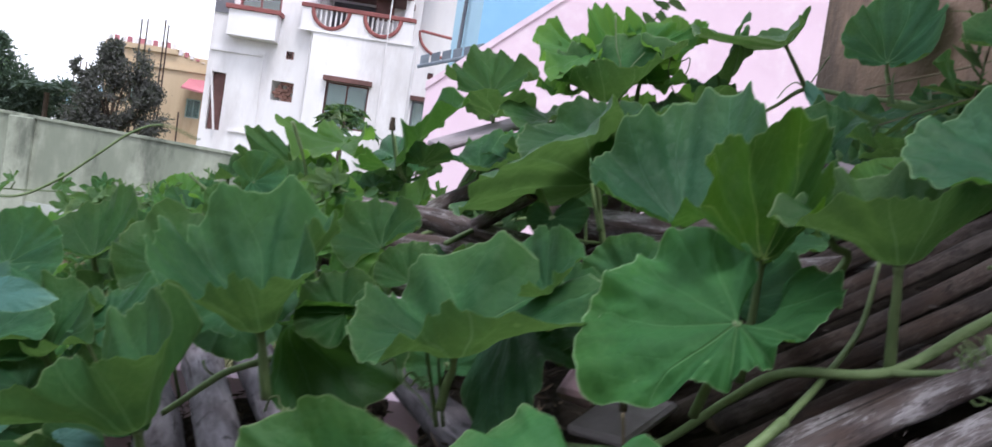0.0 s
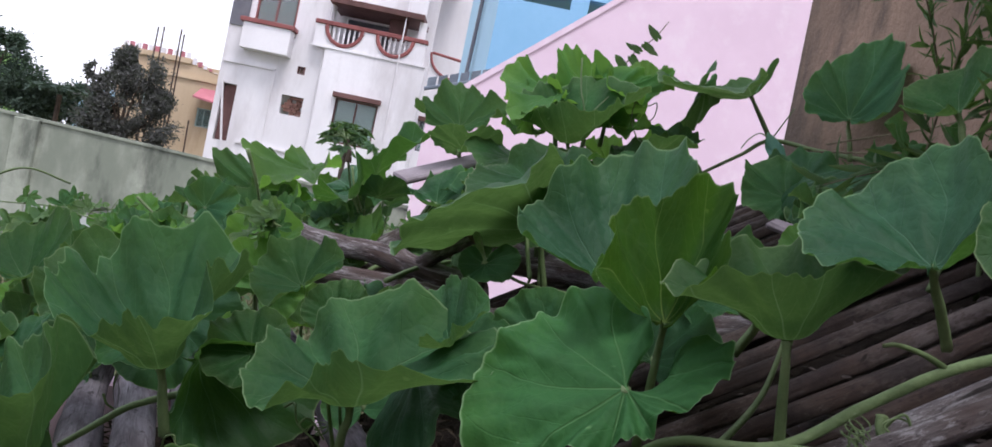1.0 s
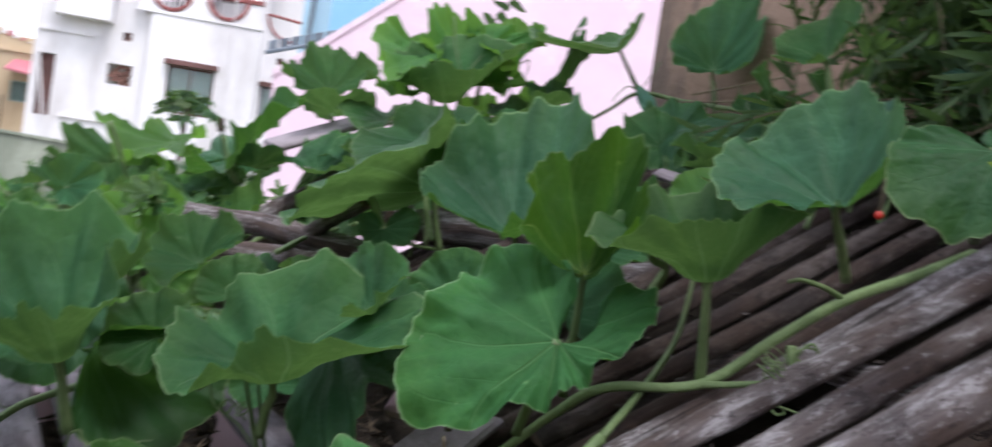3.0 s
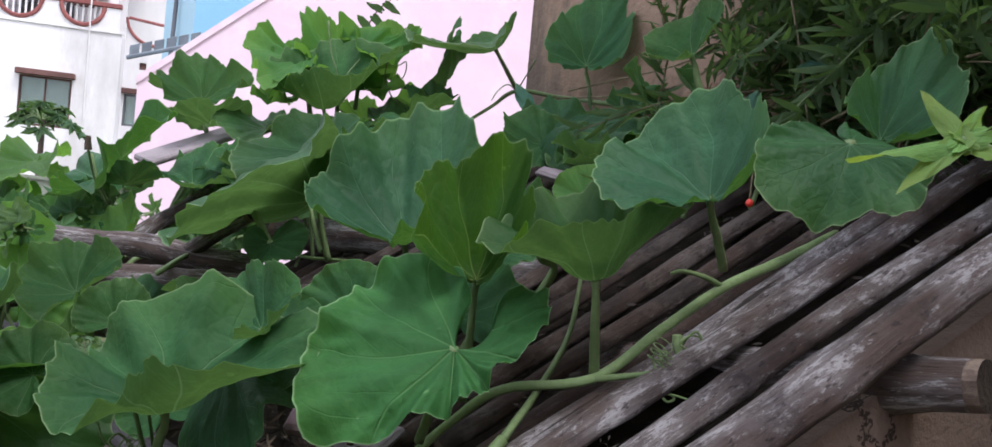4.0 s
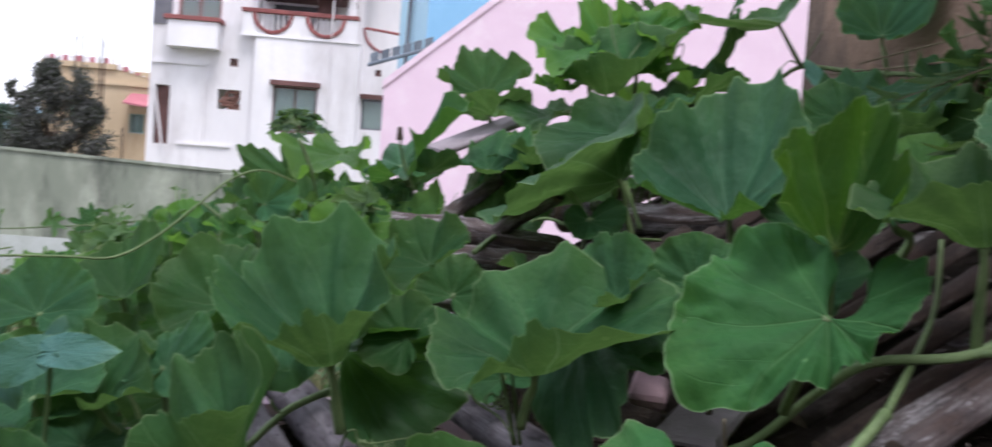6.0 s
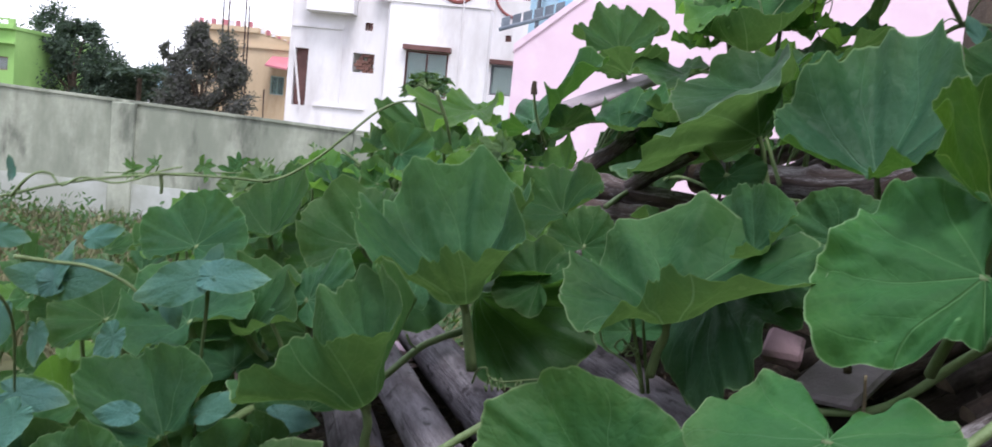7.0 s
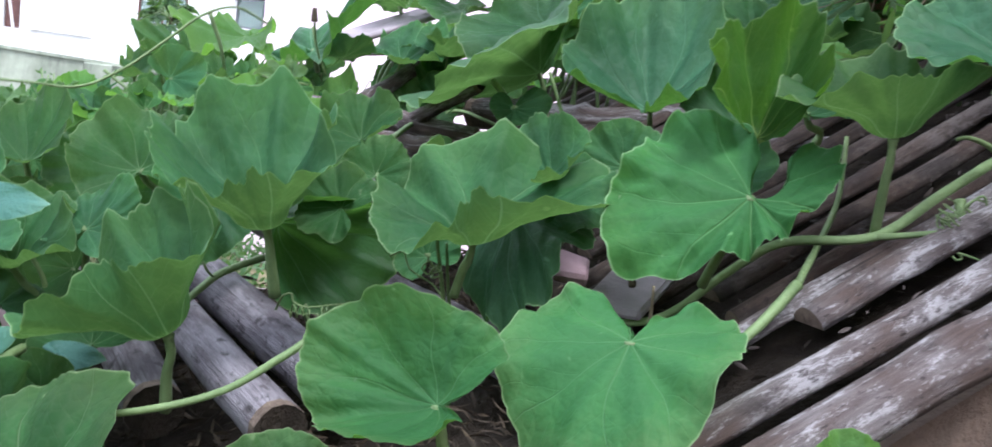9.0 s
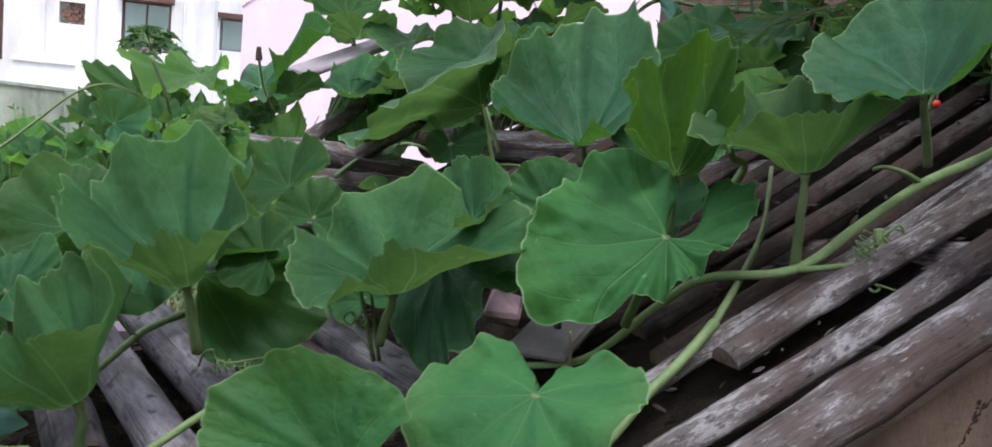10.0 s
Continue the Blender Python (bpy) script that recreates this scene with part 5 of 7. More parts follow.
leaf(bean, (-0.483, 0.930, 1.285), (0.12, -0.89, 0.43), (-0.96, -0.28, 0.03), 0.034, foot=(), cone=2, curl=-0.1, wavy=0.02, wide=0.62, lobes=0, pleat=0.015, frill=0.004, shape=OVATE, mat=M_BEAN)
leaf(bean, (-0.494, 1.020, 1.374), (0.22, -0.89, 0.39), (0.39, -0.07, -0.92), 0.034, foot=(), cone=2, curl=-0.1, wavy=0.02, wide=0.62, lobes=0, pleat=0.015, frill=0.004, shape=OVATE, mat=M_BEAN)
leaf(bean, (-0.725, 1.100, 1.406), (0.04, -0.93, 0.36), (0.99, 0.06, -0.11), 0.041, foot=(), cone=2, curl=-0.1, wavy=0.02, wide=0.62, lobes=0, pleat=0.015, frill=0.004, shape=OVATE, mat=M_BEAN)
leaf(bean, (-0.643, 1.150, 1.404), (-0.13, -0.95, 0.29), (0.94, 0.10, 0.32), 0.040, foot=(), cone=2, curl=-0.1, wavy=0.02, wide=0.62, lobes=0, pleat=0.015, frill=0.004, shape=OVATE, mat=M_BEAN)
leaf(bean, (-0.638, 0.980, 1.351), (0.04, -0.95, 0.32), (-0.07, -0.30, -0.95), 0.042, foot=(), cone=2, curl=-0.1, wavy=0.02, wide=0.62, lobes=0, pleat=0.015, frill=0.004, shape=OVATE, mat=M_BEAN)
leaf(bean, (-0.614, 1.000, 1.331), (-0.24, -0.91, 0.34), (0.30, -0.07, -0.95), 0.037, foot=(), cone=2, curl=-0.1, wavy=0.02, wide=0.62, lobes=0, pleat=0.015, frill=0.004, shape=OVATE, mat=M_BEAN)
leaf(bean, (-0.470, 0.720, 1.505), (-0.46, -0.87, 0.16), (-0.48, -0.15, 0.86), 0.014, foot=(), cone=2, curl=-0.1, wavy=0.02, wide=0.62, lobes=0, pleat=0.015, frill=0.004, shape=OVATE, mat=M_BEAN)
leaf(bean, (-0.385, 1.050, 1.257), (0.02, -0.87, 0.49), (0.99, -0.15, 0.02), 0.045, foot=(), cone=2, curl=-0.1, wavy=0.02, wide=0.62, lobes=0, pleat=0.015, frill=0.004, shape=OVATE, mat=M_BEAN)
leaf(bean, (-0.424, 0.950, 1.287), (0.12, -0.89, 0.43), (0.80, -0.03, 0.60), 0.038, foot=(), cone=2, curl=-0.1, wavy=0.02, wide=0.62, lobes=0, pleat=0.015, frill=0.004, shape=OVATE, mat=M_BEAN)
# middle rows
leaf(squash, (0.163, 1.500, 1.603), (-0.56, 0.49, 0.67), (-0.67, 0.21, -0.71), 0.198, foot=(0.190, 1.500, 1.512), seed=0, cone=13.7, curl=0.03, wavy=0.03, wide=1.39, lobes=0.02, skew=-0.22, droop=-0.11, side=0.51, turn=0.02, bow=0)
leaf(squash, (0.176, 1.540, 1.678), (-0.55, -0.25, 0.80), (-0.78, 0.49, -0.38), 0.144, foot=(), seed=1, cone=6.8, curl=0.12, wavy=0.04, wide=0.78, lobes=0.03, skew=-0.33, droop=-0.22, side=-0.01, turn=0.25, mat=M_WAXY, bow=0)
leaf(squash, (0.091, 1.330, 1.543), (-0.25, -0.86, 0.45), (0.09, -0.48, -0.87), 0.043, foot=(0.073, 1.400, 1.577), seed=0, cone=17.2, curl=0.13, wavy=0.04, wide=1.09, lobes=0.02, skew=-0.22, droop=-0.08, side=0.00, turn=0.13, bow=0)
leaf(squash, (-0.188, 1.350, 1.462), (0.03, -0.34, 0.94), (0.59, 0.76, 0.26), 0.060, foot=(), seed=2, cone=17.2, curl=0.07, wavy=0.04, wide=1.09, lobes=0.05, skew=0.04, droop=0.00, side=0.13, turn=-0.17, mat=M_YOUNG, bow=0)
leaf(squash, (0.067, 1.040, 1.477), (-0.60, -0.40, 0.69), (0.76, -0.02, 0.65), 0.057, foot=(0.078, 1.050, 1.437), seed=3, cone=17.6, curl=0.30, wavy=0.05, wide=1.42, lobes=0.07, skew=-0.07, droop=-0.05, side=0.27, turn=-0.54, bow=0)
leaf(squash, (0.090, 1.070, 1.456), (-0.19, -0.67, 0.72), (0.92, -0.09, 0.39), 0.063, foot=(0.096, 1.080, 1.399), cone=8, curl=0.1, wavy=0.06)
leaf(squash, (0.159, 1.080, 1.493), (-0.43, -0.83, 0.36), (-0.18, 0.07, 0.98), 0.056, foot=(0.165, 1.080, 1.453), cone=5, curl=0.1, wavy=0.04, lobes=0.02)
leaf(squash, (0.336, 1.030, 1.574), (-0.17, -0.59, 0.79), (-0.19, 0.65, 0.73), 0.073, foot=(0.349, 1.050, 1.519), cone=20, curl=0.2, wavy=0.07)
leaf(squash, (-0.126, 1.750, 1.478), (-0.24, -0.59, 0.77), (0.41, 0.66, 0.63), 0.092, foot=(-0.123, 1.800, 1.434), seed=4, cone=17.2, curl=0.28, wavy=0.05, wide=1.01, lobes=0.1, skew=-0.35, droop=-0.29, side=0.17, turn=0.22, mat=M_YOUNG, bow=0)
leaf(squash, (-0.189, 1.350, 1.458), (-0.04, -0.92, 0.38), (0.43, -0.14, 0.89), 0.072, foot=(-0.191, 1.400, 1.416), cone=10, curl=0.1, wavy=0.07, mat=M_YOUNG)
leaf(squash, (-0.223, 1.450, 1.489), (-0.42, -0.85, 0.30), (0.19, -0.06, 0.98), 0.078, foot=(), cone=10, curl=0.2, wavy=0.06, mat=M_YOUNG)
leaf(squash, (-0.115, 1.200, 1.484), (-0.28, -0.64, 0.71), (-0.57, 0.55, 0.60), 0.064, foot=(), cone=20, curl=0.2, wavy=0.08)
leaf(squash, (-0.134, 1.100, 1.416), (-0.09, -0.75, 0.66), (-0.81, 0.52, 0.26), 0.054, foot=(), cone=8, curl=0.1, wavy=0.06)
leaf(squash_far, (-0.174, 1.850, 1.605), (-0.47, -0.60, 0.65), (0.83, -0.05, 0.56), 0.165, foot=(-0.161, 1.900, 1.570), seed=3, cone=10.1, curl=-0.01, wavy=0.07, wide=1.01, lobes=0.16, skew=-0.09, droop=-0.09, side=0.23, turn=0.07, lift=(-0.00, 0.38, 0.22, -0.01), mat=M_WAXY, pleat=0.22, frill=0.03, bow=0)
leaf(squash_far, (-0.414, 2.150, 1.560), (-0.37, -0.59, 0.72), (-0.83, 0.56, 0.04), 0.134, foot=(), seed=0, cone=17.2, curl=0.25, wavy=0.07, wide=0.71, lobes=0.16, skew=-0.06, droop=-0.15, side=-0.19, turn=0.24, pleat=0.22, frill=0.03, bow=0)
leaf(squash_far, (-0.310, 2.100, 1.626), (-0.23, -0.30, 0.92), (-0.97, 0.03, -0.23), 0.140, foot=(), seed=0, cone=5.7, curl=0.08, wavy=0.07, wide=1.03, lobes=0.16, skew=-0.36, droop=-0.20, side=-0.10, turn=0.40, mat=M_YOUNG, pleat=0.22, frill=0.03, bow=0)
leaf(squash_far, (-0.321, 1.950, 1.548), (-0.43, -0.15, 0.89), (-0.90, -0.06, -0.44), 0.113, foot=(), seed=0, cone=1.3, curl=0.09, wavy=0.07, wide=1.42, lobes=0.16, skew=-0.24, droop=-0.11, side=-0.06, turn=0.26, mat=M_YOUNG, pleat=0.22, frill=0.03, bow=0)
leaf(squash, (-0.236, 1.600, 1.448), (-0.43, -0.55, 0.72), (0.09, 0.76, 0.64), 0.120, foot=(-0.232, 1.600, 1.419), seed=1, cone=21.6, curl=0.30, wavy=0.04, wide=0.70, lobes=0.05, skew=0.13, droop=-0.05, side=0.08, turn=0.01, bow=0)
leaf(squash, (-0.222, 1.450, 1.440), (0.12, -0.37, 0.92), (0.55, 0.80, 0.25), 0.089, foot=(), seed=0, cone=17.1, curl=0.06, wavy=0.04, wide=0.71, lobes=0.05, skew=0.36, droop=0.04, side=0.23, turn=-0.10, bow=0)
leaf(squash_far, (-0.013, 1.850, 1.609), (-0.20, -0.51, 0.83), (0.95, 0.10, 0.29), 0.107, foot=(-0.025, 1.900, 1.553), seed=0, cone=19.2, curl=0.09, wavy=0.04, wide=1.03, lobes=0.03, skew=0.07, droop=-0.01, side=0.27, turn=-0.34, bow=0)
leaf(squash_far, (-0.119, 1.800, 1.599), (-0.30, 0.35, 0.89), (0.73, -0.51, 0.45), 0.061, foot=(), seed=1, cone=8.5, curl=0.15, wavy=0.04, wide=0.92, lobes=0.05, skew=-0.32, droop=-0.10, side=0.05, turn=0.15, bow=0)
leaf(squash_far, (0.071, 1.800, 1.626), (-0.15, -0.17, 0.97), (0.81, 0.14, 0.57), 0.101, foot=(), cone=14, curl=0.2, wavy=0.07)
leaf(squash_far, (-0.012, 2.150, 1.788), (-0.28, -0.61, 0.75), (-0.09, 0.79, 0.61), 0.112, foot=(0.002, 2.100, 1.719), seed=3, cone=16.7, curl=0.23, wavy=0.07, wide=1.09, lobes=0.16, skew=-0.03, droop=-0.17, side=-0.15, turn=0.02, pleat=0.22, frill=0.03, bow=0)
leaf(squash_far, (0.013, 2.100, 1.734), (-0.02, 0.30, 0.95), (-0.51, -0.82, 0.25), 0.098, foot=(), seed=1, cone=11.8, curl=0.06, wavy=0.04, wide=0.99, lobes=0.05, skew=-0.01, droop=-0.01, side=-0.06, turn=-0.01, bow=0)
# the light green cluster at the far end
leaf(squash_far, (0.173, 1.980, 1.878), (-0.18, -0.41, 0.89), (-0.91, 0.41, 0.01), 0.115, foot=(0.197, 1.980, 1.767), seed=2, cone=1.0, curl=0.10, wavy=0.07, wide=1.15, lobes=0.16, skew=-0.36, droop=-0.11, side=-0.13, turn=0.16, mat=M_YOUNG, pleat=0.22, frill=0.03, bow=0)
leaf(squash_far, (0.255, 2.020, 1.869), (-0.41, -0.58, 0.71), (-0.30, 0.81, 0.50), 0.132, foot=(0.252, 2.000, 1.762), seed=3, cone=25.0, curl=0.30, wavy=0.07, wide=0.71, lobes=0.16, skew=-0.14, droop=-0.32, side=-0.02, turn=0.30, mat=M_YOUNG, pleat=0.22, frill=0.03, bow=0)
leaf(squash_far, (0.290, 1.980, 1.910), (0.20, -0.70, 0.69), (0.97, 0.22, -0.05), 0.110, foot=(0.285, 1.980, 1.790), seed=0, cone=16.7, curl=0.14, wavy=0.07, wide=0.70, lobes=0.16, skew=0.15, droop=-0.28, side=0.21, turn=-0.36, mat=M_YOUNG, pleat=0.22, frill=0.03, bow=0)
leaf(squash_far, (0.214, 1.920, 1.780), (-0.33, -0.51, 0.80), (0.45, 0.66, 0.61), 0.162, foot=(0.222, 1.900, 1.727), seed=1, cone=35.0, curl=0.19, wavy=0.02, wide=1.13, lobes=0.03, skew=0.28, droop=-0.10, side=0.04, turn=0.11, lift=(-0.33, 0.07, 0.12, -0.11, -0.09, -0.01, 0.06, -0.02), shape=CUP, pleat=0.13, frill=0.03, bow=0)
leaf(squash_far, (0.557, 1.930, 1.945), (-0.51, 0.17, 0.84), (-0.67, 0.54, -0.51), 0.147, foot=(0.623, 1.960, 1.870), seed=0, cone=10.0, curl=0.20, wavy=0.04, wide=1.42, lobes=0.05, skew=-0.37, droop=-0.39, side=0.22, turn=-0.22, bow=0)
leaf(squash_far, (0.467, 1.950, 1.947), (0.53, -0.85, -0.01), (-0.21, -0.12, -0.97), 0.096, foot=(), seed=3, cone=5.9, curl=0.02, wavy=0.05, wide=0.70, lobes=0.07, skew=-0.02, droop=0.24, side=0.46, turn=-0.37, bow=0)
leaf(squash_far, (0.423, 1.850, 1.815), (0.03, -0.34, 0.94), (-0.90, 0.31, 0.31), 0.068, foot=(), cone=8, curl=0.1, wavy=0.05)
leaf(squash_far, (0.314, 1.700, 1.749), (-0.52, -0.24, 0.82), (0.85, -0.21, 0.48), 0.109, foot=(), seed=3, cone=0.1, curl=0.04, wavy=0.04, wide=0.70, lobes=0.05, skew=0.08, droop=-0.06, side=0.21, turn=0.26, bow=0)
leaf(squash_far, (0.184, 2.060, 1.877), (-0.27, -0.63, 0.73), (-0.84, 0.53, 0.15), 0.110, foot=(), seed=2, cone=17.2, curl=0.12, wavy=0.07, wide=0.70, lobes=0.16, skew=-0.11, droop=-0.24, side=-0.20, turn=0.26, mat=M_YOUNG, pleat=0.22, frill=0.03, bow=0)
leaf(squash_far, (0.171, 1.980, 1.814), (-0.22, -0.39, 0.90), (-0.59, 0.21, 0.78), 0.076, foot=(), cone=12, curl=0.2, wavy=0.08, lobes=0.09, mat=M_YOUNG, frill=0.03)
leaf(squash_far, (0.288, 2.000, 1.873), (0.01, -0.76, 0.65), (0.76, -0.25, 0.60), 0.085, foot=(), cone=12, curl=0.2, wavy=0.08, lobes=0.09, mat=M_YOUNG, frill=0.03)
leaf(squash_far, (0.359, 2.000, 1.923), (-0.41, -0.74, 0.52), (-0.37, 0.14, 0.92), 0.073, foot=(), cone=12, curl=0.2, wavy=0.08, lobes=0.09, mat=M_YOUNG, frill=0.03)
leaf(squash_far, (0.258, 1.950, 1.820), (-0.19, -0.30, 0.94), (0.74, -0.25, 0.63), 0.076, foot=(), cone=12, curl=0.2, wavy=0.08, lobes=0.09, mat=M_YOUNG, frill=0.03)
leaf(squash_far, (0.145, 1.970, 1.785), (-0.15, -0.18, 0.97), (-0.93, 0.32, 0.19), 0.069, foot=(), cone=12, curl=0.2, wavy=0.08, lobes=0.09, mat=M_YOUNG, frill=0.03)
leaf(squash_far, (0.311, 1.930, 1.827), (-0.01, -0.45, 0.89), (0.90, -0.30, 0.33), 0.063, foot=(), cone=12, curl=0.2, wavy=0.08, lobes=0.09, mat=M_YOUNG, frill=0.03)
leaf(squash_far, (0.115, 2.000, 1.733), (-0.18, -0.26, 0.95), (-0.97, -0.12, 0.21), 0.114, foot=(), cone=8, curl=0, wavy=0.06)
leaf(squash_far, (0.314, 1.850, 1.759), (-0.18, -0.26, 0.95), (0.65, -0.67, 0.36), 0.097, foot=(), cone=8, curl=0, wavy=0.06)
# leaves before the brown wall
leaf(squash, (0.430, 0.860, 1.637), (-0.34, -0.41, 0.85), (0.44, 0.73, 0.53), 0.111, foot=(0.477, 0.900, 1.574), seed=6, cone=17.2, curl=0.30, wavy=0.04, wide=0.87, lobes=0.0525, skew=-0.21, droop=-0.21, side=0.32, turn=0.07, mat=M_WAXY, bow=0)
leaf(squash, (0.475, 0.740, 1.686), (-0.31, -0.60, 0.74), (0.15, -0.80, -0.59), 0.077, foot=(0.567, 0.860, 1.626), seed=7, cone=0.4, curl=-0.26, wavy=0.04, wide=0.93, lobes=0.0675, skew=0.27, droop=-0.06, side=0.08, turn=-0.31, mat=M_WAXY, bow=0)
leaf(squash, (0.646, 0.900, 1.717), (-0.17, -0.55, 0.81), (0.69, 0.52, 0.50), 0.102, foot=(), seed=4, cone=20.1, curl=0.30, wavy=0.04, wide=0.70, lobes=0.0315, skew=0.24, droop=-0.42, side=0.21, turn=0.24, mat=M_WAXY, bow=0)
leaf(squash, (0.818, 0.950, 1.822), (-0.42, -0.81, 0.40), (0.05, 0.10, 0.99), 0.079, foot=(), cone=8, curl=0.1, wavy=0.05)
leaf(squash, (0.717, 1.820, 1.920), (-0.11, -0.80, 0.60), (0.39, 0.52, 0.76), 0.154, foot=(0.735, 1.820, 1.840), seed=4, cone=20.0, curl=0.30, wavy=0.03, wide=0.70, lobes=0.0225, skew=-0.01, droop=-0.20, side=0.36, turn=0.18, bow=0)
leaf(squash, (0.624, 1.250, 1.846), (-0.71, -0.16, 0.68), (-0.16, 0.99, 0.06), 0.072, foot=(0.647, 1.250, 1.794), seed=1, cone=17.0, curl=0.30, wavy=0.04, wide=1.19, lobes=0.1, skew=0.28, droop=-0.24, side=0.01, turn=-0.12, mat=M_LEAF, bow=0)
leaf(squash, (0.585, 1.550, 1.763), (-0.38, -0.48, 0.79), (-0.42, -0.67, -0.61), 0.101, foot=(), seed=2, cone=0.0, curl=-0.30, wavy=0.04, wide=1.01, lobes=0.05, skew=-0.21, droop=0.30, side=-0.29, turn=0.00, mat=M_WAXY, bow=0)
leaf(squash, (0.635, 1.500, 1.683), (-0.35, -0.70, 0.62), (0.28, 0.13, 0.95), 0.115, foot=(0.640, 1.500, 1.636), cone=10, curl=0.2, wavy=0.06, mat=M_LEAF)
leaf(squash, (0.557, 1.600, 1.732), (-0.19, -0.67, 0.72), (-0.67, 0.50, 0.55), 0.088, foot=(), cone=8, curl=0.1, wavy=0.06)
leaf(squash, (0.598, 1.650, 1.773), (-0.23, -0.45, 0.86), (0.76, 0.20, 0.62), 0.086, foot=(), cone=8, curl=0.1, wavy=0.06)
leaf(squash, (0.485, 1.250, 1.637), (-0.32, -0.78, 0.54), (0.26, -0.08, 0.96), 0.051, foot=(), cone=8, curl=0.1, wavy=0.06, mat=M_YOUNG)
# small pale blades hanging in the creeper
leaf(creeper, (0.686, 1.200, 1.770), (-0.23, -0.88, 0.42), (0.41, -0.13, 0.90), 0.051, foot=(), cone=2, curl=-0.1, wavy=0.02, wide=0.42, lobes=0, pleat=0.015, frill=0.004, shape=OVATE, mat=M_BEAN)
leaf(creeper, (0.771, 1.100, 1.870), (-0.23, -0.88, 0.42), (0.31, -0.10, 0.95), 0.053, foot=(), cone=2, curl=-0.1, wavy=0.02, wide=0.42, lobes=0, pleat=0.015, frill=0.004, shape=OVATE, mat=M_BEAN)
leaf(creeper, (0.764, 1.150, 1.840), (-0.23, -0.88, 0.42), (-0.90, 0.31, -0.30), 0.040, foot=(), cone=2, curl=-0.1, wavy=0.02, wide=0.42, lobes=0, pleat=0.015, frill=0.004, shape=OVATE, mat=M_BEAN)
leaf(creeper, (0.773, 1.150, 1.855), (-0.23, -0.88, 0.42), (0.71, -0.23, 0.67), 0.034, foot=(), cone=2, curl=-0.1, wavy=0.02, wide=0.42, lobes=0, pleat=0.015, frill=0.004, shape=OVATE, mat=M_BEAN)
leaf(creeper, (0.563, 1.750, 1.740), (-0.23, -0.88, 0.42), (0.90, -0.31, 0.30), 0.072, foot=(), cone=2, curl=-0.1, wavy=0.02, wide=0.42, lobes=0, pleat=0.015, frill=0.004, shape=OVATE, mat=M_BEAN)
leaf(creeper, (0.595, 1.800, 1.815), (-0.23, -0.88, 0.42), (-0.37, 0.14, 0.92), 0.068, foot=(), cone=2, curl=-0.1, wavy=0.02, wide=0.42, lobes=0, pleat=0.015, frill=0.004, shape=OVATE, mat=M_BEAN)
leaf(creeper, (0.322, 2.150, 1.996), (-0.23, -0.88, 0.42), (-0.63, 0.22, 0.74), 0.037, foot=(), cone=2, curl=-0.1, wavy=0.02, wide=0.5, lobes=0, pleat=0.015, frill=0.004, shape=OVATE, mat=M_FINE)
leaf(creeper, (0.337, 2.150, 2.016), (-0.23, -0.88, 0.42), (0.57, -0.20, -0.80), 0.040, foot=(), cone=2, curl=-0.1, wavy=0.02, wide=0.5, lobes=0, pleat=0.015, frill=0.004, shape=OVATE, mat=M_FINE)
leaf(creeper, (0.347, 2.150, 2.036), (-0.23, -0.88, 0.42), (-0.81, 0.28, 0.51), 0.037, foot=(), cone=2, curl=-0.1, wavy=0.02, wide=0.5, lobes=0, pleat=0.015, frill=0.004, shape=OVATE, mat=M_FINE)
leaf(creeper, (0.363, 2.150, 2.050), (-0.23, -0.88, 0.42), (0.72, -0.25, -0.64), 0.040, foot=(), cone=2, curl=-0.1, wavy=0.02, wide=0.5, lobes=0, pleat=0.015, frill=0.004, shape=OVATE, mat=M_FINE)
leaf(creeper, (0.311, 2.150, 1.984), (-0.23, -0.88, 0.42), (0.35, -0.13, -0.93), 0.031, foot=(), cone=2, curl=-0.1, wavy=0.02, wide=0.5, lobes=0, pleat=0.015, frill=0.004, shape=OVATE, mat=M_FINE)
leaf(creeper, (0.383, 2.150, 2.074), (-0.23, -0.88, 0.42), (-0.57, 0.20, 0.80), 0.040, foot=(), cone=2, curl=-0.1, wavy=0.02, wide=0.5, lobes=0, pleat=0.015, frill=0.004, shape=OVATE, mat=M_FINE)

# vine stems
part("vine_stem", tube(spline([(0.701, 1.020, 1.618), (0.598, 0.970, 1.586), (0.502, 0.935, 1.554), (0.426, 0.920, 1.509), (0.359, 0.915, 1.463), (0.281, 0.940, 1.446), (0.242, 0.960, 1.412), (0.185, 0.970, 1.359), (0.140, 0.990, 1.342), (0.053, 1.030, 1.326)], 6), lambda t: 0.0052 * (1.15 - 0.4 * t), 8, 0.05, 5, 0.07), M_STEM, squash, "", True)
part("vine_stem", tube(spline([(0.261, 0.875, 1.417), (0.224, 0.855, 1.388), (0.188, 0.840, 1.361), (0.145, 0.820, 1.321), (0.101, 0.810, 1.287)], 6), lambda t: 0.0045 * (1.15 - 0.4 * t), 8, 0.05, 5, 0.07), M_STEM, squash, "", True)
part("petiole", tube(spline([(0.261, 0.875, 1.417), (0.310, 0.930, 1.446), (0.364, 0.990, 1.492), (0.395, 1.040, 1.556)], 6), lambda t: 0.0032 * (1.15 - 0.4 * t), 8, 0.05, 5, 0.07), M_STEM, squash, "", True)
part("vine_stem", tube(spline([(-0.065, 0.930, 1.335), (-0.141, 0.920, 1.332), (-0.178, 0.900, 1.314), (-0.222, 0.870, 1.292), (-0.280, 0.850, 1.280), (-0.356, 0.850, 1.270)], 6), lambda t: 0.0035 * (1.15 - 0.4 * t), 8, 0.05, 5, 0.07), M_STEM, squash, "", True)
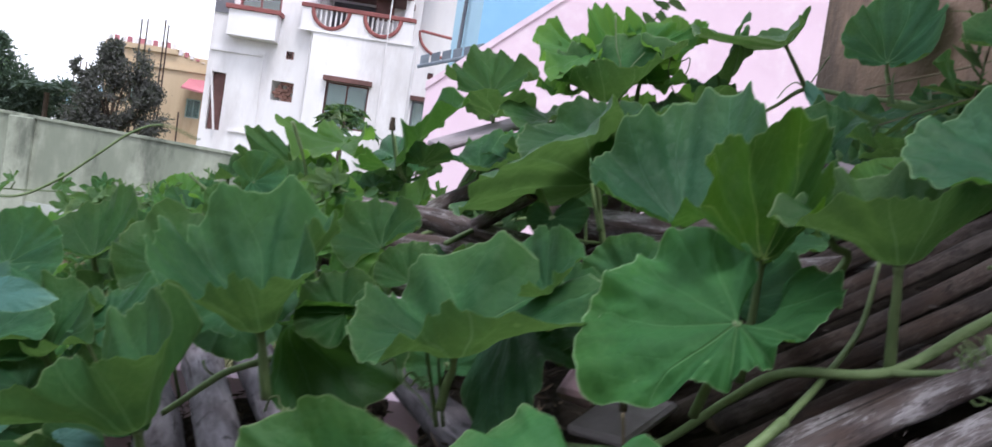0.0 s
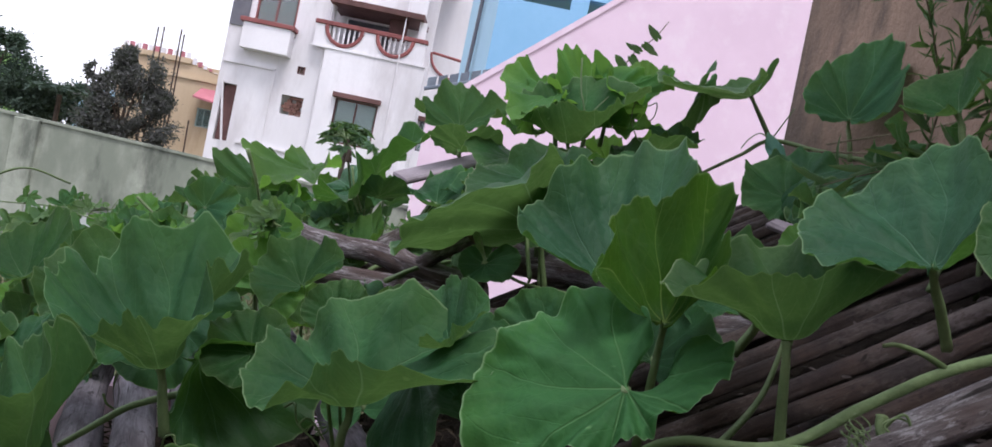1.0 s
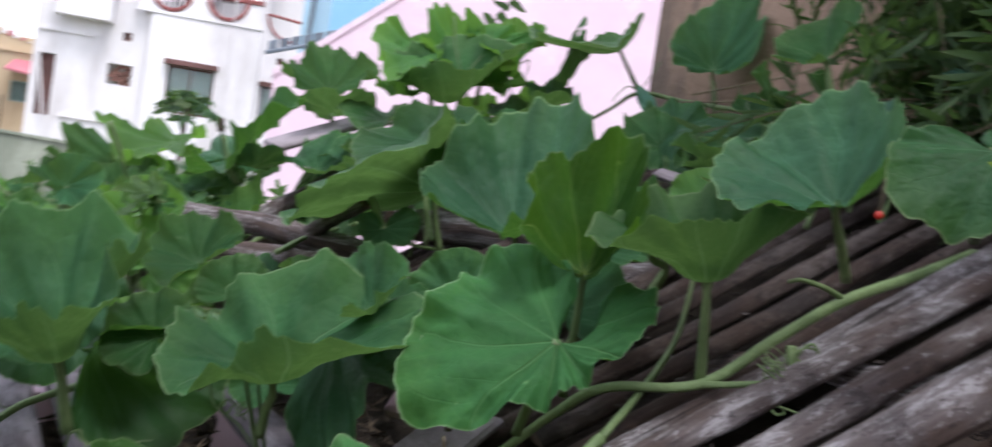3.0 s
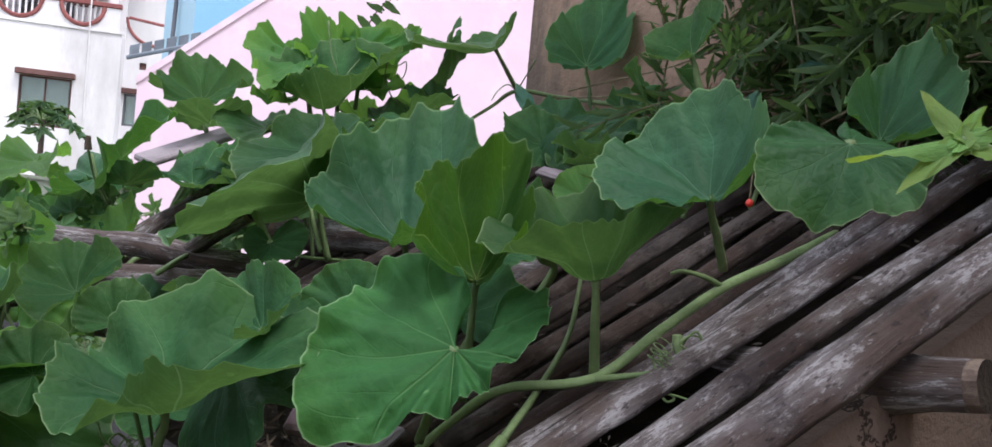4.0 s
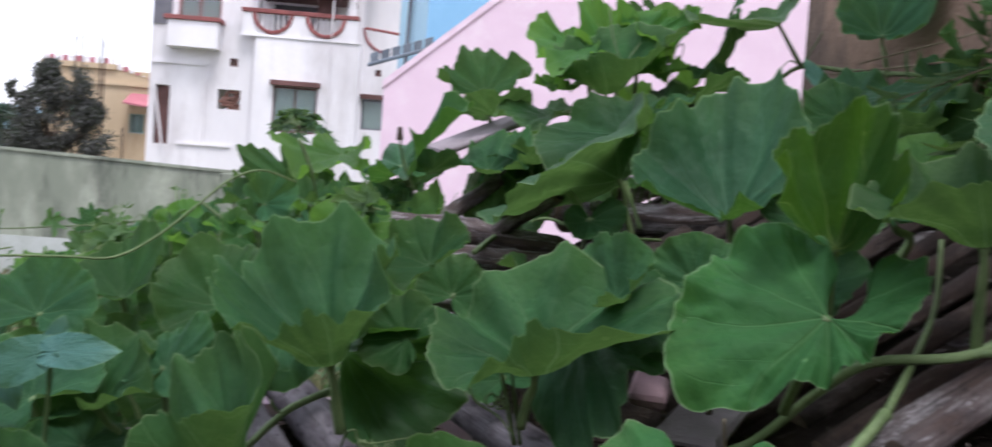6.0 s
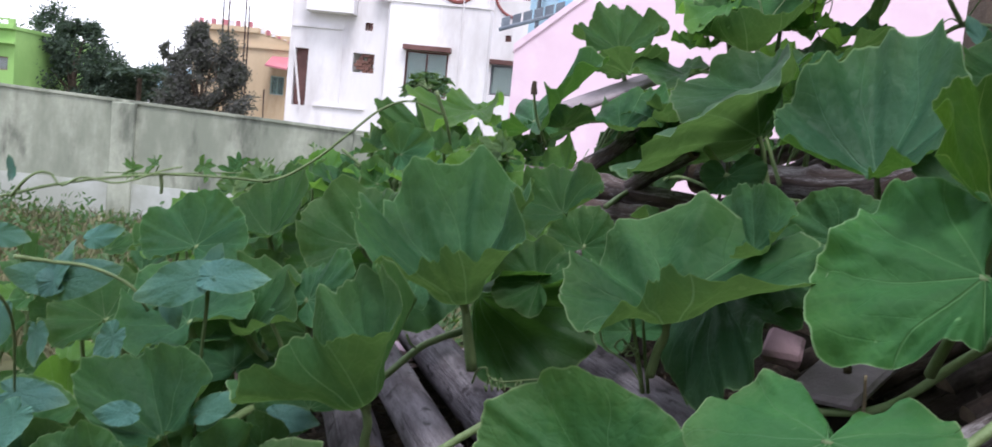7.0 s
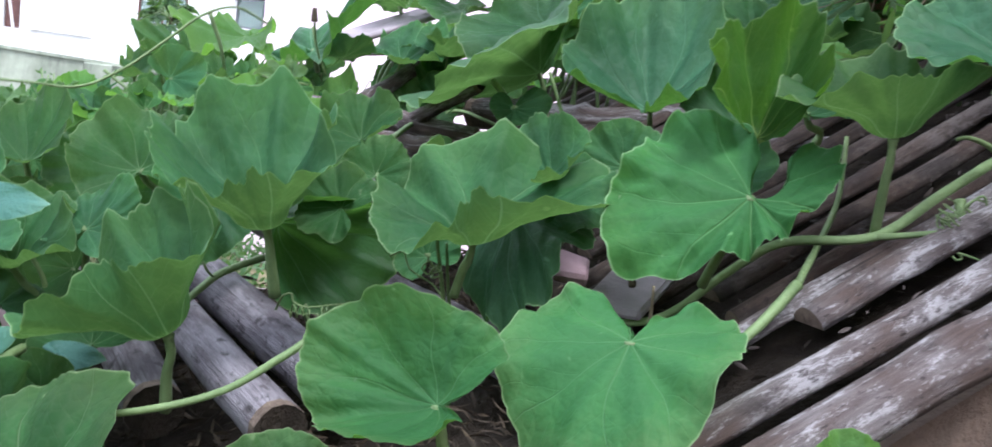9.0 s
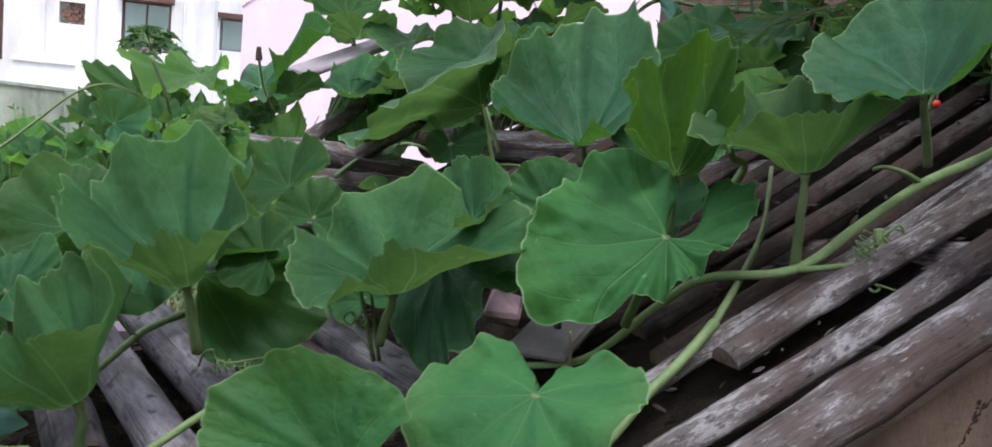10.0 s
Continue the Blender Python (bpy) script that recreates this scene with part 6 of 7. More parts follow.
part("vine_stem", tube(spline([(-0.208, 1.140, 1.349), (-0.233, 1.120, 1.341), (-0.253, 1.100, 1.332), (-0.275, 1.070, 1.313), (-0.292, 1.050, 1.298)], 6), lambda t: 0.004 * (1.15 - 0.4 * t), 8, 0.05, 5, 0.07), M_STEM, squash, "", True)
part("vine_stem", tube(spline([(0.359, 0.915, 1.463), (0.377, 0.900, 1.468), (0.399, 0.880, 1.476)], 6), lambda t: 0.0035 * (1.15 - 0.4 * t), 8, 0.05, 5, 0.07), M_STEM, squash, "", True)
part("tendril", tube(spline([(0.399, 0.880, 1.476), (0.411, 0.870, 1.463), (0.416, 0.865, 1.457), (0.406, 0.860, 1.455), (0.402, 0.862, 1.460), (0.412, 0.862, 1.461), (0.434, 0.855, 1.456), (0.465, 0.850, 1.451), (0.488, 0.840, 1.445)], 6), lambda t: 0.0012 * (1.15 - 0.4 * t), 8, 0.05, 5, 0.07), M_STEM, squash, "thin pale curling tendril", True)
part("tendril", tube(spline([(0.435, 0.900, 1.493), (0.443, 0.895, 1.509), (0.449, 0.890, 1.514), (0.454, 0.890, 1.504), (0.442, 0.890, 1.497), (0.433, 0.892, 1.503), (0.444, 0.893, 1.510), (0.454, 0.890, 1.509)], 6), lambda t: 0.0012 * (1.15 - 0.4 * t), 8, 0.05, 5, 0.07), M_STEM, squash, "thin pale curling tendril", True)
part("side_shoot", tube(spline([(0.437, 0.905, 1.508), (0.436, 0.900, 1.495), (0.442, 0.895, 1.484)], 6), lambda t: 0.0045 * (1.15 - 0.4 * t), 8, 0.05, 5, 0.07), M_STEM, squash, "young side shoot", True)
part("tendril", tube(spline([(0.502, 0.935, 1.554), (0.472, 0.925, 1.564), (0.445, 0.920, 1.568), (0.433, 0.920, 1.565)], 6), lambda t: 0.0025 * (1.15 - 0.4 * t), 8, 0.05, 5, 0.07), M_STEM, squash, "broken stub", True)
part("vine_stem", tube(spline([(0.785, 1.700, 1.834), (0.756, 1.780, 1.843), (0.695, 1.900, 1.860), (0.623, 1.960, 1.870), (0.572, 1.970, 1.831), (0.513, 1.950, 1.789), (0.443, 1.900, 1.739)], 6), lambda t: 0.0045 * (1.15 - 0.4 * t), 8, 0.05, 5, 0.07), M_STEM, squash_far, "", True)
part("vine_stem", tube(spline([(-0.156, 1.550, 1.440), (-0.115, 1.650, 1.450), (-0.096, 1.750, 1.473), (-0.068, 1.850, 1.494), (-0.030, 1.950, 1.605), (0.036, 2.000, 1.661), (0.095, 2.050, 1.714), (0.163, 2.000, 1.751)], 6), lambda t: 0.004 * (1.15 - 0.4 * t), 8, 0.05, 5, 0.07), M_STEM, squash_far, "", True)
part("vine_stem", tube(spline([(-0.047, 1.500, 1.479), (-0.008, 1.600, 1.501), (0.039, 1.680, 1.516), (0.091, 1.720, 1.530), (0.154, 1.600, 1.511), (0.219, 1.450, 1.518)], 6), lambda t: 0.0035 * (1.15 - 0.4 * t), 8, 0.05, 5, 0.07), M_STEM, squash_far, "", True)
part("tendril", tube(spline([(0.315, 1.980, 1.898), (0.366, 2.000, 1.894), (0.390, 2.020, 1.907), (0.392, 2.050, 1.877), (0.353, 2.050, 1.851), (0.321, 2.020, 1.840)], 6), lambda t: 0.0014 * (1.15 - 0.4 * t), 8, 0.05, 5, 0.07), M_STEM, squash_far, "thin tendril", True)
part("tendril", tube(spline([(0.623, 1.960, 1.870), (0.634, 1.940, 1.903), (0.645, 1.920, 1.936)], 6), lambda t: 0.0014 * (1.15 - 0.4 * t), 8, 0.05, 5, 0.07), M_STEM, squash_far, "thin tendril", True)
part("tendril", tube(spline([(0.623, 1.960, 1.870), (0.597, 1.950, 1.879), (0.574, 1.940, 1.862), (0.561, 1.940, 1.840)], 6), lambda t: 0.0014 * (1.15 - 0.4 * t), 8, 0.05, 5, 0.07), M_STEM, squash_far, "thin tendril", True)
part("flower_bud", tube(spline([(-0.177, 1.750, 1.649), (-0.178, 1.750, 1.662), (-0.178, 1.750, 1.672)], 6), lambda t: 0.005 * (1.15 - 0.4 * t), 8, 0.05, 5, 0.07), M_DRYLEAF, squash_far, "closed brownish flower bud", True)
part("vine_stem", tube(spline([(-0.178, 1.750, 1.654), (-0.167, 1.780, 1.603), (-0.148, 1.800, 1.562)], 6), lambda t: 0.002 * (1.15 - 0.4 * t), 8, 0.05, 5, 0.07), M_STEM, squash_far, "", True)
leaf(squash, (-0.083, 1.32, 1.435), (-0.15, -0.85, 0.5), (0.3, 0.2, 0.9), 0.055, seed=4, cone=14, curl=0.1, wavy=0.03, lobes=0.03)
leaf(squash, (-0.02, 1.22, 1.352), (-0.1, -0.85, 0.5), (-0.4, 0.2, 0.9), 0.05, seed=5, cone=14, curl=0.1, wavy=0.03, lobes=0.03)


def coil(at, axis, radius, turns, pitch, parent, r=0.0009, grow=1.0):
    """A curled tendril: a helix that opens as it runs along its axis."""
    z = Vector(axis).normalized()
    x = z.cross(Vector((0.3, 0.2, 0.93))).normalized()
    y = z.cross(x)
    n = int(turns * 14)
    pts = [Vector(at) + z * (pitch * i / 14) + (x * (math.cos(i * 0.449) - 1) + y * math.sin(i * 0.449)) * radius * (1 + (grow - 1) * i / n) for i in range(n + 1)]
    part("tendril", tube(pts, lambda t: r * (1.2 - 0.6 * t), 6), M_STEM, parent, "thin pale curling tendril", True)


coil((0.402, 0.882, 1.482), (0.5, -0.3, 0.8), 0.008, 3.2, 0.005, squash)
coil((0.408, 0.880, 1.488), (0.9, 0.1, 0.2), 0.010, 2.4, 0.006, squash, 0.0009, 0.5)
coil((0.396, 0.884, 1.492), (0.2, -0.5, 0.9), 0.006, 3.0, 0.006, squash, 0.0008, 1.5)
coil((0.440, 0.872, 1.452), (0.9, -0.2, -0.3), 0.004, 2.5, 0.009, squash, 0.0008)
coil((-0.176, 1.035, 1.318), (0.9, 0.1, 0.1), 0.006, 3.5, 0.006, squash, 0.0009)
coil((-0.150, 1.030, 1.320), (0.7, -0.3, 0.2), 0.005, 2.5, 0.005, squash, 0.0008, 1.4)
coil((-0.04, 1.04, 1.365), (-0.3, -0.2, 0.9), 0.006, 2.5, 0.005, squash, 0.0008)
# the twisted runner that hangs in the air beside the roof
part("vine_stem", tube(spline([(-0.498, 0.690, 1.480), (-0.481, 0.700, 1.488), (-0.464, 0.710, 1.494), (-0.445, 0.720, 1.501), (-0.423, 0.740, 1.507), (-0.386, 0.752, 1.513), (-0.345, 0.757, 1.515), (-0.316, 0.760, 1.516), (-0.292, 0.763, 1.530), (-0.269, 0.766, 1.551), (-0.250, 0.770, 1.569), (-0.230, 0.770, 1.577), (-0.211, 0.790, 1.571)], 6), lambda t: 0.00095 * (1.15 - 0.4 * t), 8, 0.05, 5, 0.07), M_STEM, bean, "twisted pale green runner", True)
part("vine_stem", tube(spline([(-0.457, 0.700, 1.494), (-0.448, 0.700, 1.505), (-0.443, 0.705, 1.510), (-0.438, 0.710, 1.509), (-0.431, 0.710, 1.503), (-0.426, 0.725, 1.508), (-0.407, 0.735, 1.506), (-0.385, 0.750, 1.516), (-0.375, 0.755, 1.519)], 6), lambda t: 0.0008 * (1.15 - 0.4 * t), 8, 0.05, 5, 0.07), M_STEM, bean, "twisted pale green runner", True)
part("tendril", tube(spline([(-0.388, 0.752, 1.512), (-0.387, 0.752, 1.506), (-0.387, 0.752, 1.500)], 6), lambda t: 0.0012 * (1.15 - 0.4 * t), 8, 0.05, 5, 0.07), M_STEM, bean, "small hanging bud", True)
part("vine_stem", tube(spline([(-0.556, 0.800, 1.431), (-0.543, 0.820, 1.409), (-0.545, 0.850, 1.377), (-0.571, 0.900, 1.304)], 6), lambda t: 0.0014 * (1.15 - 0.4 * t), 8, 0.05, 5, 0.07), M_STEM, bean, "", True)
part("vine_stem", tube(spline([(-0.609, 0.950, 1.411), (-0.585, 0.970, 1.406), (-0.553, 0.980, 1.403), (-0.519, 0.990, 1.388), (-0.504, 1.000, 1.363)], 6), lambda t: 0.002 * (1.15 - 0.4 * t), 8, 0.05, 5, 0.07), M_STEM, bean, "", True)
part("vine_stem", tube(spline([(-0.443, 0.990, 1.402), (-0.447, 1.000, 1.370), (-0.457, 1.020, 1.315), (-0.470, 1.050, 1.226)], 6), lambda t: 0.002 * (1.15 - 0.4 * t), 8, 0.05, 5, 0.07), M_STEM, bean, "", True)
part("vine_stem", tube(spline([(-0.482, 0.950, 1.207), (-0.455, 1.000, 1.224), (-0.428, 1.100, 1.245), (-0.391, 1.200, 1.233), (-0.371, 1.250, 1.219)], 6), lambda t: 0.005 * (1.15 - 0.4 * t), 8, 0.05, 5, 0.07), M_STEM, squash_left, "", True)
part("vine_stem", tube(spline([(-0.343, 1.700, 1.636), (-0.323, 1.720, 1.585), (-0.315, 1.750, 1.542)], 6), lambda t: 0.003 * (1.15 - 0.4 * t), 8, 0.05, 5, 0.07), M_STEM, squash_far, "young upright shoot", True)
part("vine_stem", tube(spline([(-0.474, 1.600, 1.523), (-0.441, 1.600, 1.501), (-0.414, 1.600, 1.488)], 6), lambda t: 0.0025 * (1.15 - 0.4 * t), 8, 0.05, 5, 0.07), M_STEM, squash_far, "", True)
part("dry_stub", tube(spline([(0.144, 0.918, 1.345), (0.140, 0.907, 1.372), (0.133, 0.894, 1.400)], 6), lambda t: 0.0017 * (1.15 - 0.4 * t), 8, 0.05, 5, 0.07), M_TWIG, squash, "pale dry upright stub", True)
part("dry_leaf", tube(spline([(0.146, 1.000, 1.395), (0.149, 0.996, 1.391), (0.153, 0.994, 1.386), (0.153, 0.990, 1.380)], 6), lambda t: 0.0045 * (1.15 - 0.4 * t), 8, 0.05, 5, 0.07), M_DRYLEAF, squash, "curled orange-brown dry leaf", True)
part("tendril", tube(spline([(-0.082, 1.060, 1.377), (-0.071, 1.050, 1.385), (-0.063, 1.040, 1.369), (-0.040, 1.030, 1.357), (-0.024, 1.030, 1.338)], 6), lambda t: 0.0011 * (1.15 - 0.4 * t), 8, 0.05, 5, 0.07), M_STEM, squash, "thin pale curling tendril", True)
part("tendril", tube(spline([(-0.189, 1.040, 1.318), (-0.184, 1.030, 1.334), (-0.176, 1.030, 1.337), (-0.173, 1.030, 1.329), (-0.160, 1.030, 1.325), (-0.136, 1.050, 1.324), (-0.117, 1.060, 1.325)], 6), lambda t: 0.0011 * (1.15 - 0.4 * t), 8, 0.05, 5, 0.07), M_STEM, squash, "thin pale curling tendril", True)
part("tendril", tube(spline([(-0.262, 1.060, 1.355), (-0.257, 1.060, 1.346), (-0.252, 1.070, 1.339)], 6), lambda t: 0.0013 * (1.15 - 0.4 * t), 8, 0.05, 5, 0.07), M_STEM, squash, "thin pale curling tendril", True)
part("tendril", tube(spline([(-0.043, 1.020, 1.376), (-0.050, 1.010, 1.384), (-0.056, 1.010, 1.377), (-0.049, 1.010, 1.371), (-0.043, 1.010, 1.379), (-0.032, 1.020, 1.364)], 6), lambda t: 0.001 * (1.15 - 0.4 * t), 8, 0.05, 5, 0.07), M_STEM, squash, "thin pale curling tendril", True)
part("petiole", tube(spline([(-0.019, 1.060, 1.322), (-0.030, 1.050, 1.364), (-0.041, 1.040, 1.405)], 6), lambda t: 0.0022 * (1.15 - 0.4 * t), 8, 0.05, 5, 0.07), M_STEM, squash, "", True)
part("petiole", tube(spline([(-0.012, 1.070, 1.320), (-0.020, 1.060, 1.356), (-0.028, 1.050, 1.397)], 6), lambda t: 0.0018 * (1.15 - 0.4 * t), 8, 0.05, 5, 0.07), M_STEM, squash, "", True)
part("tendril", tube(spline([(0.209, 1.920, 1.949), (0.217, 1.910, 1.893), (0.226, 1.900, 1.863), (0.240, 1.900, 1.834), (0.256, 1.900, 1.857), (0.275, 1.910, 1.883)], 6), lambda t: 0.0014 * (1.15 - 0.4 * t), 8, 0.05, 5, 0.07), M_STEM, squash_far, "thin pale curling tendril", True)
part("tendril", tube(spline([(0.328, 1.900, 1.889), (0.326, 1.900, 1.851), (0.342, 1.900, 1.816), (0.356, 1.900, 1.807)], 6), lambda t: 0.0014 * (1.15 - 0.4 * t), 8, 0.05, 5, 0.07), M_STEM, squash_far, "thin pale curling tendril", True)
part("petiole", tube(spline([(-0.179, 1.820, 1.645), (-0.166, 1.820, 1.603), (-0.147, 1.830, 1.564)], 6), lambda t: 0.0022 * (1.15 - 0.4 * t), 8, 0.05, 5, 0.07), M_STEM, squash_far, "", True)
part("petiole", tube(spline([(-0.102, 1.700, 1.522), (-0.091, 1.700, 1.503), (-0.111, 1.680, 1.477), (-0.156, 1.620, 1.446)], 6), lambda t: 0.0026 * (1.15 - 0.4 * t), 8, 0.05, 5, 0.07), M_STEM, squash_far, "", True)
part("petiole", tube(spline([(-0.024, 1.900, 1.606), (-0.060, 1.850, 1.534), (-0.097, 1.800, 1.499)], 6), lambda t: 0.003 * (1.15 - 0.4 * t), 8, 0.05, 5, 0.07), M_STEM, squash_far, "", True)
part("petiole", tube(spline([(0.151, 1.300, 1.538), (0.143, 1.320, 1.569), (0.138, 1.350, 1.597)], 6), lambda t: 0.0028 * (1.15 - 0.4 * t), 8, 0.05, 5, 0.07), M_STEM, squash, "", True)
part("petiole", tube(spline([(0.255, 1.080, 1.483), (0.251, 1.100, 1.508), (0.242, 1.120, 1.523)], 6), lambda t: 0.0024 * (1.15 - 0.4 * t), 8, 0.05, 5, 0.07), M_STEM, squash, "", True)
part("dry_stem", tube(spline([(0.264, 2.150, 1.953), (0.301, 2.150, 1.975), (0.326, 2.160, 2.002), (0.346, 2.160, 2.038), (0.380, 2.170, 2.074), (0.407, 2.180, 2.120)], 6), lambda t: 0.0016 * (1.15 - 0.4 * t), 8, 0.05, 5, 0.07), M_TWIG, creeper, "thin twig hanging over the wall", True)
part("flower_bud", tube(spline([(0.278, 2.150, 1.961), (0.283, 2.150, 1.970), (0.288, 2.150, 1.974)], 6), lambda t: 0.006 * (1.15 - 0.4 * t), 8, 0.05, 5, 0.07), M_DRYLEAF, creeper, "closed brownish flower bud", True)

# ---- fillers: the rest of the leaf cover ----
FILL = [leaf_mesh(0.1, cone=c, curl=k, wavy=w, wide=d, lobes=l, seed=s, frill=0.03, nt=72, nr=8, mat=m) for s, (c, k, w, d, l, m) in enumerate((
    (10, 0.2, 0.06, 1.0, 0.07, M_LEAF), (18, 0.2, 0.08, 0.95, 0.08, M_LEAF), (4, 0.0, 0.05, 1.05, 0.06, M_LEAF), (26, 0.1, 0.07, 1.0, 0.09, M_LEAF), (12, 0.2, 0.08, 0.9, 0.12, M_YOUNG), (20, 0.15, 0.07, 1.0, 0.11, M_YOUNG)))]


def scatter(plant, n, seed, spot, sizes, young=0.2, up=(0.0, -0.45, 0.85), stalks=0.12):
    rng = random.Random(seed)
    for _ in range(n):
        p = spot(rng)
        me = FILL[rng.randrange(4, 6) if rng.random() < young else rng.randrange(0, 4)]
        ob = new("leaf", me)
        ax = Vector(up) + Vector((rng.gauss(0, 0.45), rng.gauss(0, 0.45), rng.gauss(0, 0.25)))
        a = rng.uniform(0, 6.28)
        k = rng.uniform(*sizes) / 0.1
        ob.matrix_basis = facing(p, ax, (math.cos(a), math.sin(a), 0.2)) @ Matrix.Diagonal((k, k, k, 1))
        adopt(ob, plant)
        if stalks:
            foot = Vector(p) + Vector((rng.gauss(0, 0.02), 0.03 + rng.gauss(0, 0.02), -stalks * rng.uniform(0.7, 1.3)))
            stalk(ob, p, foot, 0.0026, rng.uniform(-0.01, 0.01), ax)


# thin-stemmed gourd vines with small cut leaves, arching over the plot side of the roof
gourd = thing("gourd_vine", (-0.6, 1.9, 1.2), "thin-stemmed gourd vine with small deeply cut leaves and curling tendrils", "vine")
CUTLEAF = ((0, 0.07, 0.15, 0.22, 0.32, 0.40, 0.48, 0.60, 0.68, 0.80, 0.90, 1.0), (1.0, 0.78, 0.42, 0.60, 0.92, 0.62, 0.36, 0.80, 0.44, 0.62, 0.30, 0.08))
CUT = [leaf_mesh(0.1, cone=c, curl=0.1, wavy=0.06, wide=w, lobes=0.0, seed=40 + i, frill=0.03, shape=CUTLEAF, nt=72, nr=7, mat=m) for i, (c, w, m) in enumerate(((6, 1.0, M_LEAF), (14, 0.9, M_GOURD), (-4, 1.0, M_GOURD)))]
rng = random.Random(77)
for i in range(30):
    y = rng.uniform(1.55, 2.6)
    x = y * rng.uniform(-0.40, -0.14)
    z = min(1.50, 1.37 + 0.8 * (x / y + 0.42)) - rng.uniform(0.02, 0.12)
    p = Vector((x, y, z))
    d = Vector((rng.gauss(0, 0.12), rng.gauss(0, 0.08), rng.uniform(0.01, 0.09)))
    e = Vector((rng.gauss(0, 0.16), rng.gauss(-0.05, 0.08), rng.uniform(-0.07, 0.03)))
    path = [Vector(q) for q in spline([p - Vector((0, 0, 0.06)), p + d * 0.5, p + d, p + d + e * 0.6, p + d + e], 6)]
    part("stem", tube(path, lambda t: 0.0024 * (1.1 - 0.6 * t), 6), M_STEM, gourd, smooth=True)
    for q in path[4::3]:
        ob = new("leaf", CUT[rng.randrange(3)])
        k = rng.uniform(0.022, 0.05) / 0.1
        ax = Vector((rng.gauss(0, 0.5), -0.7 + rng.gauss(0, 0.3), 0.6 + rng.gauss(0, 0.3)))
        a = rng.uniform(0, 6.28)
        at = q + Vector((rng.gauss(0, 0.02), rng.gauss(0, 0.02), rng.uniform(-0.01, 0.03)))
        ob.matrix_basis = facing(at, ax, (math.cos(a), math.sin(a), 0.2)) @ Matrix.Diagonal((k, k, k, 1))
        adopt(ob, gourd)
        stalk(ob, at, q, 0.0014, 0.004, ax)
    if i % 2:
        end, c = path[-1], [path[-1]]
        for k in range(14):
            c.append(end + Vector((0.012 * k * 0.5 * (1 if i % 4 == 1 else -1), 0.008 * math.sin(k * 0.9), 0.012 * math.cos(k * 0.9) + 0.003 * k)))
        part("tendril", tube(c, 0.0009, 5), M_STEM, gourd, smooth=True)


# behind the pole ends: the patch between roof and compound wall
def patch(r):
    y, q = r.uniform(1.5, 2.5), r.uniform(-0.42, -0.12)
    return (q * y, y, min(1.60, 1.40 + 1.1 * (q + 0.42)) - 0.05 - r.uniform(0.0, 0.16))


def patch_low(r):
    x, y = r.uniform(-1.15, -0.42), r.uniform(1.0, 1.9)
    return (x, y, 1.14 + 0.20 * (y - 1.0) + 0.16 * (x + 1.15) + r.uniform(-0.14, 0.05))


def patch_side(r):
    x, y = r.uniform(-0.85, -0.34), r.uniform(0.72, 1.15)
    return (x, y, 1.02 + 0.28 * (y - 0.72) + 0.10 * (x + 0.85) + r.uniform(-0.14, 0.03))


def patch_edge(r):
    x, y = r.uniform(-0.66, -0.36), r.uniform(0.84, 1.10)
    return (x, y, 1.13 + 0.25 * (y - 0.84) + r.uniform(-0.05, 0.06))


def patch_roof(r):
    x, y = r.uniform(-0.28, 0.05), r.uniform(1.25, 1.75)
    return (x, y, roof_z(x, y) + r.uniform(0.03, 0.09))


def patch_end(r):
    x, y = r.uniform(0.0, 0.42), r.uniform(1.80, 2.08)
    return (x, y, roof_z(x, y) + 0.03 + r.uniform(0.0, 0.13))


def patch_wall(r):
    x, y = r.uniform(0.50, 0.80), r.uniform(1.15, 1.65)
    return (x, y, roof_z(x, y) + r.uniform(0.02, 0.09))


scatter(squash_far, 105, 1, patch, (0.026, 0.062), 0.35)
def patch_mid(r):
    y, q = r.uniform(1.75, 2.3), r.uniform(-0.24, -0.06)
    return (q * y, y, 1.52 + 0.55 * (q + 0.24) + 0.05 * (y - 2.0) - r.uniform(0.0, 0.13))


scatter(squash_far, 34, 9, patch_mid, (0.035, 0.062), 0.35, (-0.05, -0.8, 0.55))
scatter(squash_left, 75, 2, patch_low, (0.035, 0.085), 0.12, (-0.05, -0.6, 0.7))
scatter(squash_left, 34, 3, patch_side, (0.035, 0.08), 0.08, (0.1, -0.7, 0.6))
scatter(squash_left, 26, 8, patch_edge, (0.05, 0.085), 0.05, (0.1, -0.65, 0.65))
scatter(squash, 4, 4, patch_roof, (0.05, 0.08), 0.25)
scatter(squash_far, 40, 5, patch_end, (0.045, 0.08), 0.4, (-0.1, -0.75, 0.6))
scatter(squash, 12, 6, patch_wall, (0.05, 0.08), 0.2)


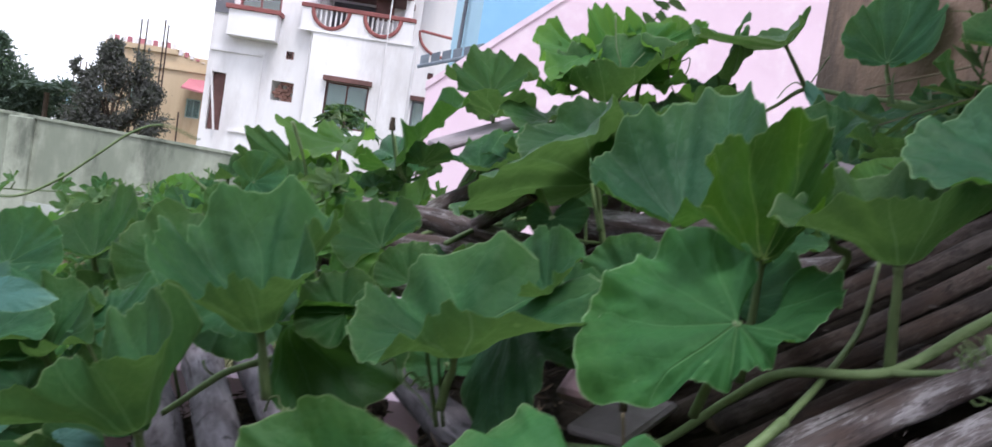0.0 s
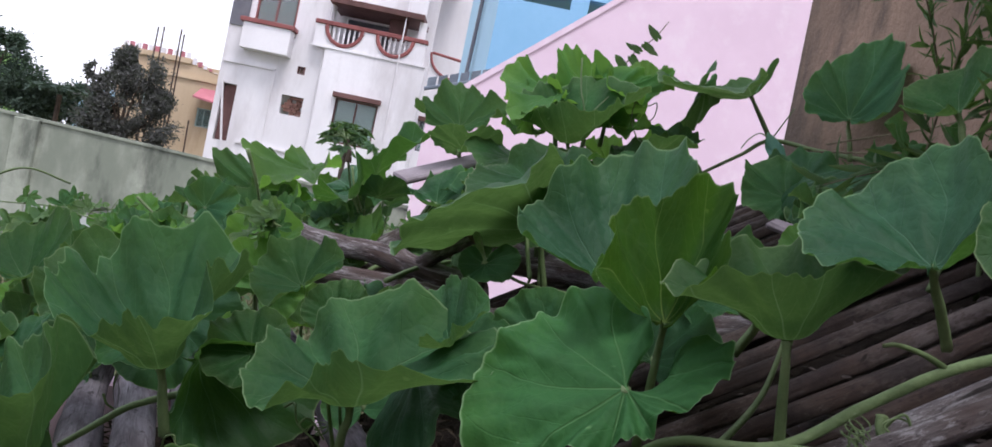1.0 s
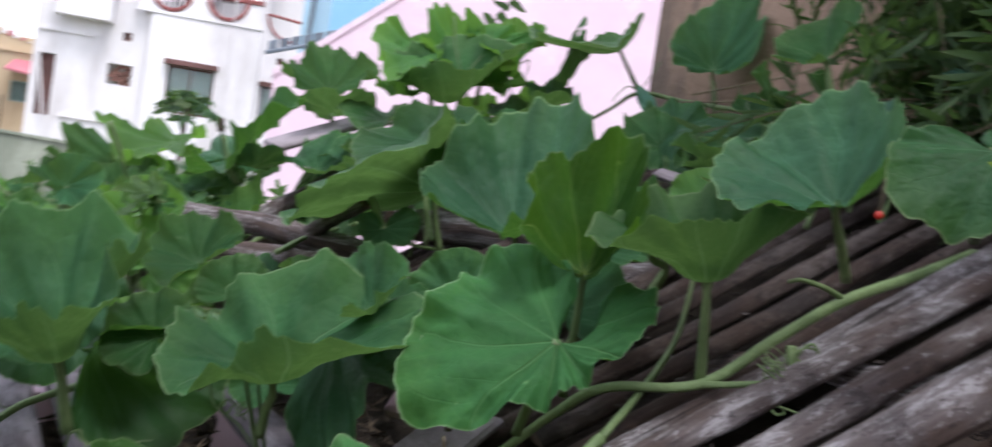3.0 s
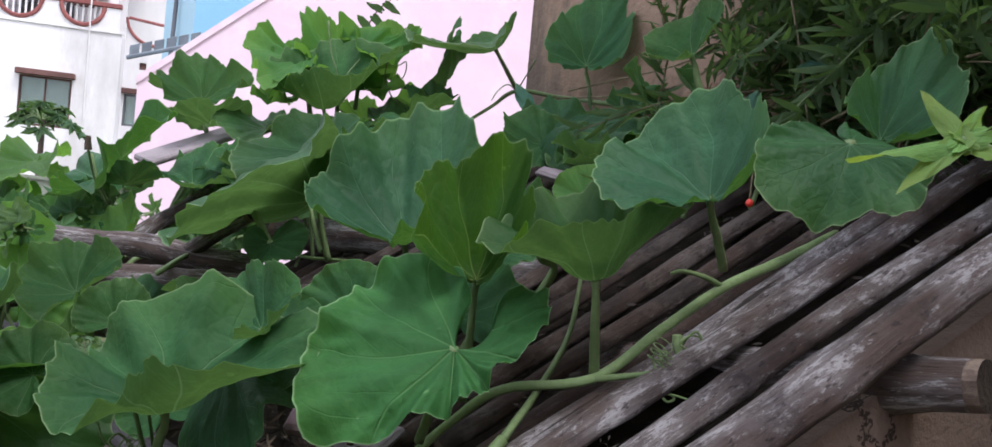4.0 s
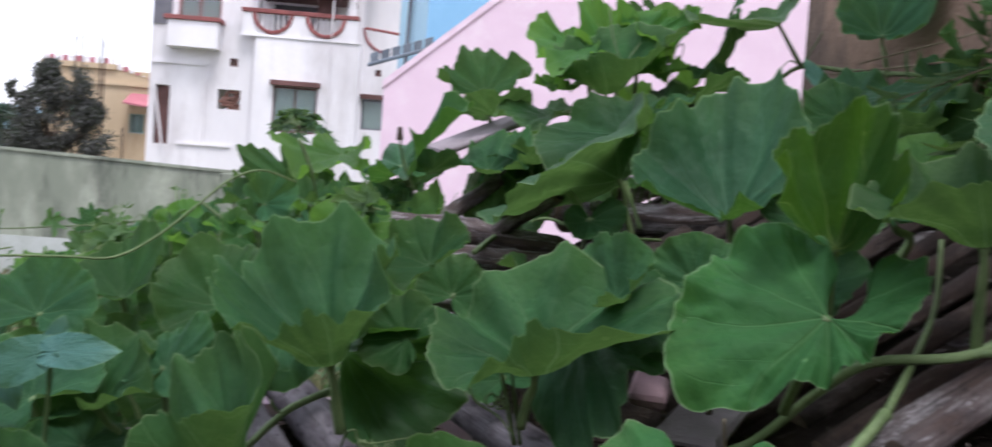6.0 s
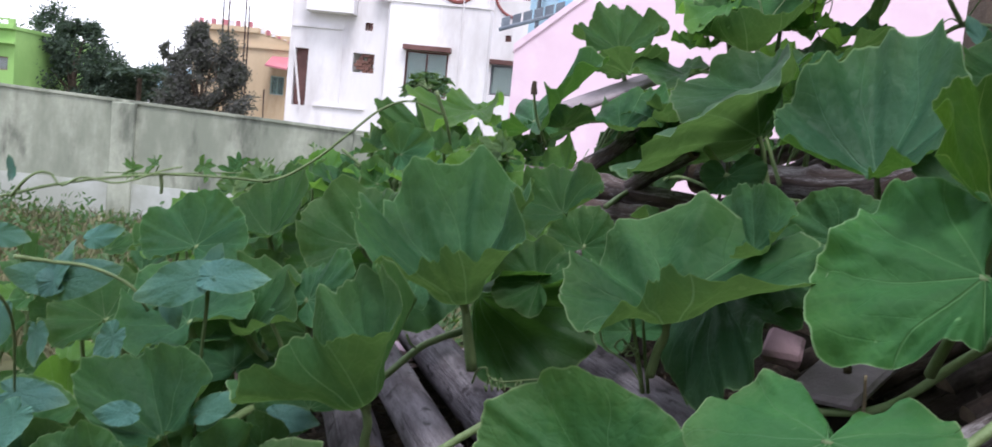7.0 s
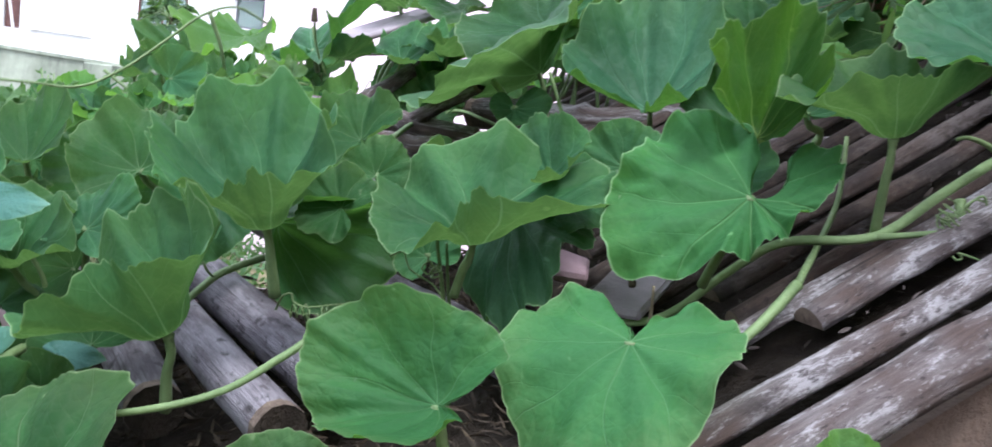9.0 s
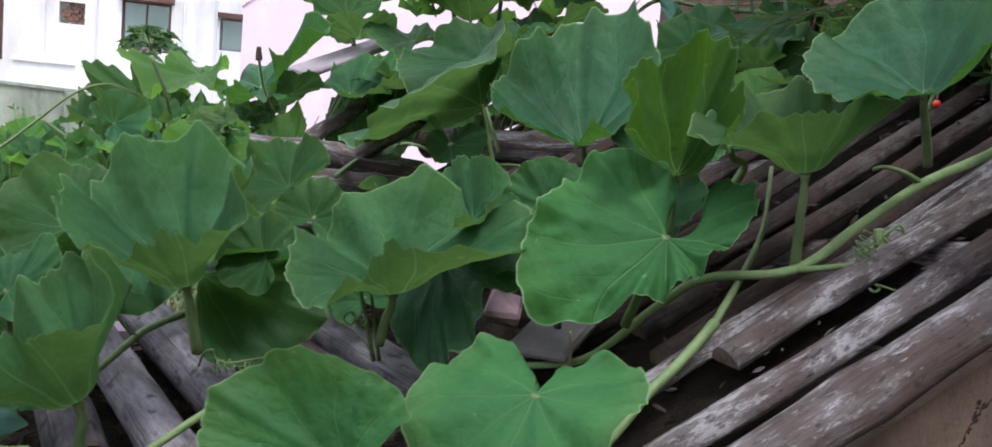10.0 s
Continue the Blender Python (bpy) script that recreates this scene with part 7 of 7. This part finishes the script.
# ---- small leaves in bulk ----
def blades(name, spots, size, mat, seed, parent=None, label="", category="", kind="", narrow=0.35, bend=0.25):
    """Many small pointed leaves in one mesh: each a bent strip of six faces with a crease."""
    rng = random.Random(seed)
    verts, faces, uv = [], [], []
    prof = ((0, 0.05), (0.3, 0.85), (0.6, 0.9), (0.85, 0.45), (1.0, 0.02))
    for p, d in spots:
        s = size * rng.uniform(0.6, 1.4)
        d = Vector(d).normalized()
        q = d.cross(Vector((rng.gauss(0, 1), rng.gauss(0, 1), rng.gauss(0, 1)))).normalized()
        w = q.cross(d)
        o = len(verts)
        for t, k in prof:
            c = Vector(p) + d * (t * s) - w * (bend * s * t * t)
            for e in (-1, 0, 1):
                verts.append(c + q * (e * k * s * narrow * 0.5) + w * (abs(e) * k * s * narrow * 0.18))
                uv.append((0.5 + 0.1 * e * k, 0.5 + 0.4 * t))
        for i in range(4):
            a = o + i * 3
            faces += [(a, a + 1, a + 4, a + 3), (a + 1, a + 2, a + 5, a + 4)]
    me = bpy.data.meshes.new(name)
    me.from_pydata([tuple(v) for v in verts], [], faces)
    idx = np.empty(len(me.loops), dtype=int)
    me.loops.foreach_get("vertex_index", idx)
    for nm in ("blade", "rim"):
        lay = me.uv_layers.new(name=nm)
        arr = np.array(uv, float)
        if nm == "rim":
            arr = arr * 0
        lay.data.foreach_set("uv", arr[idx].ravel())
    me.polygons.foreach_set("use_smooth", [True] * len(me.polygons))
    me.materials.append(mat)
    ob = new(name, me)
    if parent:
        adopt(ob, parent)
    return tagged(ob, label, category, kind=kind)


def wall_at(a, z, off):
    return Vector((CX, CY, z)) + WDIR * a - WNRM * off


rng = random.Random(21)
spots, lanky = [], []
for k in range(64):
    a, z = rng.uniform(0.62, 1.4), rng.uniform(1.70, 2.05)
    p0 = wall_at(a, z, rng.uniform(0.01, 0.12))
    d = (WDIR * rng.gauss(0.5, 0.4) - WNRM * rng.uniform(0.0, 0.3) + Vector((0, 0, rng.gauss(0.12, 0.25)))).normalized()
    ln = rng.uniform(0.18, 0.42)
    line = spline([p0, p0 + d * ln * 0.5 + Vector((0, 0, rng.uniform(0, 0.025))), p0 + d * ln + Vector((0, 0, -0.03))], 6)
    part("stem", tube([Vector(q) for q in line], lambda t: 0.0018 * (1.2 - 0.8 * t), 5), M_TWIG if k % 3 else M_STEM, creeper)
    for q in line[1:]:
        for _ in range(4):
            lanky.append((Vector(q) + Vector((rng.gauss(0, 0.006), rng.gauss(0, 0.006), rng.gauss(0, 0.006))), d * 0.9 + Vector((rng.gauss(0, 0.6), rng.gauss(0, 0.6), rng.gauss(0.0, 0.55)))))
for _ in range(3400):
    a = 0.70 + 1.05 * rng.random() ** 0.8
    z = 1.69 + 0.55 * rng.random() ** 0.8
    if noise.noise((a * 5, z * 6, 3)) > -0.28:
        spots.append((wall_at(a, z, rng.uniform(0.0, 0.10)), WDIR * rng.gauss(-0.3, 0.9) + Vector((rng.gauss(-0.1, 0.4), 0, rng.gauss(-0.1, 0.7)))))
for _ in range(420):
    spots.append((wall_at(rng.uniform(0.18, 0.78), 1.70 + 0.10 * rng.random() ** 1.5, rng.uniform(0.0, 0.05)), WDIR * rng.gauss(0, 0.8) + Vector((rng.gauss(-0.2, 0.4), 0, rng.gauss(0.2, 0.6)))))
blades("foliage", spots, 0.042, M_FINE, 5, creeper, "mass of small dark green leaves", kind="stuff", narrow=0.24)
blades("foliage", lanky, 0.05, M_LANKY, 15, creeper, "narrow grey-green leaves along long thin stems", kind="stuff", narrow=0.17)
# the long thin dry twigs across the wall
for pts in ([(0.70, 1.86, 1.87), (0.78, 1.5, 1.90), (0.83, 1.25, 1.98), (0.86, 1.1, 2.02)], [(0.66, 1.9, 1.85), (0.76, 1.55, 1.85), (0.80, 1.35, 1.92), (0.85, 1.12, 1.93)], [(0.74, 1.42, 1.78), (0.80, 1.25, 1.92), (0.84, 1.1, 2.02)]):
    part("dry_stem", tube([Vector(q) for q in spline(pts, 6)], 0.002, 5), M_TWIG, creeper)
# the lime green sprout close by, and the red berry
sprout = thing("sprout", (0.562, 0.640, 1.680), "young shoot with long lime green leaves", "shoot")
SP = Vector((0.440, 0.600, 1.679))
part("stem", tube([Vector(q) for q in spline([(0.562, 0.640, 1.680), (0.497, 0.620, 1.678), SP], 6)], 0.002, 7), M_STEM, sprout, smooth=True)
for ax, tp, s in (((-0.3, -0.5, 0.8), (-0.98, 0.00, -0.18), 0.087), ((-0.6, -0.7, 0.3), (-0.56, 0.25, 0.79), 0.040), ((-0.2, -0.8, 0.5), (-0.84, -0.31, -0.45), 0.065), ((0.1, -0.8, 0.5), (0.79, 0.31, 0.53), 0.065), ((0.2, -0.6, 0.7), (0.90, 0.00, -0.45), 0.037)):
    ob = new("leaf", leaf_mesh(s, cone=2, curl=-0.1, wavy=0.02, wide=0.2 if s > 0.05 else 0.36, lobes=0.0, seed=int(s * 1000), shape=OVATE, mat=M_SPROUT, pleat=0.015, frill=0.003, nt=48, nr=8))
    ob.matrix_basis = facing(SP, ax, tp)
    adopt(ob, sprout)
berry = bmesh.new()
bmesh.ops.create_uvsphere(berry, u_segments=14, v_segments=10, radius=0.0046)
for v in berry.verts:
    v.co.z *= 1.12
ob = mesh_ob("berry", berry, M_BERRY, True)
ob.matrix_basis = Matrix.Translation((0.617, 1.072, 1.646))
tagged(ob, "small glossy red berry hanging from a thin twig", "berry")
part("twig", tube([Vector((0.617, 1.072, 1.651)), Vector((0.62, 1.075, 1.70)), Vector((0.63, 1.09, 1.76))], 0.0012, 5), M_TWIG, ob)


# flakes of bark and chaff lodged between the strips
rng = random.Random(61)
spots = []
for _ in range(420):
    x, y = rng.uniform(0.15, 0.85), rng.uniform(0.74, 1.25)
    spots.append((on_strips(x, y, rng.uniform(-0.014, 0.002)), (rng.gauss(0.8, 0.7), rng.gauss(0.1, 0.6), rng.gauss(0.2, 0.3))))
blades("bark_chips", spots, 0.011, M_BAMBOO_OLD_SHADED, 62, roof, "brown bark slivers and chaff between the strips", kind="stuff", narrow=0.3)
# dry litter caught between the poles over dark thatching, open over the pink wall
def gap_in_roof(x, y):
    return -0.095 < x + 0.06 * (y - 1.2) + 0.02 * noise.noise((x * 40, y * 40, 0)) < -0.025 and 1.08 < y < 1.6


rng = random.Random(31)
spots = []
while len(spots) < 3600:
    x, y = rng.uniform(-0.46, 0.22), rng.uniform(0.76, 1.55)
    if not gap_in_roof(x, y):
        spots.append(((x, y, roof_z(x, y) - rng.uniform(0.09, 0.14)), (rng.gauss(0, 1), rng.gauss(0, 1), rng.gauss(0, 0.3))))
blades("dry_litter", spots, 0.022, M_DRYLEAF, 14, roof, "dry brown leaf litter between the poles", kind="stuff", narrow=0.16)
# thatching sheet with the hollow's shade in its colour, hiding bright ground below
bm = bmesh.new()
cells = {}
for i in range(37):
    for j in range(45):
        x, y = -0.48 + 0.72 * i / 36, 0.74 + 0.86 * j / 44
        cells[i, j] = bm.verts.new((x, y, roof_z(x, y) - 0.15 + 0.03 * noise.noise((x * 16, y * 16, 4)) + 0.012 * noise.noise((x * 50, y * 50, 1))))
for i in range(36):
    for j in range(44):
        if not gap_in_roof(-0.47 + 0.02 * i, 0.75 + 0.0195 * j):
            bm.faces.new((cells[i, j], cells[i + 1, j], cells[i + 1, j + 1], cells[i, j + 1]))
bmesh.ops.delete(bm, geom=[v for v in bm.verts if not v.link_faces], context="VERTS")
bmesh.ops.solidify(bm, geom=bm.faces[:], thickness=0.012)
part("thatch", bm, M_SHADE_BROWN, roof, "dark thatching under the poles, near black to stand for shade", True)


# ---- trees ----
def tree(name, at, height, lumps, n, size, mat, seed, label, trunk_r=0.16):
    """Trunk and limbs, and a crown of many separate leaves gathered in uneven lumps."""
    rng = random.Random(seed)
    t = thing(name, at, label, "tree")
    o = Vector(at)
    low = min(l[2] - l[5] for l in lumps)
    bm = bmesh.new()
    add_tube(bm, spline([o, o + Vector((0.1, 0, height * 0.25)), o + Vector((-0.05, 0.1, height * 0.5))], 6), lambda k: trunk_r * (1.2 - 0.5 * k), 9, 0.06, True, seed)
    part("trunk", bm, M_BARK, t)
    for lx, ly, lz, rx, ry, rz in lumps:
        bm = bmesh.new()
        add_tube(bm, spline([o + Vector((0, 0, height * 0.3)), o + Vector((lx * 0.4, ly * 0.4, lz * 0.6 + height * 0.1)), o + Vector((lx, ly, lz))], 5), lambda k: trunk_r * 0.5 * (1.1 - k), 6, 0.05, True, seed)
        part("limb", bm, M_BARK, t)
    spots = []
    while len(spots) < n:
        lx, ly, lz, rx, ry, rz = rng.choice(lumps)
        d = Vector((rng.gauss(0, 1), rng.gauss(0, 1), rng.gauss(0, 1))).normalized() * (rng.uniform(0.1, 1.0) ** 0.5 + 0.22 * max(0.0, rng.gauss(0, 1)))
        p = Vector((lx + d.x * rx, ly + d.y * ry, lz + d.z * rz))
        if noise.noise(p * 1.3 + Vector((seed, 0, 0))) > -0.12:
            spots.append((o + p, d + Vector((rng.gauss(0, 0.7), rng.gauss(0, 0.7), rng.gauss(-0.2, 0.7)))))
    blades("crown", spots, size, mat, seed, t, narrow=0.45)


tree("bronze_tree", (-15.2, 37.0, 0), 5, [(0, 0, 3.3, 1.3, 1.2, 1.2), (-0.7, 0, 3.8, 0.8, 0.8, 0.8), (0.5, 0, 4.4, 0.8, 0.8, 0.75), (-0.2, 0, 4.9, 0.55, 0.5, 0.5), (1.2, 0, 2.6, 0.9, 0.8, 0.9), (-1.0, 0, 2.4, 0.9, 0.8, 0.8), (0.2, 0, 1.8, 1.6, 0.8, 0.7), (-1.4, 0, 4.2, 0.4, 0.4, 0.3), (1.5, 0, 3.5, 0.45, 0.4, 0.4)], 24000, 0.13, M_TREE_RED, 3, "dense dark tree with bronze tinted leaves behind the wall")
tree("dark_tree", (-24.3, 43.0, 0), 6, [(0, 0, 4.6, 1.5, 1.3, 1.1), (-1.0, 0, 5.4, 0.9, 0.8, 0.8), (1.6, 0, 3.3, 1.2, 1.1, 1.0), (-1.6, 0, 3.5, 1.2, 1.0, 1.2), (2.4, 0, 2.6, 1.0, 1.0, 0.8), (0.4, 0, 2.6, 2.4, 1.0, 1.1), (0.6, 0, 5.3, 0.5, 0.5, 0.5)], 24000, 0.16, M_TREE, 5, "broad dark green tree behind the wall", 0.22)
tree("dark_tree", (-21.2, 45.0, 0), 4, [(0, 0, 2.8, 1.2, 0.9, 0.9), (1.0, 0, 2.4, 1.2, 0.9, 0.8), (-1, 0, 2.6, 1.0, 0.9, 1.0), (0.2, 0, 3.4, 0.6, 0.5, 0.5)], 9000, 0.15, M_TREE, 7, "low dark green tree behind the wall")
tree("dark_tree", (-31.0, 47.0, 0), 6, [(0, 0, 4.0, 2.0, 1.5, 1.6), (1.6, 0, 3.0, 1.6, 1.2, 1.2), (-1.8, 0, 3.2, 1.6, 1.2, 1.3)], 9000, 0.2, M_TREE, 8, "broad dark green tree behind the wall", 0.22)


def papaya(at, h, seed):
    """A bare stem with long stalks, each ending in a fingered leaf."""
    rng = random.Random(seed)
    t = thing("papaya_plant", at, "small dark green papaya plant before the white house", "plant")
    o = Vector(at)
    part("trunk", tube([o, o + Vector((0.02, 0, h))], lambda k: 0.045 * (1.1 - 0.4 * k), 8, 0.05), M_BARK, t)
    for i in range(15):
        a = i * 2.4 + rng.uniform(-0.3, 0.3)
        out = Vector((math.cos(a), math.sin(a), 0))
        ln, rise = rng.uniform(0.22, 0.5), rng.uniform(-0.05, 0.28)
        top = o + Vector((0, 0, h - 0.1 * (i % 3) / 2))
        end = top + out * ln + Vector((0, 0, rise))
        stem = part("petiole", tube(spline([top, top.lerp(end, 0.5) + Vector((0, 0, 0.06)), end], 5), 0.008, 5), M_STEM, t)
        up = (out * rng.uniform(0.2, 0.7) + Vector((0, 0, 1))).normalized()
        side = up.cross(out).normalized()
        fwd = side.cross(up)
        spots = []
        for k in range(9):
            b = (k - 4) * 0.62
            for w in (0.0, 0.12, -0.12):
                spots.append((end, fwd * math.cos(b + w) + side * math.sin(b + w) - up * 0.25))
        blades("leaf", spots, 0.17, M_WEED, seed + i, stem, narrow=0.32)


papaya((-1.98, 12.6, 0), 2.25, 9)


def palm(at, h, seed):
    rng = random.Random(seed)
    t = thing("palm_tree", at, "small feathery palm behind the wall", "palm")
    o = Vector(at)
    part("trunk", tube([o, o + Vector((0, 0, h))], 0.12, 8, 0.08), M_BARK, t)
    for i in range(14):
        a = i * 2.4
        c = Vector((math.cos(a), math.sin(a), 0))
        rib = spline([o + Vector((0, 0, h)), o + Vector((0, 0, h + 0.45)) + c * 0.6, o + Vector((0, 0, h + 0.2)) + c * 1.2], 8)
        spots = []
        for q in rib[3:]:
            for e in (-1, 1):
                spots += [(q, c.cross(Vector((0, 0, 1))) * e + c * 0.5 + Vector((0, 0, -0.3)))] * 2
        blades("frond", spots, 0.5, M_TREE, seed + i, t, narrow=0.12)


palm((-20.4, 42.0, 0), 3.1, 4)

# ---- weeds and grass ----
rng = random.Random(12)
spots = []
for _ in range(16000):
    y = 5.0 + 5.8 * rng.random() ** 0.8
    x = rng.uniform(-0.72 * y - 1.0, -0.12 * y)
    spots.append(((x, y, 0.0), (rng.gauss(0, 0.35), rng.gauss(0, 0.35), 1)))
blades("grass", spots, 0.26, M_GRASS, 6, None, "dry and green grass on the plot before the wall", "grass", "stuff", 0.07, 0.5)
spots = []
for c in range(330):
    y = rng.uniform(6.0, 10.8)
    x = rng.uniform(-0.70 * y - 0.5, 0.0)
    h = rng.uniform(0.12, 0.5)
    for _ in range(34):
        z = rng.uniform(0.02, h)
        spots.append(((x + rng.gauss(0, 0.13), y + rng.gauss(0, 0.13), z), (rng.gauss(0, 0.8), rng.gauss(0, 0.8), 0.6)))
blades("weeds", spots, 0.075, M_WEED, 7, None, "low leafy weeds along the foot of the wall", "weeds", "stuff", 0.4)
spots, stems = [], bmesh.new()
for c in range(7):
    x, y = rng.uniform(-1.85, -1.35), rng.uniform(4.5, 5.1)
    h = rng.uniform(1.1, 1.5)
    add_tube(stems, spline([(x, y, 0.0), (x + 0.03, y, h * 0.5), (x - 0.02, y + 0.02, h)], 5), 0.004, 5)
    for k in range(40):
        z = h * rng.uniform(0.3, 1.0)
        spots.append(((x + rng.gauss(0, 0.018), y + rng.gauss(0, 0.018), z), (rng.gauss(0, 1), rng.gauss(0, 1), 0.5)))
tall = blades("tall_weeds", spots, 0.035, M_WEED, 8, None, "tall sparse weeds standing between roof and wall", "weeds", "stuff", 0.4)
part("stem", stems, M_STEM, tall, smooth=True)
